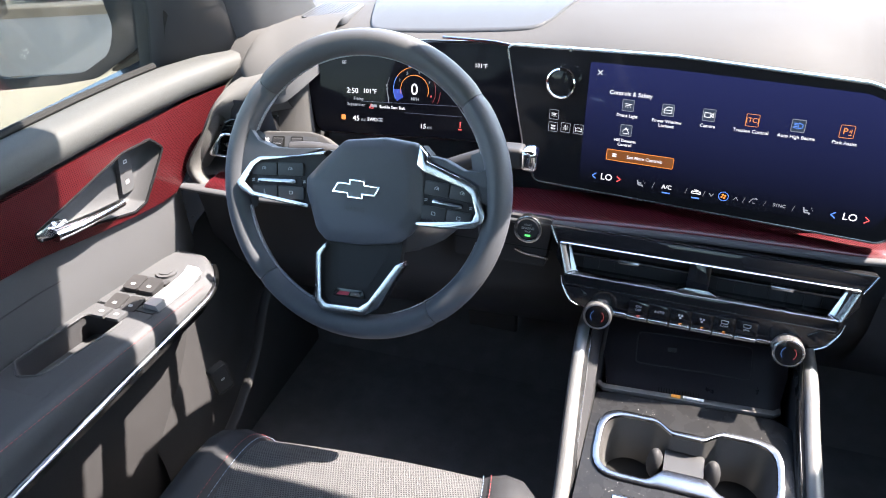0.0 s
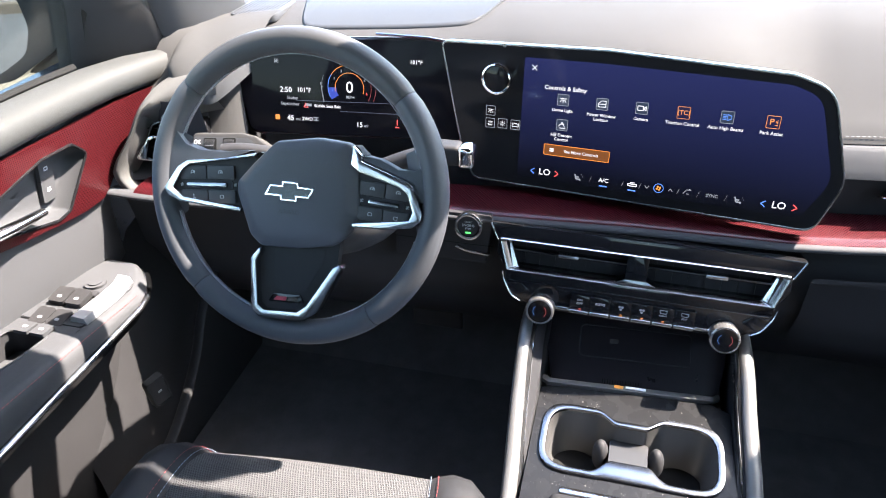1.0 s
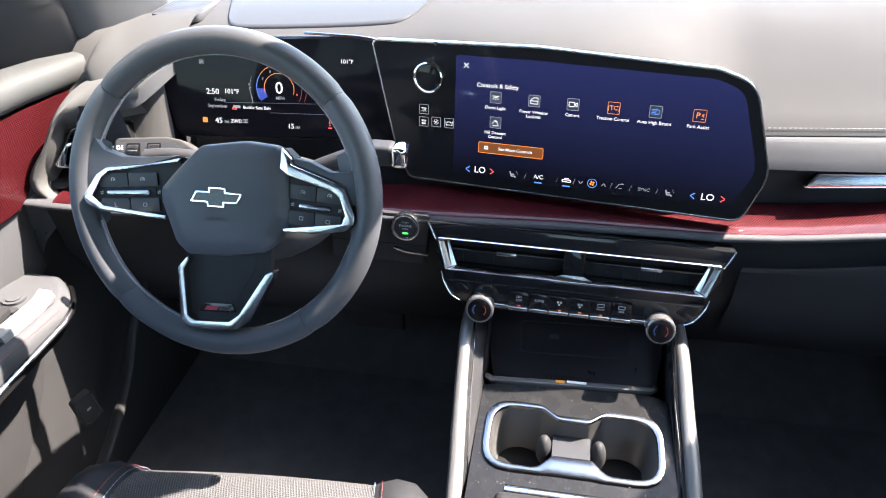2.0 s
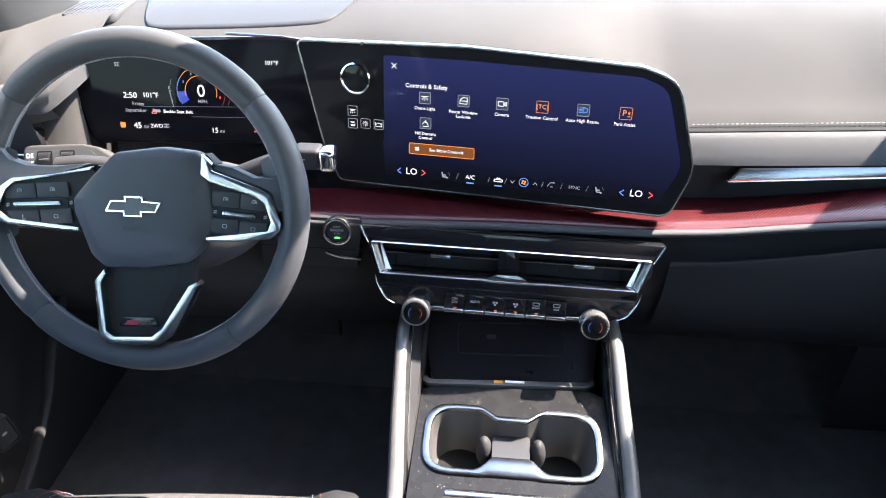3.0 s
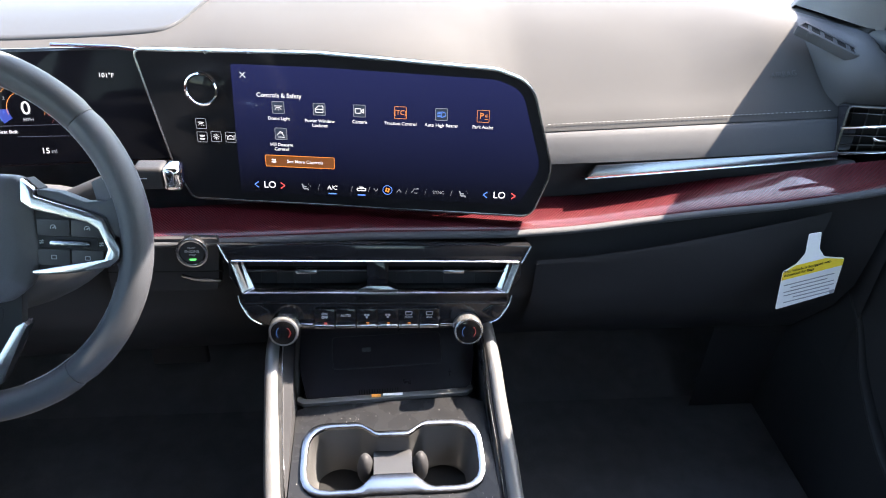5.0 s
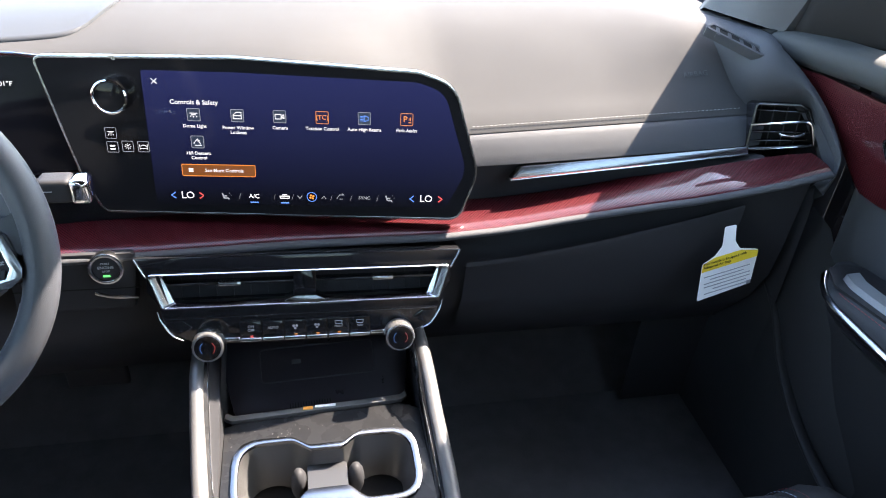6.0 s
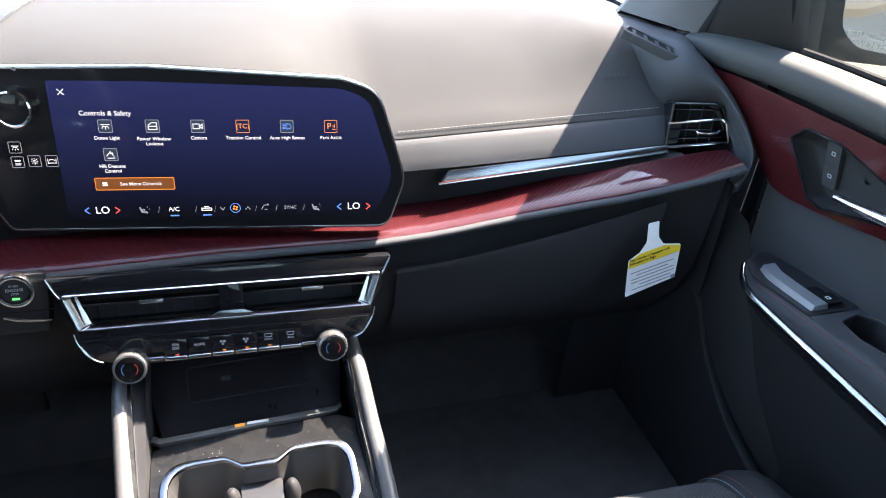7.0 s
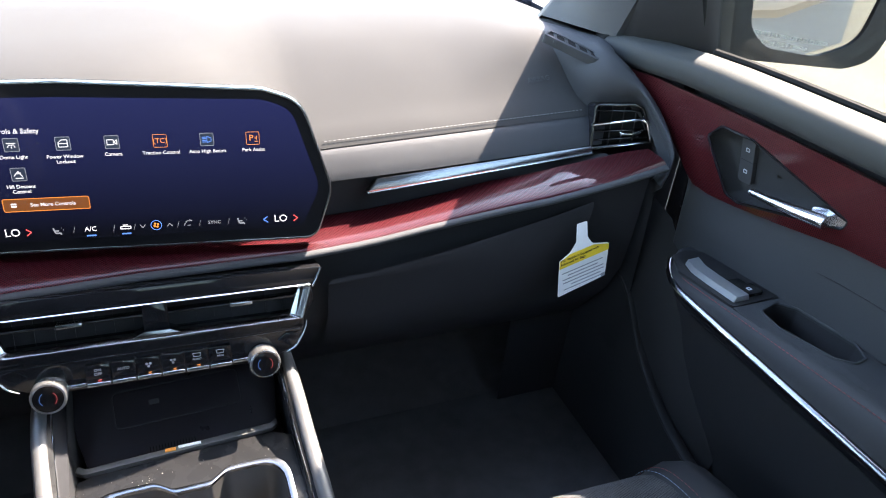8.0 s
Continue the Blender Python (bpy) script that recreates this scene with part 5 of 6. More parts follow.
for d, f in ((0.035, 0.78), (0.06, 0.95), (0.10, 1.0), (0.15, 1.02), (0.20, 0.98)):
    rings.append([WF @ Vector((0.086 * f * math.cos(a) * (1 - 0.12 * math.sin(a)) + 0.004, -0.004 + (0.046 if math.sin(a) > 0 else 0.085) * f * math.sin(a), -d)) for a in (2 * math.pi * j / 28 for j in range(28))])
part("shroud", loft(rings), M_SOFT, col, smooth=60)
# gear selector stalk on the right of the column
gs = thing("gear_selector", (-0.30, 0.76, 0.64), "column gear selector stalk with a bright chrome end", "gear selector")
line = [(-0.335, 0.74, 0.640), (-0.300, 0.742, 0.655), (-0.262, 0.742, 0.669), (-0.232, 0.740, 0.673)]
part("stalk", tube(smooth_line(line, 5), 0.013, 14, taper=None, flat=0.9), M_HARD, gs)
part("collar", box((-0.2405, 0.7395, 0.672), (0.034, 0.026, 0.027), 0.006, None, 3), M_HARD, gs, "dark satin collar")
part("collar_mark", box((-0.247, 0.7262, 0.674), (0.010, 0.0006, 0.001), 0.0), M_GREYPRINT, gs)
part("end_cap", box((-0.2155, 0.738, 0.6715), (0.021, 0.028, 0.030), 0.0085, None, 4), M_BRIGHT, gs, "bright chrome end cap")
ts = thing("turn_signal_stalk", (-0.48, 0.76, 0.64), "black turn signal stalk", "stalk")
part("stalk", tube(smooth_line([(-0.455, 0.735, 0.640), (-0.49, 0.735, 0.650), (-0.53, 0.73, 0.655), (-0.56, 0.722, 0.655)], 5), 0.010, 12, flat=0.8), M_HARD, ts)

# ---- centre console ----
con = thing("centre_console", (0.028, 0.45, 0.05), "black centre console with silver side rails", "centre console")


def deck(u, v, w):
    """Places on the sloping console top: u to the right, v ahead."""
    return (0.028 + u, 0.572 + v, 0.3698 + 0.114 * v + w)


cup_in = rounded([(-0.099, -0.040), (-0.040, -0.040), (-0.023, -0.022), (0.023, -0.022), (0.040, -0.040), (0.099, -0.040), (0.099, 0.042), (0.036, 0.042), (0.018, 0.028), (-0.018, 0.028), (-0.036, 0.042), (-0.099, 0.042)], [0.03, 0.02, 0.012, 0.012, 0.02, 0.03, 0.03, 0.018, 0.012, 0.012, 0.018, 0.03], 5)
cup_out = rounded([(-0.1065, -0.0475), (-0.034, -0.0475), (-0.028, -0.0465), (0.028, -0.0465), (0.034, -0.0475), (0.1065, -0.0475), (0.1065, 0.0495), (0.040, 0.0495), (0.020, 0.0355), (-0.020, 0.0355), (-0.040, 0.0495), (-0.1065, 0.0495)], [0.034, 0.02, 0.012, 0.012, 0.02, 0.034, 0.034, 0.02, 0.012, 0.012, 0.02, 0.034], 5)
dk = rounded([(-0.124, -0.35), (0.128, -0.35), (0.122, 0.078), (0.10, 0.088), (-0.10, 0.080), (-0.122, 0.075)], 0.004, 2)
part("deck", plate(dk, [offset(cup_out, 0.003)], -0.012, 0, deck), M_DECK, con, "satin black console top, dusty")
bm = ring_prism(cup_out, cup_in, -0.008, 0.004, None, 0.0018)
for v in bm.verts:
    v.co = Vector(deck(*v.co))
holder = thing("cup_holder", deck(0, 0, -0.07), "double cup holder with a chrome surround and dark wells", "cup holder")
part("chrome_surround", bm, mat("cup_chrome", (0.17, 0.18, 0.20), 0.22, metal=1.0, var=0.04, rvar=0.3), holder, "bright chrome surround")
wells = []
for w, f in ((0.0, 0.0), (-0.01, 0.001), (-0.06, 0.006), (-0.068, 0.012)):
    wells.append([deck(u, v, w) for u, v in offset(cup_in, f)])
part("well", loft(wells, caps=False), mat("cup_liner", (0.056, 0.055, 0.054), 0.38, bump=0.2, bscale=1200), holder)
part("well_floor", plate(offset(cup_in, 0.010), [], -0.071, -0.067, deck), M_DARK, holder)
part("saddle", plate(rrect(0, 0.003, 0.046, 0.047, 0.004), [], -0.068, -0.022, deck), mat("cup_saddle", (0.016, 0.016, 0.017), 0.35), holder)
for s in (-1, 1):
    part("rubber_mat", plate(circle(s * 0.062, 0.0, 0.033, 30), [], -0.067, -0.064, deck), M_RUBBER, holder)
    lug = bmesh.new()
    bmesh.ops.create_uvsphere(lug, u_segments=16, v_segments=10, radius=1)
    bmesh.ops.scale(lug, vec=(0.010, 0.013, 0.024), verts=lug.verts)
    bmesh.ops.translate(lug, vec=deck(s * 0.033, 0.012, -0.034), verts=lug.verts)
    part("grip_lug", lug, M_DARK, holder, smooth=60)
for s in (-1, 1):
    x0 = 0.028 + s * 0.128
    pts = [(x0 + (-0.002 if s > 0 else -0.018), 0.75, 0.440), (x0 + (-0.001 if s > 0 else -0.019), 0.708, 0.438), (x0 + (0.001 if s > 0 else -0.018), 0.672, 0.428), (x0 + (0.004 if s > 0 else -0.015), 0.62, 0.402), (x0 + (0.008 if s > 0 else -0.010), 0.56, 0.378), (x0 + (0.010 if s > 0 else -0.005), 0.505, 0.356), (x0 + (0.014 if s > 0 else 0.0), 0.42, 0.334), (x0 + (0.016 if s > 0 else 0.004), 0.20, 0.315)]
    ln = smooth_line(pts, 5)
    part("side_rail", tube([p + Vector((s * 0.005, 0, 0)) for p in ln], 0.0098, 16, up=(0, 0.5, 1), flat=0.9, taper=[0.86 + 0.16 * min(1, i / 22) for i in range(len(ln))]), M_ALU, con, "satin silver side rail")
    part("rail_bead", tube([p + Vector((-s * 0.0072, 0, -0.001)) for p in ln[3:]], 0.0022, 6), M_CHROME, con)
    part("rail_base", tube([p + Vector((0, 0, -0.010)) for p in ln], 0.011, 8, up=(0, 0.5, 1), flat=1.3), M_DECK, con)
    part("side_wall", loft([[(x0 + s * 0.010, y, z), (x0 + s * 0.012, y, z - 0.02), (x0 + s * 0.03, y, 0.02), (x0 - s * 0.02, y, 0.02), (x0 - s * 0.004, y, z)] for y, z in ((0.80, 0.44), (0.70, 0.44), (0.62, 0.40), (0.50, 0.35), (0.40, 0.325), (0.2, 0.30))]), M_DARK, con)
    part("bin_side", loft([[(x0 - s * 0.006, y, z) for y, z in ((0.66, 0.43), (0.66, 0.33))], [(x0 - s * 0.010, y, z) for y, z in ((0.80, 0.50), (0.80, 0.33))]], closed=False), M_DARK, con)
part("bin_floor", box((0.028, 0.735, 0.335), (0.24, 0.16, 0.012), 0.003), M_DARK, con)
# black console edge made grey: sun glare along it is put into the colour
part("bin_sill", prism(rounded([(-0.106, 0.002), (0.108, 0.0135), (0.117, 0.020), (0.116, 0.030), (0.108, 0.0225), (-0.104, 0.0105), (-0.113, 0.018), (-0.115, 0.008)], 0.003, 3), 0.377, 0.3835, Matrix.Translation((0.02, 0.6505, 0)), 0.001), mat("sunlit_sill_grey", (0.07, 0.068, 0.066), 0.35), con, "satin sill of the phone bin")
PF = plane_frame((0.026, 0.668, 0.376), (1, 0.05, 0), (0, 0.78, 0.62))
pad_o = rounded([(-0.108, 0.0), (0.108, 0.0), (0.118, 0.05), (0.118, 0.125), (-0.118, 0.125), (-0.118, 0.05)], [0.014, 0.014, 0.01, 0.004, 0.004, 0.01], 5)
part("phone_pad", prism(pad_o, -0.006, 0.0, PF, 0.001), mat("satin_phone_pad", (0.012, 0.0105, 0.014), 0.3, spec=0.4, var=0.15, scale=40), con, "satin black sloping phone pad")
part("pad_rib", join(*[prism(rrect(-0.040 + 0.0034 * i, 0.006, 0.0012, 0.010, 0.0003, 1), 0.0, 0.0012, PF) for i in range(16)]), M_RUBBER, con)
pk_o = rrect(0.0, 0.062, 0.150, 0.046, 0.008, 4)
part("pad_frame", ring_prism(pk_o, offset(pk_o, 0.002), 0.0, 0.0014, PF), M_DARK, con)
part("charge_mark", prism(rrect(-0.028, 0.064, 0.012, 0.006, 0.001, 2), 0.0, 0.0004, PF), M_DIMPRINT, con)
part("bin_back", box((0.028, 0.815, 0.42), (0.26, 0.01, 0.20), 0.002), M_DARK, con)
part("orange_mark", box((0.008, 0.6625, 0.3842), (0.012, 0.005, 0.001), 0), mat("orange_label", (0.8, 0.3, 0.04), 0.5), con)
part("white_mark", box((0.030, 0.664, 0.3842), (0.026, 0.004, 0.001), 0), M_WHITE, con)
arm = thing("armrest_lid", (0.03, 0.3, 0.33), "black padded console lid with a chrome front edge", "armrest")
part("lid", box((0.032, 0.28, 0.350), (0.185, 0.43, 0.035), 0.012, None, 3), M_SEAT, arm)
part("front_edge", box((0.032, 0.500, 0.3585), (0.165, 0.010, 0.010), 0.003), M_CHROME, arm)

rng = random.Random(4)
specks = []
for k in range(150):
    u, v = rng.uniform(-0.115, 0.115), rng.uniform(-0.075, 0.07)
    if -0.050 < v < 0.052 and abs(u) < 0.110:
        continue
    q = rng.uniform(0.0002, 0.00045)
    specks.append(plate([(u - q, v - q), (u + q, v - q * 0.6), (u + q * 0.7, v + q), (u - q * 0.8, v + q * 0.9)], [], 0.0002, 0.0006, deck))
tagged(part("dust", join(*specks), mat("pale_dust", (0.4, 0.38, 0.34), 0.9), con, "pale dust specks"), "pale dust specks", kind="stuff")
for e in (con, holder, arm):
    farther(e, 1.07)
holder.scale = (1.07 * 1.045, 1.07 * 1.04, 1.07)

# ---- doors ----
XD = [(-1.3, 0.752), (0.0, 0.752), (0.45, 0.745), (0.63, 0.735), (0.75, 0.722), (0.82, 0.703), (0.88, 0.685), (0.90, 0.680)]


def xd(y):
    return lerp_table(y, XD)


M_WARN = mat("etched_grey", (0.5, 0.48, 0.44), 0.5)


def door(sgn):
    eye, k = (Vector((0.05, 0.02, 1.06)), 1.10) if sgn > 0 else (Vector((-0.065, -0.05, 1.075)), 1.09)
    ox = (lambda p: eye + k * (Vector(p) - eye)) if sgn > 0 else (lambda p: eye + k * (Vector((-p[0], p[1] - 0.038, p[2] - 0.055)) - eye))
    nm = "door_1" if sgn < 0 else "door_2"
    d = thing(nm, ox((0.76, 0.3, 0.1)), "grey front door panel with red mesh trim, chrome handle and stitched armrest", "car door", kind="structure")

    def L(rings, **kw):
        return loft([[ox(p) for p in r] for r in rings], **kw)

    def P(fn):
        return lambda u, v, w: ox(fn(u, v, w))

    ys = [-0.6, -0.3, -0.1, 0.1, 0.25, 0.35, 0.45, 0.55, 0.63, 0.70, 0.76, 0.82, 0.86, 0.885, 0.896]

    def drop(y):
        return -0.006 * smoothstep(0.70, 0.90, y)

    def nose(y):
        return smoothstep(0.90, 0.86, y) if y > 0.86 else 1.0
    prof = [(0.050, 0.800), (0.046, 0.812), (0.030, 0.816), (0.006, 0.8138), (-0.005, 0.8108), (-0.0105, 0.804), (-0.012, 0.794), (-0.0105, 0.783), (-0.004, 0.776), (0.03, 0.770)]
    rings = []
    for y in ys:
        n = 0.80 + 0.20 * nose(y)
        rings.append([(xd(y) + 0.015 + (dx - 0.015) * n, y, 0.783 + (z - 0.783) * n + drop(y)) for dx, z in prof])
    part("belt_pad", L(rings), M_BELT, d, "soft grey padded window sill", smooth=60)
    # dark loft added in place of the shaded gap between sill and dash
    part("belt_end_seal", L([[(xd(0.896) + 0.015 + (dx - 0.015) * n, y, 0.783 + (z - 0.783) * n + drop(y)) for dx, z in prof] for y, n in ((0.8965, 0.80), (0.8975, 0.86), (0.915, 0.88), (0.922, 0.80))]), M_RUBBER, d, "black plug for the shaded gap past the sill", smooth=60)
    red_low = [(-0.3, 0.675), (0.0, 0.685), (0.2, 0.690), (0.40, 0.692), (0.46, 0.686), (0.55, 0.668), (0.62, 0.656), (0.66, 0.654), (0.70, 0.658)]

    def panel_row(y):
        zb = lerp_table(y, red_low)
        low = lerp_table(y, [(0.698, 0.0), (0.703, 0.652), (0.735, 0.685), (0.76, 0.709), (0.80, 0.734), (0.84, 0.756), (0.88, 0.764)])
        return [(xd(y) + dx, y, max(z, low)) for dx, z in ((0.034, 0.776 + drop(y)), (0.034, zb + 0.008), (0.004, zb + 0.005), (0.003, 0.63), (0.001, 0.61), (0.002, 0.56), (0.006, 0.53))]
    part("upper_panel", L([panel_row(y) for y in sorted(ys + [0.50, 0.60, 0.66, 0.697, 0.704, 0.735])], closed=False), M_SOFT, d, "soft grey door panel", smooth=60)
    part("lower_panel", L([[(xd(y) + 0.004, y, 0.54), (xd(y) - 0.012, y, 0.50), (xd(y) - 0.02, y, 0.42), (xd(y) - 0.022, y, 0.30), (xd(y) - 0.012, y, 0.18), (xd(y), y, 0.08)] for y in ys if y < 0.80], closed=False), M_HARD, d, "black hard lower door panel", smooth=60)
    part("window_seal", tube([ox((xd(y) + 0.046, y, 0.816 + drop(y))) for y in ys if y < 0.80], 0.006, 8), M_RUBBER, d)
    # red trim with the handle opening
    top = [(0.872, 0.768), (0.80, 0.770), (0.70, 0.768), (0.575, 0.769), (0.45, 0.768), (0.35, 0.766), (0.2, 0.760), (0.0, 0.750), (-0.3, 0.737)]
    bot = [(-0.3, 0.675), (0.0, 0.685), (0.2, 0.690), (0.33, 0.692), (0.40, 0.692), (0.46, 0.686), (0.55, 0.668), (0.62, 0.656), (0.66, 0.652), (0.690, 0.654), (0.705, 0.664), (0.735, 0.692), (0.76, 0.712), (0.80, 0.736), (0.84, 0.757)]
    hole = rounded([(0.688, 0.727), (0.634, 0.667), (0.612, 0.664), (0.47, 0.704), (0.466, 0.716), (0.62, 0.748), (0.67, 0.747)][::-1], [0.010, 0.016, 0.006, 0.005, 0.006, 0.008, 0.008], 4)
    part("red_trim", plate(top + bot, [hole], 0.0, 0.007, P(lambda u, v, w: (xd(u) + 0.003 - w - 0.004 * math.sin(math.pi * max(0, min(1, (v - 0.64) / 0.135))), u, v))), M_RED_DOOR, d, "glossy red carbon-weave door trim", smooth=30)
    hcx, hcy = 0.59, 0.709
    pan = []
    for w, f in ((-0.010, 1.0), (0.0, 0.985), (0.014, 0.92), (0.018, 0.85), (0.020, 0.4), (0.0205, 0.05)):
        pan.append([(xd(hcx + (u - hcx) * f) + 0.003 + w, hcx + (u - hcx) * f, hcy + (v - hcy) * f) for u, v in hole])
    part("handle_bowl", L(pan, caps=False), M_HARD if sgn > 0 else M_SOFT, d, "recessed handle bowl", smooth=50)
    part("bowl_rim", tube([ox((xd(u) - 0.0065, u, v)) for u, v in hole], 0.002, 6, closed=True, up=(1, 0, 0)), M_PIANO, d)
    ln = smooth_line([ox(p) for p in ((0.726, 0.592, 0.690), (0.722, 0.55, 0.697), (0.723, 0.515, 0.702), (0.728, 0.484, 0.706))], 5)
    part("handle", tube(ln, 0.0075, 12, up=(1, 0, 0), flat=1.35, taper=[0.75 + 0.5 * i / 15 for i in range(16)]), M_CHROME, d, "satin chrome door handle")
    fin = plate(rounded([(0.512, 0.712), (0.492, 0.7185), (0.470, 0.7125), (0.468, 0.7055), (0.490, 0.6975), (0.508, 0.700)], 0.004, 3), [], -0.006, 0.010, P(lambda u, v, w: (xd(u) + 0.001 - w * (0.4 + 0.6 * smoothstep(0.466, 0.49, u)), u, v)))
    part("handle_end", bevel(fin, 0.002, 2, 50), M_CHROME, d, "broad satin chrome handle pivot")
    lk = part("lock_switch", plate(rrect(0.637, 0.7105, 0.021, 0.056, 0.005), [], 0.0, 0.006, P(lambda u, v, w: (xd(u) + 0.0215 - w, u + 0.25 * (v - 0.71), v))), M_KEY if sgn > 0 else M_SOFT, d, "lock switch pair")
    part("lock_gap", plate(rrect(0.637, 0.7105, 0.021, 0.0012, 0.0003, 2), [], 0.0, 0.0064, P(lambda u, v, w: (xd(u) + 0.0215 - w, u, v))), M_DARK, lk)
    for v in (0.724, 0.697):
        part("lock_symbol", plate(rrect(0.637, v, 0.006, 0.005, 0.001, 2), [rrect(0.637, v, 0.0035, 0.0025, 0.0005, 2)], 0.0, 0.0066, P(lambda u, vv, w: (xd(u) + 0.0215 - w, u + 0.25 * (vv - 0.71), vv))), M_GREYPRINT, lk)
    part("pull_line", tube(smooth_line([ox(p) for p in ((0.744, 0.72, 0.60), (0.744, 0.60, 0.615), (0.748, 0.45, 0.64), (0.752, 0.2, 0.65))], 6), 0.0012, 5), M_DARK, d)
    # armrest
    zt = lambda y: 0.566 + 0.10 * (0.63 - y) if y > 0.15 else 0.614
    xi = lambda y: (0.660 if sgn > 0 else 0.632) + (0.05 * ((y - 0.585) / 0.085) ** 2 if y > 0.585 else 0)
    ya = [0.668, 0.66, 0.65, 0.635, 0.615, 0.59, 0.55, 0.515, 0.508, 0.502, 0.48, 0.45, 0.4, 0.358, 0.35, 0.34, 0.3, 0.2, 0.1, -0.1, -0.4]
    rings = []
    for y in ya:
        x0 = min(xi(y), 0.712)
        dp = 0.034 * smoothstep(0.512, 0.503, y) * smoothstep(0.345, 0.356, y)
        rings.append([(x0 + 0.004, y, 0.545), (x0 - 0.001, y, 0.555), (x0 + 0.001, y, zt(y) - 0.010), (x0 + 0.006, y, zt(y) - 0.002), (x0 + 0.014, y, zt(y)), (x0 + 0.022, y, zt(y)), (x0 + 0.023, y, zt(y) - dp), (0.749, y, zt(y) + 0.002 - dp), (0.750, y, zt(y) + 0.002), (0.753, y, zt(y) + 0.006), (0.757, y, zt(y) + 0.014), (0.758, y, 0.53), (x0 + 0.02, y, 0.532)])
    part("armrest", L(rings), M_SOFT, d, "soft grey armrest", smooth=50)
    part("chrome_strip", tube([ox((min(xi(y), 0.712) - 0.002, y, 0.550)) for y in ya[1:]], 0.0060, 10, flat=0.8), M_DCHROME, d, "long satin chrome strip under the armrest")
    part("armrest_base", L([[(min(xi(y), 0.712) + 0.001, y, 0.547), (min(xi(y), 0.712) + 0.010, y, 0.525), (0.73, y, 0.47), (0.76, y, 0.47), (0.76, y, 0.545)] for y in ya[1:]]), M_PIANO, d)
    stitches([ox((xi(y) + 0.0035, y, zt(y) - 0.004)) for y in [0.60 - 0.005 * i for i in range(150)]], M_THREAD_R, d, 0.0045, 0.0018, 0.0007, label="red contrast stitching")
    sp = rounded([(0.658, 0.716), (0.650, 0.686), (0.61, 0.664 if sgn > 0 else 0.648), (0.512, 0.668 if sgn > 0 else 0.650), (0.516, 0.747), (0.60, 0.748), (0.640, 0.742)], [0.015, 0.015, 0.02, 0.006, 0.01, 0.02, 0.02], 4)
    part("switch_plate", plate(sp, [], 0.0, 0.0035, P(lambda u, v, w: (v, u, zt(u) - 0.001 + w))), M_SOFT if sgn < 0 else M_HARD, d, "switch plate")
    part("grab_trim", L([[(xi(y) + 0.005 + 0.01, y, zt(y) + 0.001), (xi(y) + 0.018, y, zt(y) + 0.010), (xi(y) + 0.036, y, zt(y) + 0.011), (xi(y) + 0.040, y, zt(y) + 0.002)] for y in (0.622, 0.60, 0.57, 0.54, 0.52)]), M_SATIN, d, "satin silver grip trim")
    if sgn > 0:
        for u, h in ((0.556, 0.005), (0.535, 0.009)):
            ws = part("window_switch", plate(rrect(u, 0.712, 0.022, 0.028, 0.003), [], 0.004, h, P(lambda u, v, w: (v, u, zt(u) + w - 0.001))), M_PIANO if h < 0.01 else M_HARD, d)
        part("switch_symbol", plate(rrect(0.535, 0.712, 0.006, 0.006, 0.001, 2), [rrect(0.535, 0.712, 0.004, 0.004, 0.0005, 2)], 0.008, 0.0094, P(lambda u, v, w: (v, u, zt(u) + w - 0.001))), M_WHITE, ws)
    else:
        for i, (u, v) in enumerate(((0.560, 0.690), (0.560, 0.716), (0.522, 0.690), (0.522, 0.716))):
            ws = part("window_switch", plate(rrect(u, v, 0.027, 0.024, 0.004), [], 0.002, 0.009, P(lambda u, v, w: (v, u, zt(u) + w - 0.001 + 0.2 * (u - 0.54)))), M_HARD, d)
            part("switch_symbol", plate(rrect(u - 0.004, v, 0.004, 0.006, 0.001, 2), [], 0.008, 0.0094, P(lambda u, v, w: (v, u, zt(u) + w - 0.001 + 0.2 * (u - 0.54)))), M_GREYPRINT, ws)
        part("window_switch_slot", plate(rrect(0.578, 0.703, 0.012, 0.05, 0.003), [], 0.004, 0.0075, P(lambda u, v, w: (v, u, zt(u) + w - 0.001))), M_DARK, d)
        for u, v in ((0.492, 0.688), (0.492, 0.712)):
            ws = part("lock_key", plate(rrect(u, v, 0.020, 0.020, 0.002), [], 0.004, 0.009, P(lambda u, v, w: (v, u, zt(u) + w - 0.001))), M_SOFT, d)
            part("switch_symbol", plate(rrect(u, v, 0.004, 0.006, 0.001, 2), [], 0.008, 0.0094, P(lambda u, v, w: (v, u, zt(u) + w - 0.001))), M_GREYPRINT, ws)
        dial = part("mirror_dial", plate(circle(0.602, 0.700, 0.014, 26), [], 0.002, 0.007, P(lambda u, v, w: (v, u, zt(u) + w - 0.001))), M_SOFT, d)
        part("mirror_dial_cap", plate(circle(0.602, 0.700, 0.009, 22), [], 0.006, 0.0085, P(lambda u, v, w: (v, u, zt(u) + w - 0.001))), M_SOFT, dial)
    if sgn > 0:
        po = [(0.494, 0.694), (0.505, 0.729), (0.485, 0.744), (0.403, 0.746), (0.38, 0.733), (0.376, 0.712), (0.392, 0.697), (0.458, 0.686)]
    else:
        po = [(0.38, 0.740), (0.36, 0.713), (0.369, 0.690), (0.439, 0.678), (0.486, 0.676), (0.494, 0.69), (0.486, 0.735), (0.406, 0.739)]
    po = rounded(po[::-1], 0.010, 4)
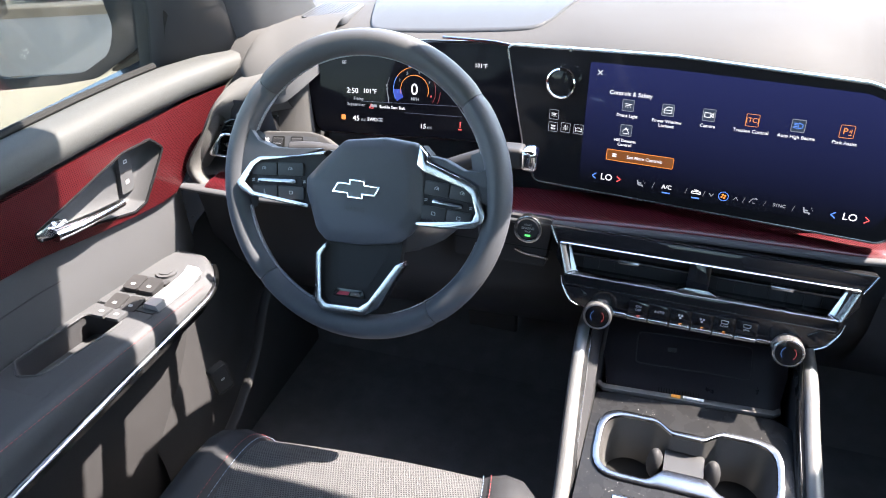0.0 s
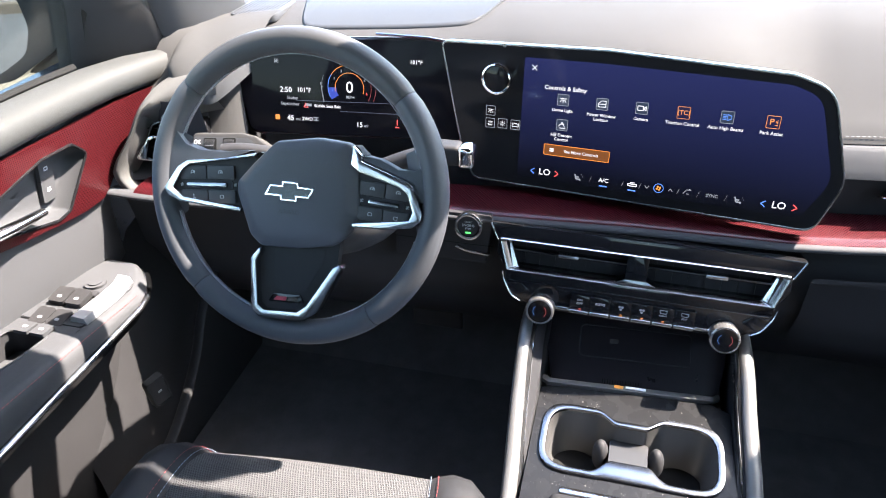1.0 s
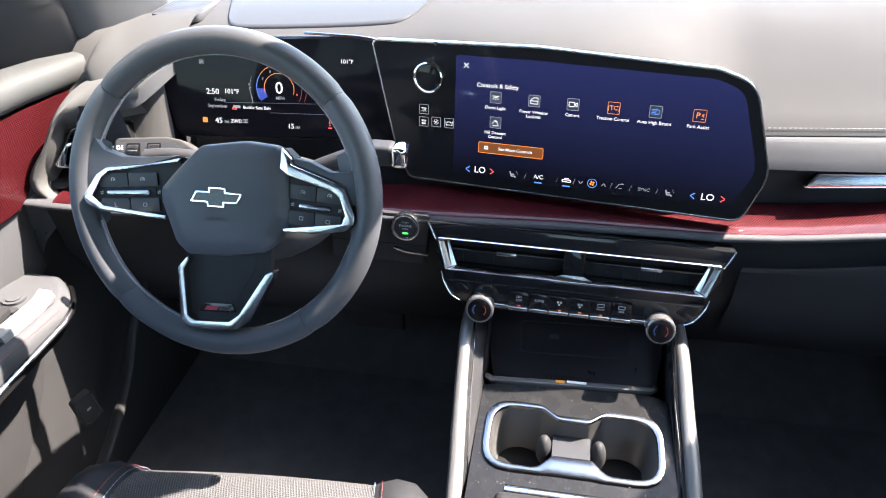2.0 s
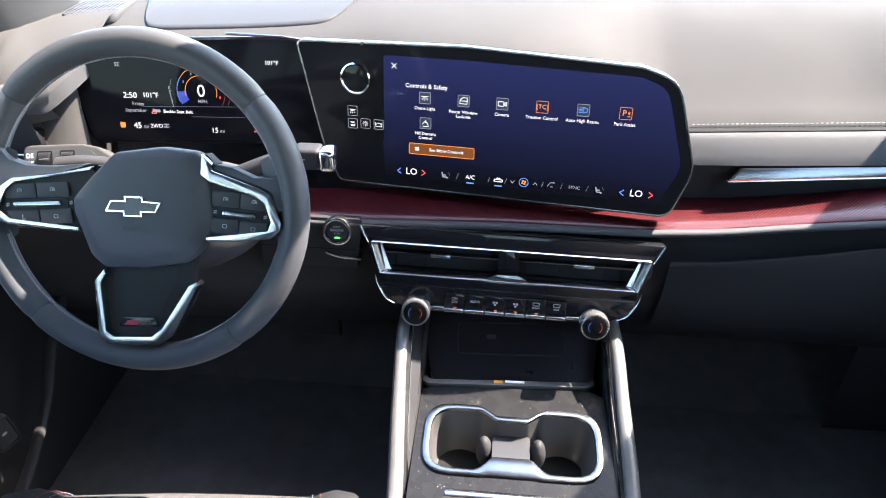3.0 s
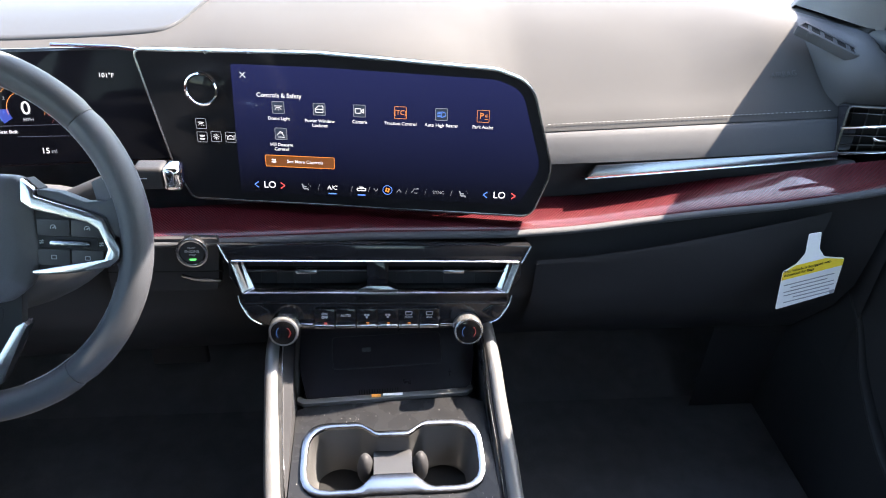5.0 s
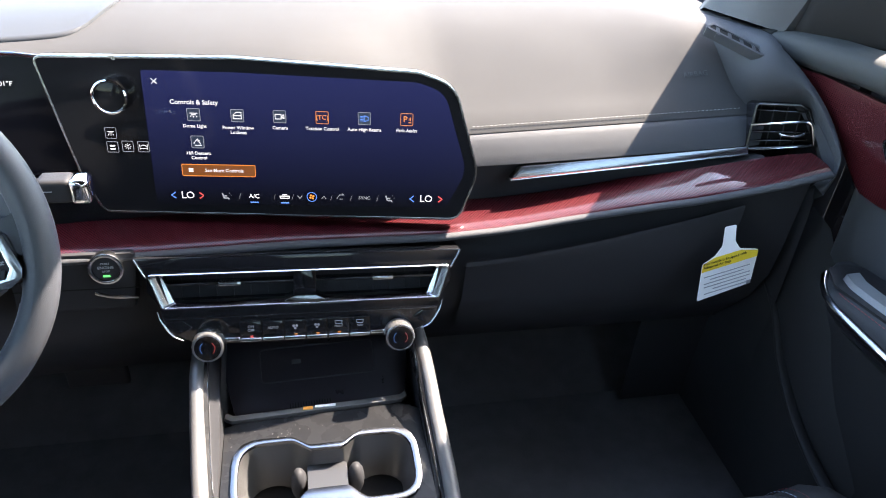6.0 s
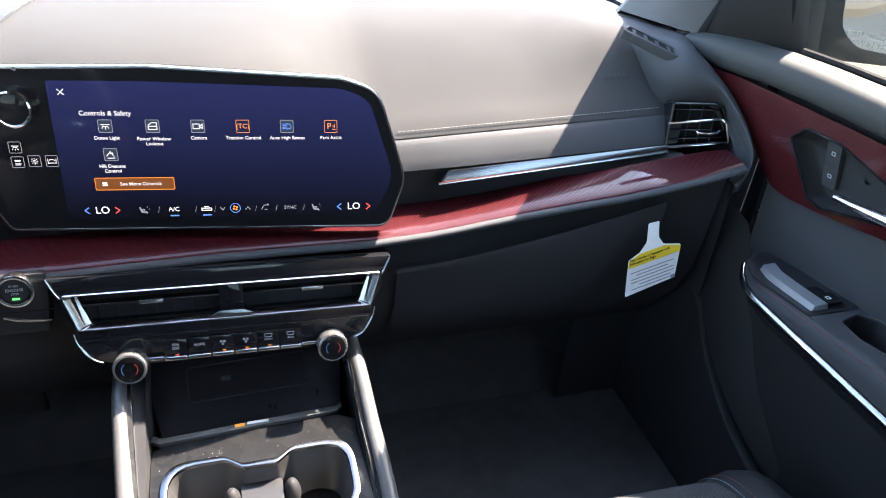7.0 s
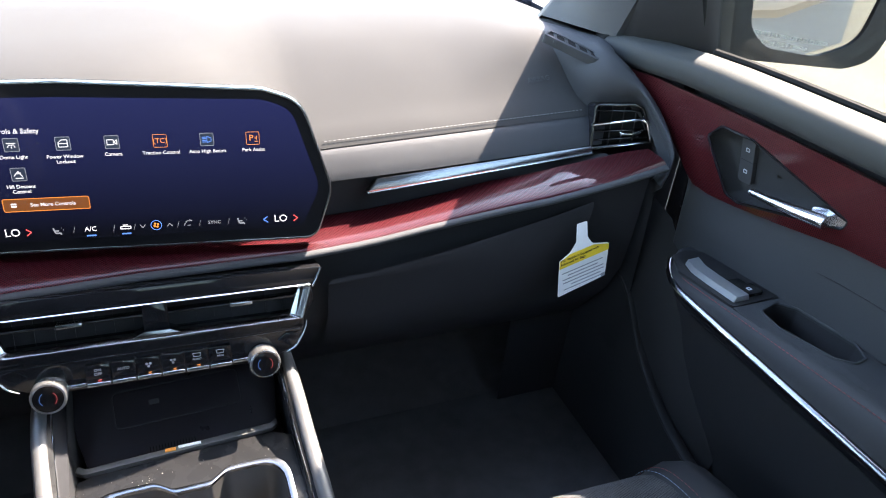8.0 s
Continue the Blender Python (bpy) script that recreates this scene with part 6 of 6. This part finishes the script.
    part("pocket_plate", plate([(0.512, 0.668 if sgn > 0 else 0.650), (0.512, 0.752), (-0.38, 0.752), (-0.38, 0.668 if sgn > 0 else 0.650)], [po], -0.003, 0.0012, P(lambda u, v, w: (v, u, zt(u) + w))), M_SOFT, d)
    part("pull_pocket", L([[(v, u, zt(u) + w) for u, v in po] for w in (0.0, -0.032)], caps=False), M_DARK, d, "dark pull pocket")
    part("pocket_rim", tube([ox((v, u, zt(u) + 0.0015)) for u, v in po], 0.0018, 6, closed=True), M_SOFT, d)
    # window: glass, frame
    win = thing("window_1" if sgn < 0 else "window_2", ox((0.79, 0.3, 0.8)), "tinted front side window, closed", "window", kind="structure")
    gl = L([[(0.795, y, 0.79), (0.760, y, 0.95), (0.70, y, 1.12), (0.63, y, 1.235)] for y in (-0.45, 0.0, 0.4, 0.60, 0.70, 0.788)], closed=False)
    bmesh.ops.solidify(gl, geom=gl.faces[:], thickness=0.004)
    pane = part("pane", gl, M_GLASS, win)
    pane.visible_shadow = False
    part("front_frame", tube([ox(p) for p in ((0.770, 0.784, 0.80), (0.750, 0.790, 0.88), (0.726, 0.782, 0.97), (0.685, 0.75, 1.10))], 0.008, 8), M_RUBBER, win)
    part("side_mirror_sail", L([[(0.766, 0.775, 0.80), (0.708, 0.86, 0.795), (0.700, 0.90, 0.79), (0.76, 0.93, 0.79), (0.815, 0.785, 0.80)], [(0.748, 0.782, 0.88), (0.70, 0.85, 0.88), (0.695, 0.89, 0.88), (0.745, 0.92, 0.88), (0.80, 0.79, 0.88)], [(0.712, 0.765, 1.04), (0.66, 0.80, 1.04), (0.655, 0.83, 1.04), (0.70, 0.85, 1.04), (0.755, 0.77, 1.04)]]), M_HARD, win, smooth=85)
    # pillar trim
    pl = thing("pillar_1" if sgn < 0 else "pillar_2", ox((0.70, 1.0, 0.78)), "dark grey windscreen pillar trim", "pillar trim", kind="structure")
    q = 0.026 if sgn > 0 else 0.0
    part("pillar_trim", L([[(0.628, 1.05, 0.77), (0.631, 1.01, 0.803), (0.665, 0.925, 0.803), (0.69, 0.89, 0.80), (0.76, 0.88, 0.79), (0.80, 1.0, 0.77), (0.76, 1.12, 0.77)], [(0.637 + q, 0.992, 0.87), (0.639 + q, 0.972, 0.879), (0.672 + 0.6 * q, 0.90, 0.879), (0.70, 0.862, 0.875), (0.755, 0.85, 0.87), (0.785, 0.92, 0.87), (0.72, 1.0, 0.87)], [(0.628 + q, 0.905, 0.99), (0.632 + q, 0.888, 1.003), (0.65 + 0.6 * q, 0.835, 1.003), (0.68, 0.795, 1.0), (0.72, 0.785, 1.0), (0.75, 0.82, 1.0), (0.71, 0.87, 0.99)], [(0.612, 0.72, 1.23), (0.621, 0.705, 1.24), (0.628, 0.65, 1.24), (0.64, 0.60, 1.24), (0.67, 0.595, 1.24), (0.70, 0.62, 1.24), (0.66, 0.68, 1.23)]]), mat("pillar_grey", (0.026, 0.0265, 0.029), 0.6, bump=0.3, bscale=900), pl, smooth=50)
    # outside mirror
    mi = thing("side_mirror", ox((0.93, 0.86, 0.72)), "black side mirror with a curved glass, outside the window", "side mirror", "side mirrors")
    if sgn > 0:
        mo = [(0.800, 0.802), (0.85, 0.784), (0.903, 0.777), (1.089, 0.768), (1.136, 0.782), (1.150, 0.83), (1.140, 0.93), (1.10, 0.96), (0.87, 0.96), (0.83, 0.90)]
        mg = [(0.912, 0.822), (0.948, 0.795), (1.036, 0.785), (1.102, 0.809), (1.112, 0.875), (1.10, 0.93), (0.915, 0.93), (0.902, 0.875)]
    else:
        mo = [(-1.215, 0.70), (-1.19, 0.670), (-1.056, 0.681), (-0.99, 0.691), (-0.914, 0.734), (-0.858, 0.778), (-0.852, 0.80), (-0.877, 0.835), (-0.92, 0.87), (-1.18, 0.87), (-1.22, 0.82)]
        mg = [(-1.18, 0.689), (-1.01, 0.701), (-0.955, 0.732), (-0.937, 0.774), (-0.943, 0.826), (-0.96, 0.845), (-1.17, 0.845), (-1.20, 0.76)]
    mo, mg = rounded(mo, 0.05, 5), rounded(mg, 0.05, 5)
    mx = sum(u for u, v in mo) / len(mo)
    mz = sum(v for u, v in mo) / len(mo)
    facep = lambda f, d: [(mx + (u - mx) * f, 0.80 + d, mz + (v - mz) * f) for u, v in mo]
    part("housing", loft([facep(0.97, 0.0), facep(1.0, 0.006), facep(1.02, 0.03), facep(0.97, 0.07), facep(0.80, 0.11), facep(0.45, 0.13)]), M_BODYDARK, mi, smooth=60)
    part("bezel", plate(mo, [mg], -0.004, 0.004, lambda u, v, w: (u, 0.799 - w, v)), M_HARD, mi)
    glass = part("mirror_glass", plate(mg, [], -0.003, 0.0, lambda u, v, w: (u, 0.799 - w, v)), M_MIRROR, mi, "silvered mirror glass")
    part("arm", loft([[(sgn * 0.80, 0.82, mz - 0.05), (sgn * 0.80, 0.90, mz - 0.05), (sgn * 0.80, 0.90, mz - 0.09), (sgn * 0.80, 0.82, mz - 0.09)], [(mx, 0.83, mz - 0.03), (mx, 0.89, mz - 0.03), (mx, 0.89, mz - 0.07), (mx, 0.83, mz - 0.07)]]), M_BODYDARK, mi)
    if sgn > 0:
        wf_ = plane_frame((0.983, 0.7985, 0.8105), (1, 0, -0.11), (0.11, 0, 1))
        text("warning_words", "OBJECTS IN MIRROR ARE CLOSER", 0.0092, wf_ @ Matrix.Translation((0.0, 0.0, 0.0006)), M_WARN, glass)
        text("warning_words", "THAN THEY APPEAR", 0.0092, wf_ @ Matrix.Translation((-0.004, -0.012, 0.0006)), M_WARN, glass)
    f = 1.09 if sgn > 0 else 1.05
    mi.location = eye + f * (Vector(mi.location) - eye)
    mi.scale = (f, f, f)
    mi.rotation_euler = (radians(-2.0 if sgn > 0 else -3.0), 0, radians(-13 * sgn))
    # kick panel ahead of the door, with the sill trim line
    kp = thing("kick_panel", ox((0.70, 0.7, 0.1)), "black moulded kick panel beside the footwell", "kick panel")
    part("panel", L([[(0.735, y, z), (0.712, y - 0.01, z - 0.05), (0.700, y - 0.02, z - 0.14), (0.690, y - 0.03, 0.20), (0.69, y - 0.03, 0.03)] for y, z in ((0.50, 0.34), (0.58, 0.42), (0.64, 0.50), (0.72, 0.58), (0.80, 0.60), (0.95, 0.60))], closed=False), M_HARD, kp, smooth=60)
    part("sill_moulding", tube(smooth_line([ox(p) for p in ((0.680 + 0.03 * sgn, 0.86, 0.53), (0.674 + 0.03 * sgn, 0.78, 0.48), (0.672 + 0.03 * sgn, 0.72, 0.44), (0.668 + 0.03 * sgn, 0.67, 0.385), (0.664 + 0.03 * sgn, 0.60, 0.335), (0.662 + 0.03 * sgn, 0.54, 0.31), (0.657 + 0.03 * sgn, 0.46, 0.30), (0.657 + 0.03 * sgn, 0.30, 0.295))], 6), 0.010, 10, flat=0.6), M_HARD, kp, smooth=60)
    return d


door(1)
door(-1)
tb = thing("tailgate_button", (-0.66, 0.575, 0.30), "small black tailgate release button", "button")
tf_ = plane_frame((-0.672, 0.578, 0.305), (0.35, 1, 0.1), (0, 0, 1))
part("bezel", ring_prism(rrect(0, 0, 0.032, 0.052, 0.006), rrect(0, 0, 0.026, 0.046, 0.005), -0.01, 0.004, tf_, 0.001), M_HARD, tb)
part("key", prism(rrect(0, 0, 0.0255, 0.0455, 0.005), -0.01, 0.003, tf_, 0.001), M_DARK, tb)
part("symbol", prism(rrect(0, 0.001, 0.007, 0.004, 0.001, 2), 0.003, 0.0034, tf_), M_GREYPRINT, tb)

# ---- air bag notice hanging under the dash ----
tag = thing("air_bag_notice", (0.613, 0.758, 0.56), "white paper tag with yellow header hanging under the dash", "paper tag")
TF = plane_frame((0.618, 0.756, 0.500), (1, 0.06, 0.13), (-0.08, 0.12, 1))
to = rounded([(-0.047, -0.048), (0.040, -0.036), (0.046, 0.021), (0.018, 0.026), (0.009, 0.040), (0.008, 0.066), (-0.010, 0.066), (-0.011, 0.036), (-0.022, 0.022), (-0.043, 0.014)], [0.003, 0.003, 0.004, 0.01, 0.008, 0.002, 0.002, 0.008, 0.01, 0.004], 4)
part("paper", plate(to, [], 0, 0.0006, lambda u, v, w: TF @ Vector((u, v, w + 2.0 * u * u))), M_TAG, tag)
hdr = part("yellow_header", plate([(-0.0432, 0.000), (0.0447, 0.0095), (0.0455, 0.0195), (0.02, 0.0235), (-0.022, 0.0195), (-0.0425, 0.0125)], [], 0.0006, 0.0010, lambda u, v, w: TF @ Vector((u, v, w + 2.0 * u * u))), M_YELLOW, tag)
TW = TF @ Matrix.Translation((0, 0, 0.0052)) @ pose(0, 0, 0, 0, 0, 5.5)
text("header_words", "This Vehicle is Equipped with\nAdvanced Air Bags", 0.0058, TW @ Matrix.Translation((-0.040, 0.0135, -0.0005)), M_RUBBER, hdr, align="LEFT")
for k in range(6):
    part("text_line", box((-0.002 + (0.004 if k == 4 else 0), -0.006 - 0.0058 * k, -0.0012), (0.074 - (0.02 if k in (1, 4) else 0), 0.0013, 0.0006), 0, TW), M_GREYPRINT, tag)
part("stamp", box((0.033, -0.036, -0.0008), (0.007, 0.006, 0.0006), 0, TW), M_GREYPRINT, tag)

# ---- seats ----
def seat(cx, label, lift, turn):
    s = thing("front_seat", (cx, 0.2, 0.1), label, "car seat", "front seats")
    prof = [(-0.245, 0.16), (-0.25, 0.26), (-0.243, 0.315), (-0.225, 0.345), (-0.20, 0.352), (-0.178, 0.343), (-0.165, 0.335)]
    ys = [(-0.1, 0.0, 1.0), (0.1, 0.0, 1.0), (0.25, 0.003, 1.0), (0.35, 0.004, 1.0), (0.42, 0.0, 0.99), (0.46, -0.006, 0.975), (0.485, -0.016, 0.955), (0.503, -0.034, 0.93), (0.512, -0.06, 0.905), (0.515, -0.10, 0.89)]
    for sg in (-1, 1):
        part("bolster", loft([[(cx + sg * -1 * x * f, y, max(0.1, z + dz)) for x, z in prof] for y, dz, f in ys], closed=False), M_SEAT, s, "black vinyl side bolster", smooth=70)
        ln = [(cx + sg * 0.172 * f, y + 0.001, 0.3415 + dz) for y, dz, f in ys[2:]]
        ln = smooth_line(ln, 4)
        stitches([p + Vector((sg * 0.006, 0, 0.003)) for p in ln], M_THREAD_R, s, 0.0045, 0.0022, 0.0006, label="red stitching")
        stitches([p + Vector((sg * -0.004, 0, -0.0005)) for p in ln], M_THREAD_B, s, 0.0045, 0.0022, 0.0006, label="blue-grey stitching")
    rows = []
    for y, dz, f in ys:
        rows.append([(cx + x * f, y, 0.3355 + dz + 0.007 * math.cos(math.pi * x / 0.34)) for x in [-0.166 + 0.332 * i / 14 for i in range(15)]])
    part("centre_insert", loft(rows, closed=False), M_FABRIC, s, "grey woven fabric seat insert", smooth=80)
    part("front_skirt", box((cx, 0.47, 0.20), (0.43, 0.05, 0.12), 0.02, None, 3), M_SEAT, s)
    part("base", box((cx, 0.15, 0.14), (0.40, 0.50, 0.20), 0.03), M_DARK, s)
    part("backrest", loft([[(cx + 0.24 * w * math.cos(a), -0.17 + off + 0.06 * math.sin(a), z) for a in (2 * math.pi * j / 20 for j in range(20))] for z, off, w in ((0.28, 0.02, 0.9), (0.4, 0.0, 1.0), (0.6, -0.05, 1.0), (0.78, -0.10, 0.9), (0.86, -0.12, 0.7), (0.89, -0.125, 0.5))]), M_SEAT, s, smooth=60)
    s.location.z += lift
    s.rotation_euler.z = turn
    s.location.x += 0.28 * turn
    return s


seat(-0.372, "driver seat with grey woven insert and red stitched black bolsters", 0.006, 0.085)
seat(0.445, "passenger seat with grey woven insert and red stitched black bolsters", 0.010, 0.0)

# ---- floor, pedals, cabin shell ----
tagged(part("floor", box((0.0, 0.2, 0.02), (1.78, 2.4, 0.05), 0.0), M_CARPET), "black carpeted car floor", "floor", kind="structure")
tagged(part("firewall", loft([[(x, 0.95, 0.04), (x, 1.10, 0.12), (x, 1.20, 0.3), (x, 1.33, 0.72)] for x in (-0.8, 0, 0.8)], closed=False), M_CARPET), "black carpeted front bulkhead", "bulkhead", kind="structure")
bp = thing("brake_pedal", (-0.33, 0.93, 0.2), "dark rubber brake pedal", "pedal")
part("pad", box((0, 0, 0), (0.095, 0.012, 0.06), 0.006, facing((-0.325, 0.93, 0.235), 0, 0) @ pose(0, 0, 0, 90, 0, 0) @ pose(0, 0, 0, 0, 0, 0), 3), M_HARD, bp)
part("arm", tube([(-0.325, 0.94, 0.24), (-0.33, 0.99, 0.34), (-0.33, 1.0, 0.45)], 0.008, 8), M_DARK, bp)
tagged(part("ceiling", box((0, -0.345, 1.28), (1.34, 2.03, 0.05), 0.01), M_HEAD), "black fabric headliner", "ceiling", kind="structure")
tagged(part("windscreen_header", loft([[(x, 0.62, 1.262), (x, 0.62, 1.235), (x, 0.70, 1.222), (x, y, 1.218), (x, y + 0.004, 1.228), (x, 0.70, 1.262)] for x, y in ((-0.64, 0.735), (-0.5, 0.748), (-0.3, 0.758), (0.0, 0.763), (0.3, 0.758), (0.5, 0.748), (0.64, 0.735))]), M_HEAD), "grey fabric header over the windscreen", "header", kind="structure")
for s in (-1, 1):
    tagged(part("roof_rail", loft([[(s * (0.60 + a), y, 1.24 + b) for a, b in ((0, 0), (0.06, -0.02), (0.08, 0.03), (0.02, 0.06))] for y in (-1.36, 0.0, 0.67)]), M_HEAD), "grey roof side rail", "roof rail", kind="structure")
    tagged(part("side_wall", box((s * 0.80, -0.95, 0.30), (0.03, 0.82, 0.9), 0.0), M_HARD), "dark rear side wall of the cabin", "wall", kind="structure")
    # unseen panels, added to stop sun leaking between dash and door
    tagged(part("front_wing", box((s * 0.815, 1.15, 0.22) if s > 0 else (s * 0.815, 1.17, 0.20), (0.03, 0.62, 1.05) if s > 0 else (0.03, 0.58, 1.03), 0.0), M_DARK), "dark wing panel added to block stray light", "wall", kind="structure")
    tagged(part("door_shell", box((s * 0.90, 0.15, 0.36 - (0.055 if s < 0 else 0)), (0.02, 1.5, 0.82), 0.0), M_BODYDARK), "outer door skin", "wall", kind="structure")
    tagged(part("centre_pillar", loft([[(s * (0.80 + a), -0.42 + b, 0.75) for a, b in ((-0.03, 0.05), (0.02, 0.05), (0.02, -0.12), (-0.03, -0.12))], [(s * (0.63 + a), -0.42 + b, 1.26) for a, b in ((-0.03, 0.05), (0.02, 0.05), (0.02, -0.12), (-0.03, -0.12))]]), M_HARD), "dark centre door pillar", "pillar", kind="structure")
# unseen rear glass, added to cut display reflections; tint sets cabin fill light
for s in (-1, 1):
    tagged(part("rear_side_glass", loft([[(s * 0.80, y, 0.75), (s * 0.78, y, 0.76), (s * 0.63, y, 1.24), (s * 0.65, y, 1.25)] for y in (-1.36, -0.55)]), M_PRIVACY), "unseen dark tinted rear side glass", "window", kind="structure")
tagged(part("rear_glass", loft([[(x, -1.37, 0.75), (x, -1.35, 0.75), (x * 0.84, -1.33, 1.26), (x * 0.84, -1.35, 1.26)] for x in (-0.78, 0.78)]), M_PRIVACY), "unseen dark tinted rear window", "window", kind="structure")
tagged(part("rear_wall", box((0, -1.37, 0.35), (1.6, 0.03, 0.8), 0.0), M_HARD), "dark rear wall of the cabin", "wall", kind="structure")
rm = thing("rear_view_mirror", (0.008, 0.778, 1.158), "black rear-view mirror under the roof edge", "mirror")
part("housing", box((0.008, 0.778, 1.158), (0.215, 0.04, 0.078), 0.013, None, 3), M_HARD, rm)
part("glass", box((0.008, 0.7565, 1.158), (0.185, 0.003, 0.052), 0.001), M_MIRROR, rm)
part("stem", tube([(0.008, 0.785, 1.165), (0.008, 0.80, 1.19), (0.006, 0.805, 1.21)], 0.012, 8), M_HARD, rm)
wsn = tagged(new("windscreen"), "clear windscreen", "window", kind="structure")
wg = loft([[(x, 1.36 - 0.06 * (x / 0.7) ** 2, 0.77), (x * 0.93, 1.12 - 0.05 * (x / 0.7) ** 2, 1.01), (x * 0.82, 0.69, 1.28)] for x in (-0.75, -0.5, -0.25, 0, 0.25, 0.5, 0.75)], closed=False)
bmesh.ops.solidify(wg, geom=wg.faces[:], thickness=0.005)
pane = part("pane", wg, glass_mat("windscreen_glass", (0.9, 0.92, 0.9)), wsn)
pane.visible_shadow = False

# ---- outside ----
gb = bmesh.new()
bmesh.ops.create_grid(gb, x_segments=24, y_segments=24, size=400)
bmesh.ops.translate(gb, vec=(0, 0, -0.55), verts=gb.verts)
tagged(part("ground", gb, M_GROUND), "pale sandy concrete car park", "ground", kind="structure")
# unseen wall ahead of the bulkhead, added against light leaks
tagged(part("door_shell_filler", box((0, 1.36, 0.35), (1.6, 0.03, 0.8), 0.0), M_BODYDARK), "dark front wall added to block light under the windscreen", "wall", kind="structure")


def parked_vehicle(loc, turn, paint, label, pickup=False):
    """A parked vehicle of the ordinary build: body, glasshouse, wheels, lamps."""
    v = thing("parked_pickup" if pickup else "parked_car", (0, 0, -0.55), label, "pickup" if pickup else "car")
    L_ = 5.4 if pickup else 4.7
    h = 0.95 if pickup else 0.82

    def sec(x, w, z0, z1):
        return [(x, -w, z0 - 0.55), (x, -w * 1.02, (z0 + z1) / 2 - 0.55), (x, -w * 0.97, z1 - 0.08 - 0.55), (x, -w * 0.85, z1 - 0.55), (x, w * 0.85, z1 - 0.55), (x, w * 0.97, z1 - 0.08 - 0.55), (x, w * 1.02, (z0 + z1) / 2 - 0.55), (x, w, z0 - 0.55)]
    part("body", loft([sec(x, w, z0, z1) for x, w, z0, z1 in ((-L_ / 2, 0.78, 0.42, h - 0.05), (-L_ / 2 + 0.15, 0.90, 0.30, h + 0.02), (-1.0, 0.93, 0.25, h + 0.05), (0.6, 0.93, 0.25, h + 0.05), (L_ / 2 - 0.9, 0.92, 0.25, h), (L_ / 2 - 0.2, 0.86, 0.30, h - 0.10), (L_ / 2, 0.72, 0.42, h - 0.22))]), paint, v, smooth=45)
    x0, x1 = (-0.55, 1.1) if pickup else (-1.95, 1.0)
    top = 1.78 if pickup else 1.62
    part("roof", loft([[(x, -w, top - d - 0.55), (x, -w * 0.8, top - 0.55), (x, w * 0.8, top - 0.55), (x, w, top - d - 0.55)] for x, w, d in ((x0 + 0.25, 0.60, 0.08), (x0 + 0.6, 0.64, 0.07), (x1 - 0.8, 0.64, 0.07), (x1 - 0.5, 0.60, 0.08))]), paint, v)
    part("glasshouse", loft([[(x, -w, h - 0.55), (x * 0.97 + dx, -w * 0.72, top - 0.05 - 0.55), (x * 0.97 + dx, w * 0.72, top - 0.05 - 0.55), (x, w, h - 0.55)] for x, w, dx in ((x0, 0.84, 0.25), (x0 + 0.5, 0.86, 0.0), (x1 - 0.4, 0.86, -0.2), (x1, 0.84, -0.5))]), M_GLASSBLK, v)
    for sx_ in (-1.45, 1.45):
        for sy_ in (-0.80, 0.80):
            w = part("tyre", loft([[(sx_ + r * math.cos(a), sy_ + dy, 0.36 - 0.55 + r * math.sin(a)) for a in (2 * math.pi * i / 28 for i in range(28))] for dy, r in ((-0.12, 0.30), (-0.10, 0.355), (0.10, 0.355), (0.12, 0.30))]), M_TYRE, v)
            part("rim", loft([[(sx_ + r * math.cos(a), sy_ + math.copysign(0.125, sy_) * k, 0.36 - 0.55 + r * math.sin(a)) for a in (2 * math.pi * i / 20 for i in range(20))] for k, r in ((0.6, 0.24), (1.0, 0.23), (0.95, 0.08))]), M_CHROME, v)
    for sy_ in (-0.66, 0.66):
        part("headlamp", box((L_ / 2 - 0.06, sy_, h - 0.28 - 0.55), (0.10, 0.34, 0.14), 0.03), M_BRIGHT, v)
        part("tail_lamp", box((-L_ / 2 + 0.05, sy_ * 1.1, h - 0.18 - 0.55), (0.08, 0.22, 0.22), 0.03), mat("lamp_red", (0.3, 0.01, 0.01), 0.2), v)
    v.matrix_world = Matrix.Translation((loc[0], loc[1], -0.55)) @ pose(0, 0, 0, 0, 0, turn)
    return v


# the drive behind the car and its kerb, seen in the side mirrors
lane = [(-14, -5.4), (2.6, -4.6), (5.4, -8.0), (7.8, -13.0), (24.0, -46.0)]
kerb = [(-14, -9.0), (0.5, -8.4), (3.4, -8.9), (5.2, -9.9), (8.2, -14.5), (23.0, -46.0)]
tagged(part("road", prism(lane + kerb[::-1], -0.60, -0.542), M_ASPHALT), "blue-grey asphalt drive across the car park", "road", kind="structure")
tagged(part("kerb", loft([[(x, y, -0.60), (x, y, -0.42), (x - 0.02, y - 0.02, -0.40), (x - 0.30, y - 0.42, -0.40), (x - 0.30, y - 0.42, -0.60)] for x, y in kerb]), M_KERB), "low weathered kerb along the asphalt drive", "kerb", kind="structure")
parked_vehicle((7.0, -16.2), -57, M_BODY, "white pickup parked behind the kerb", True)
parked_vehicle((10.4, -21.6), -57, M_BODY, "white car parked in a row behind the kerb")
parked_vehicle((-5.1, -12.2), 88, M_BODY, "white car parked behind the kerb, facing the drive")
parked_vehicle((-7.6, -12.4), 91, M_BODY, "white pickup parked behind the kerb, facing the drive", True)
parked_vehicle((-6.4, 5.6), 80, M_BODYDARK, "dark car parked alongside on pale concrete")
parked_vehicle((-5.6, -4.8), 88, M_BODYDARK, "dark car parked behind on pale concrete")
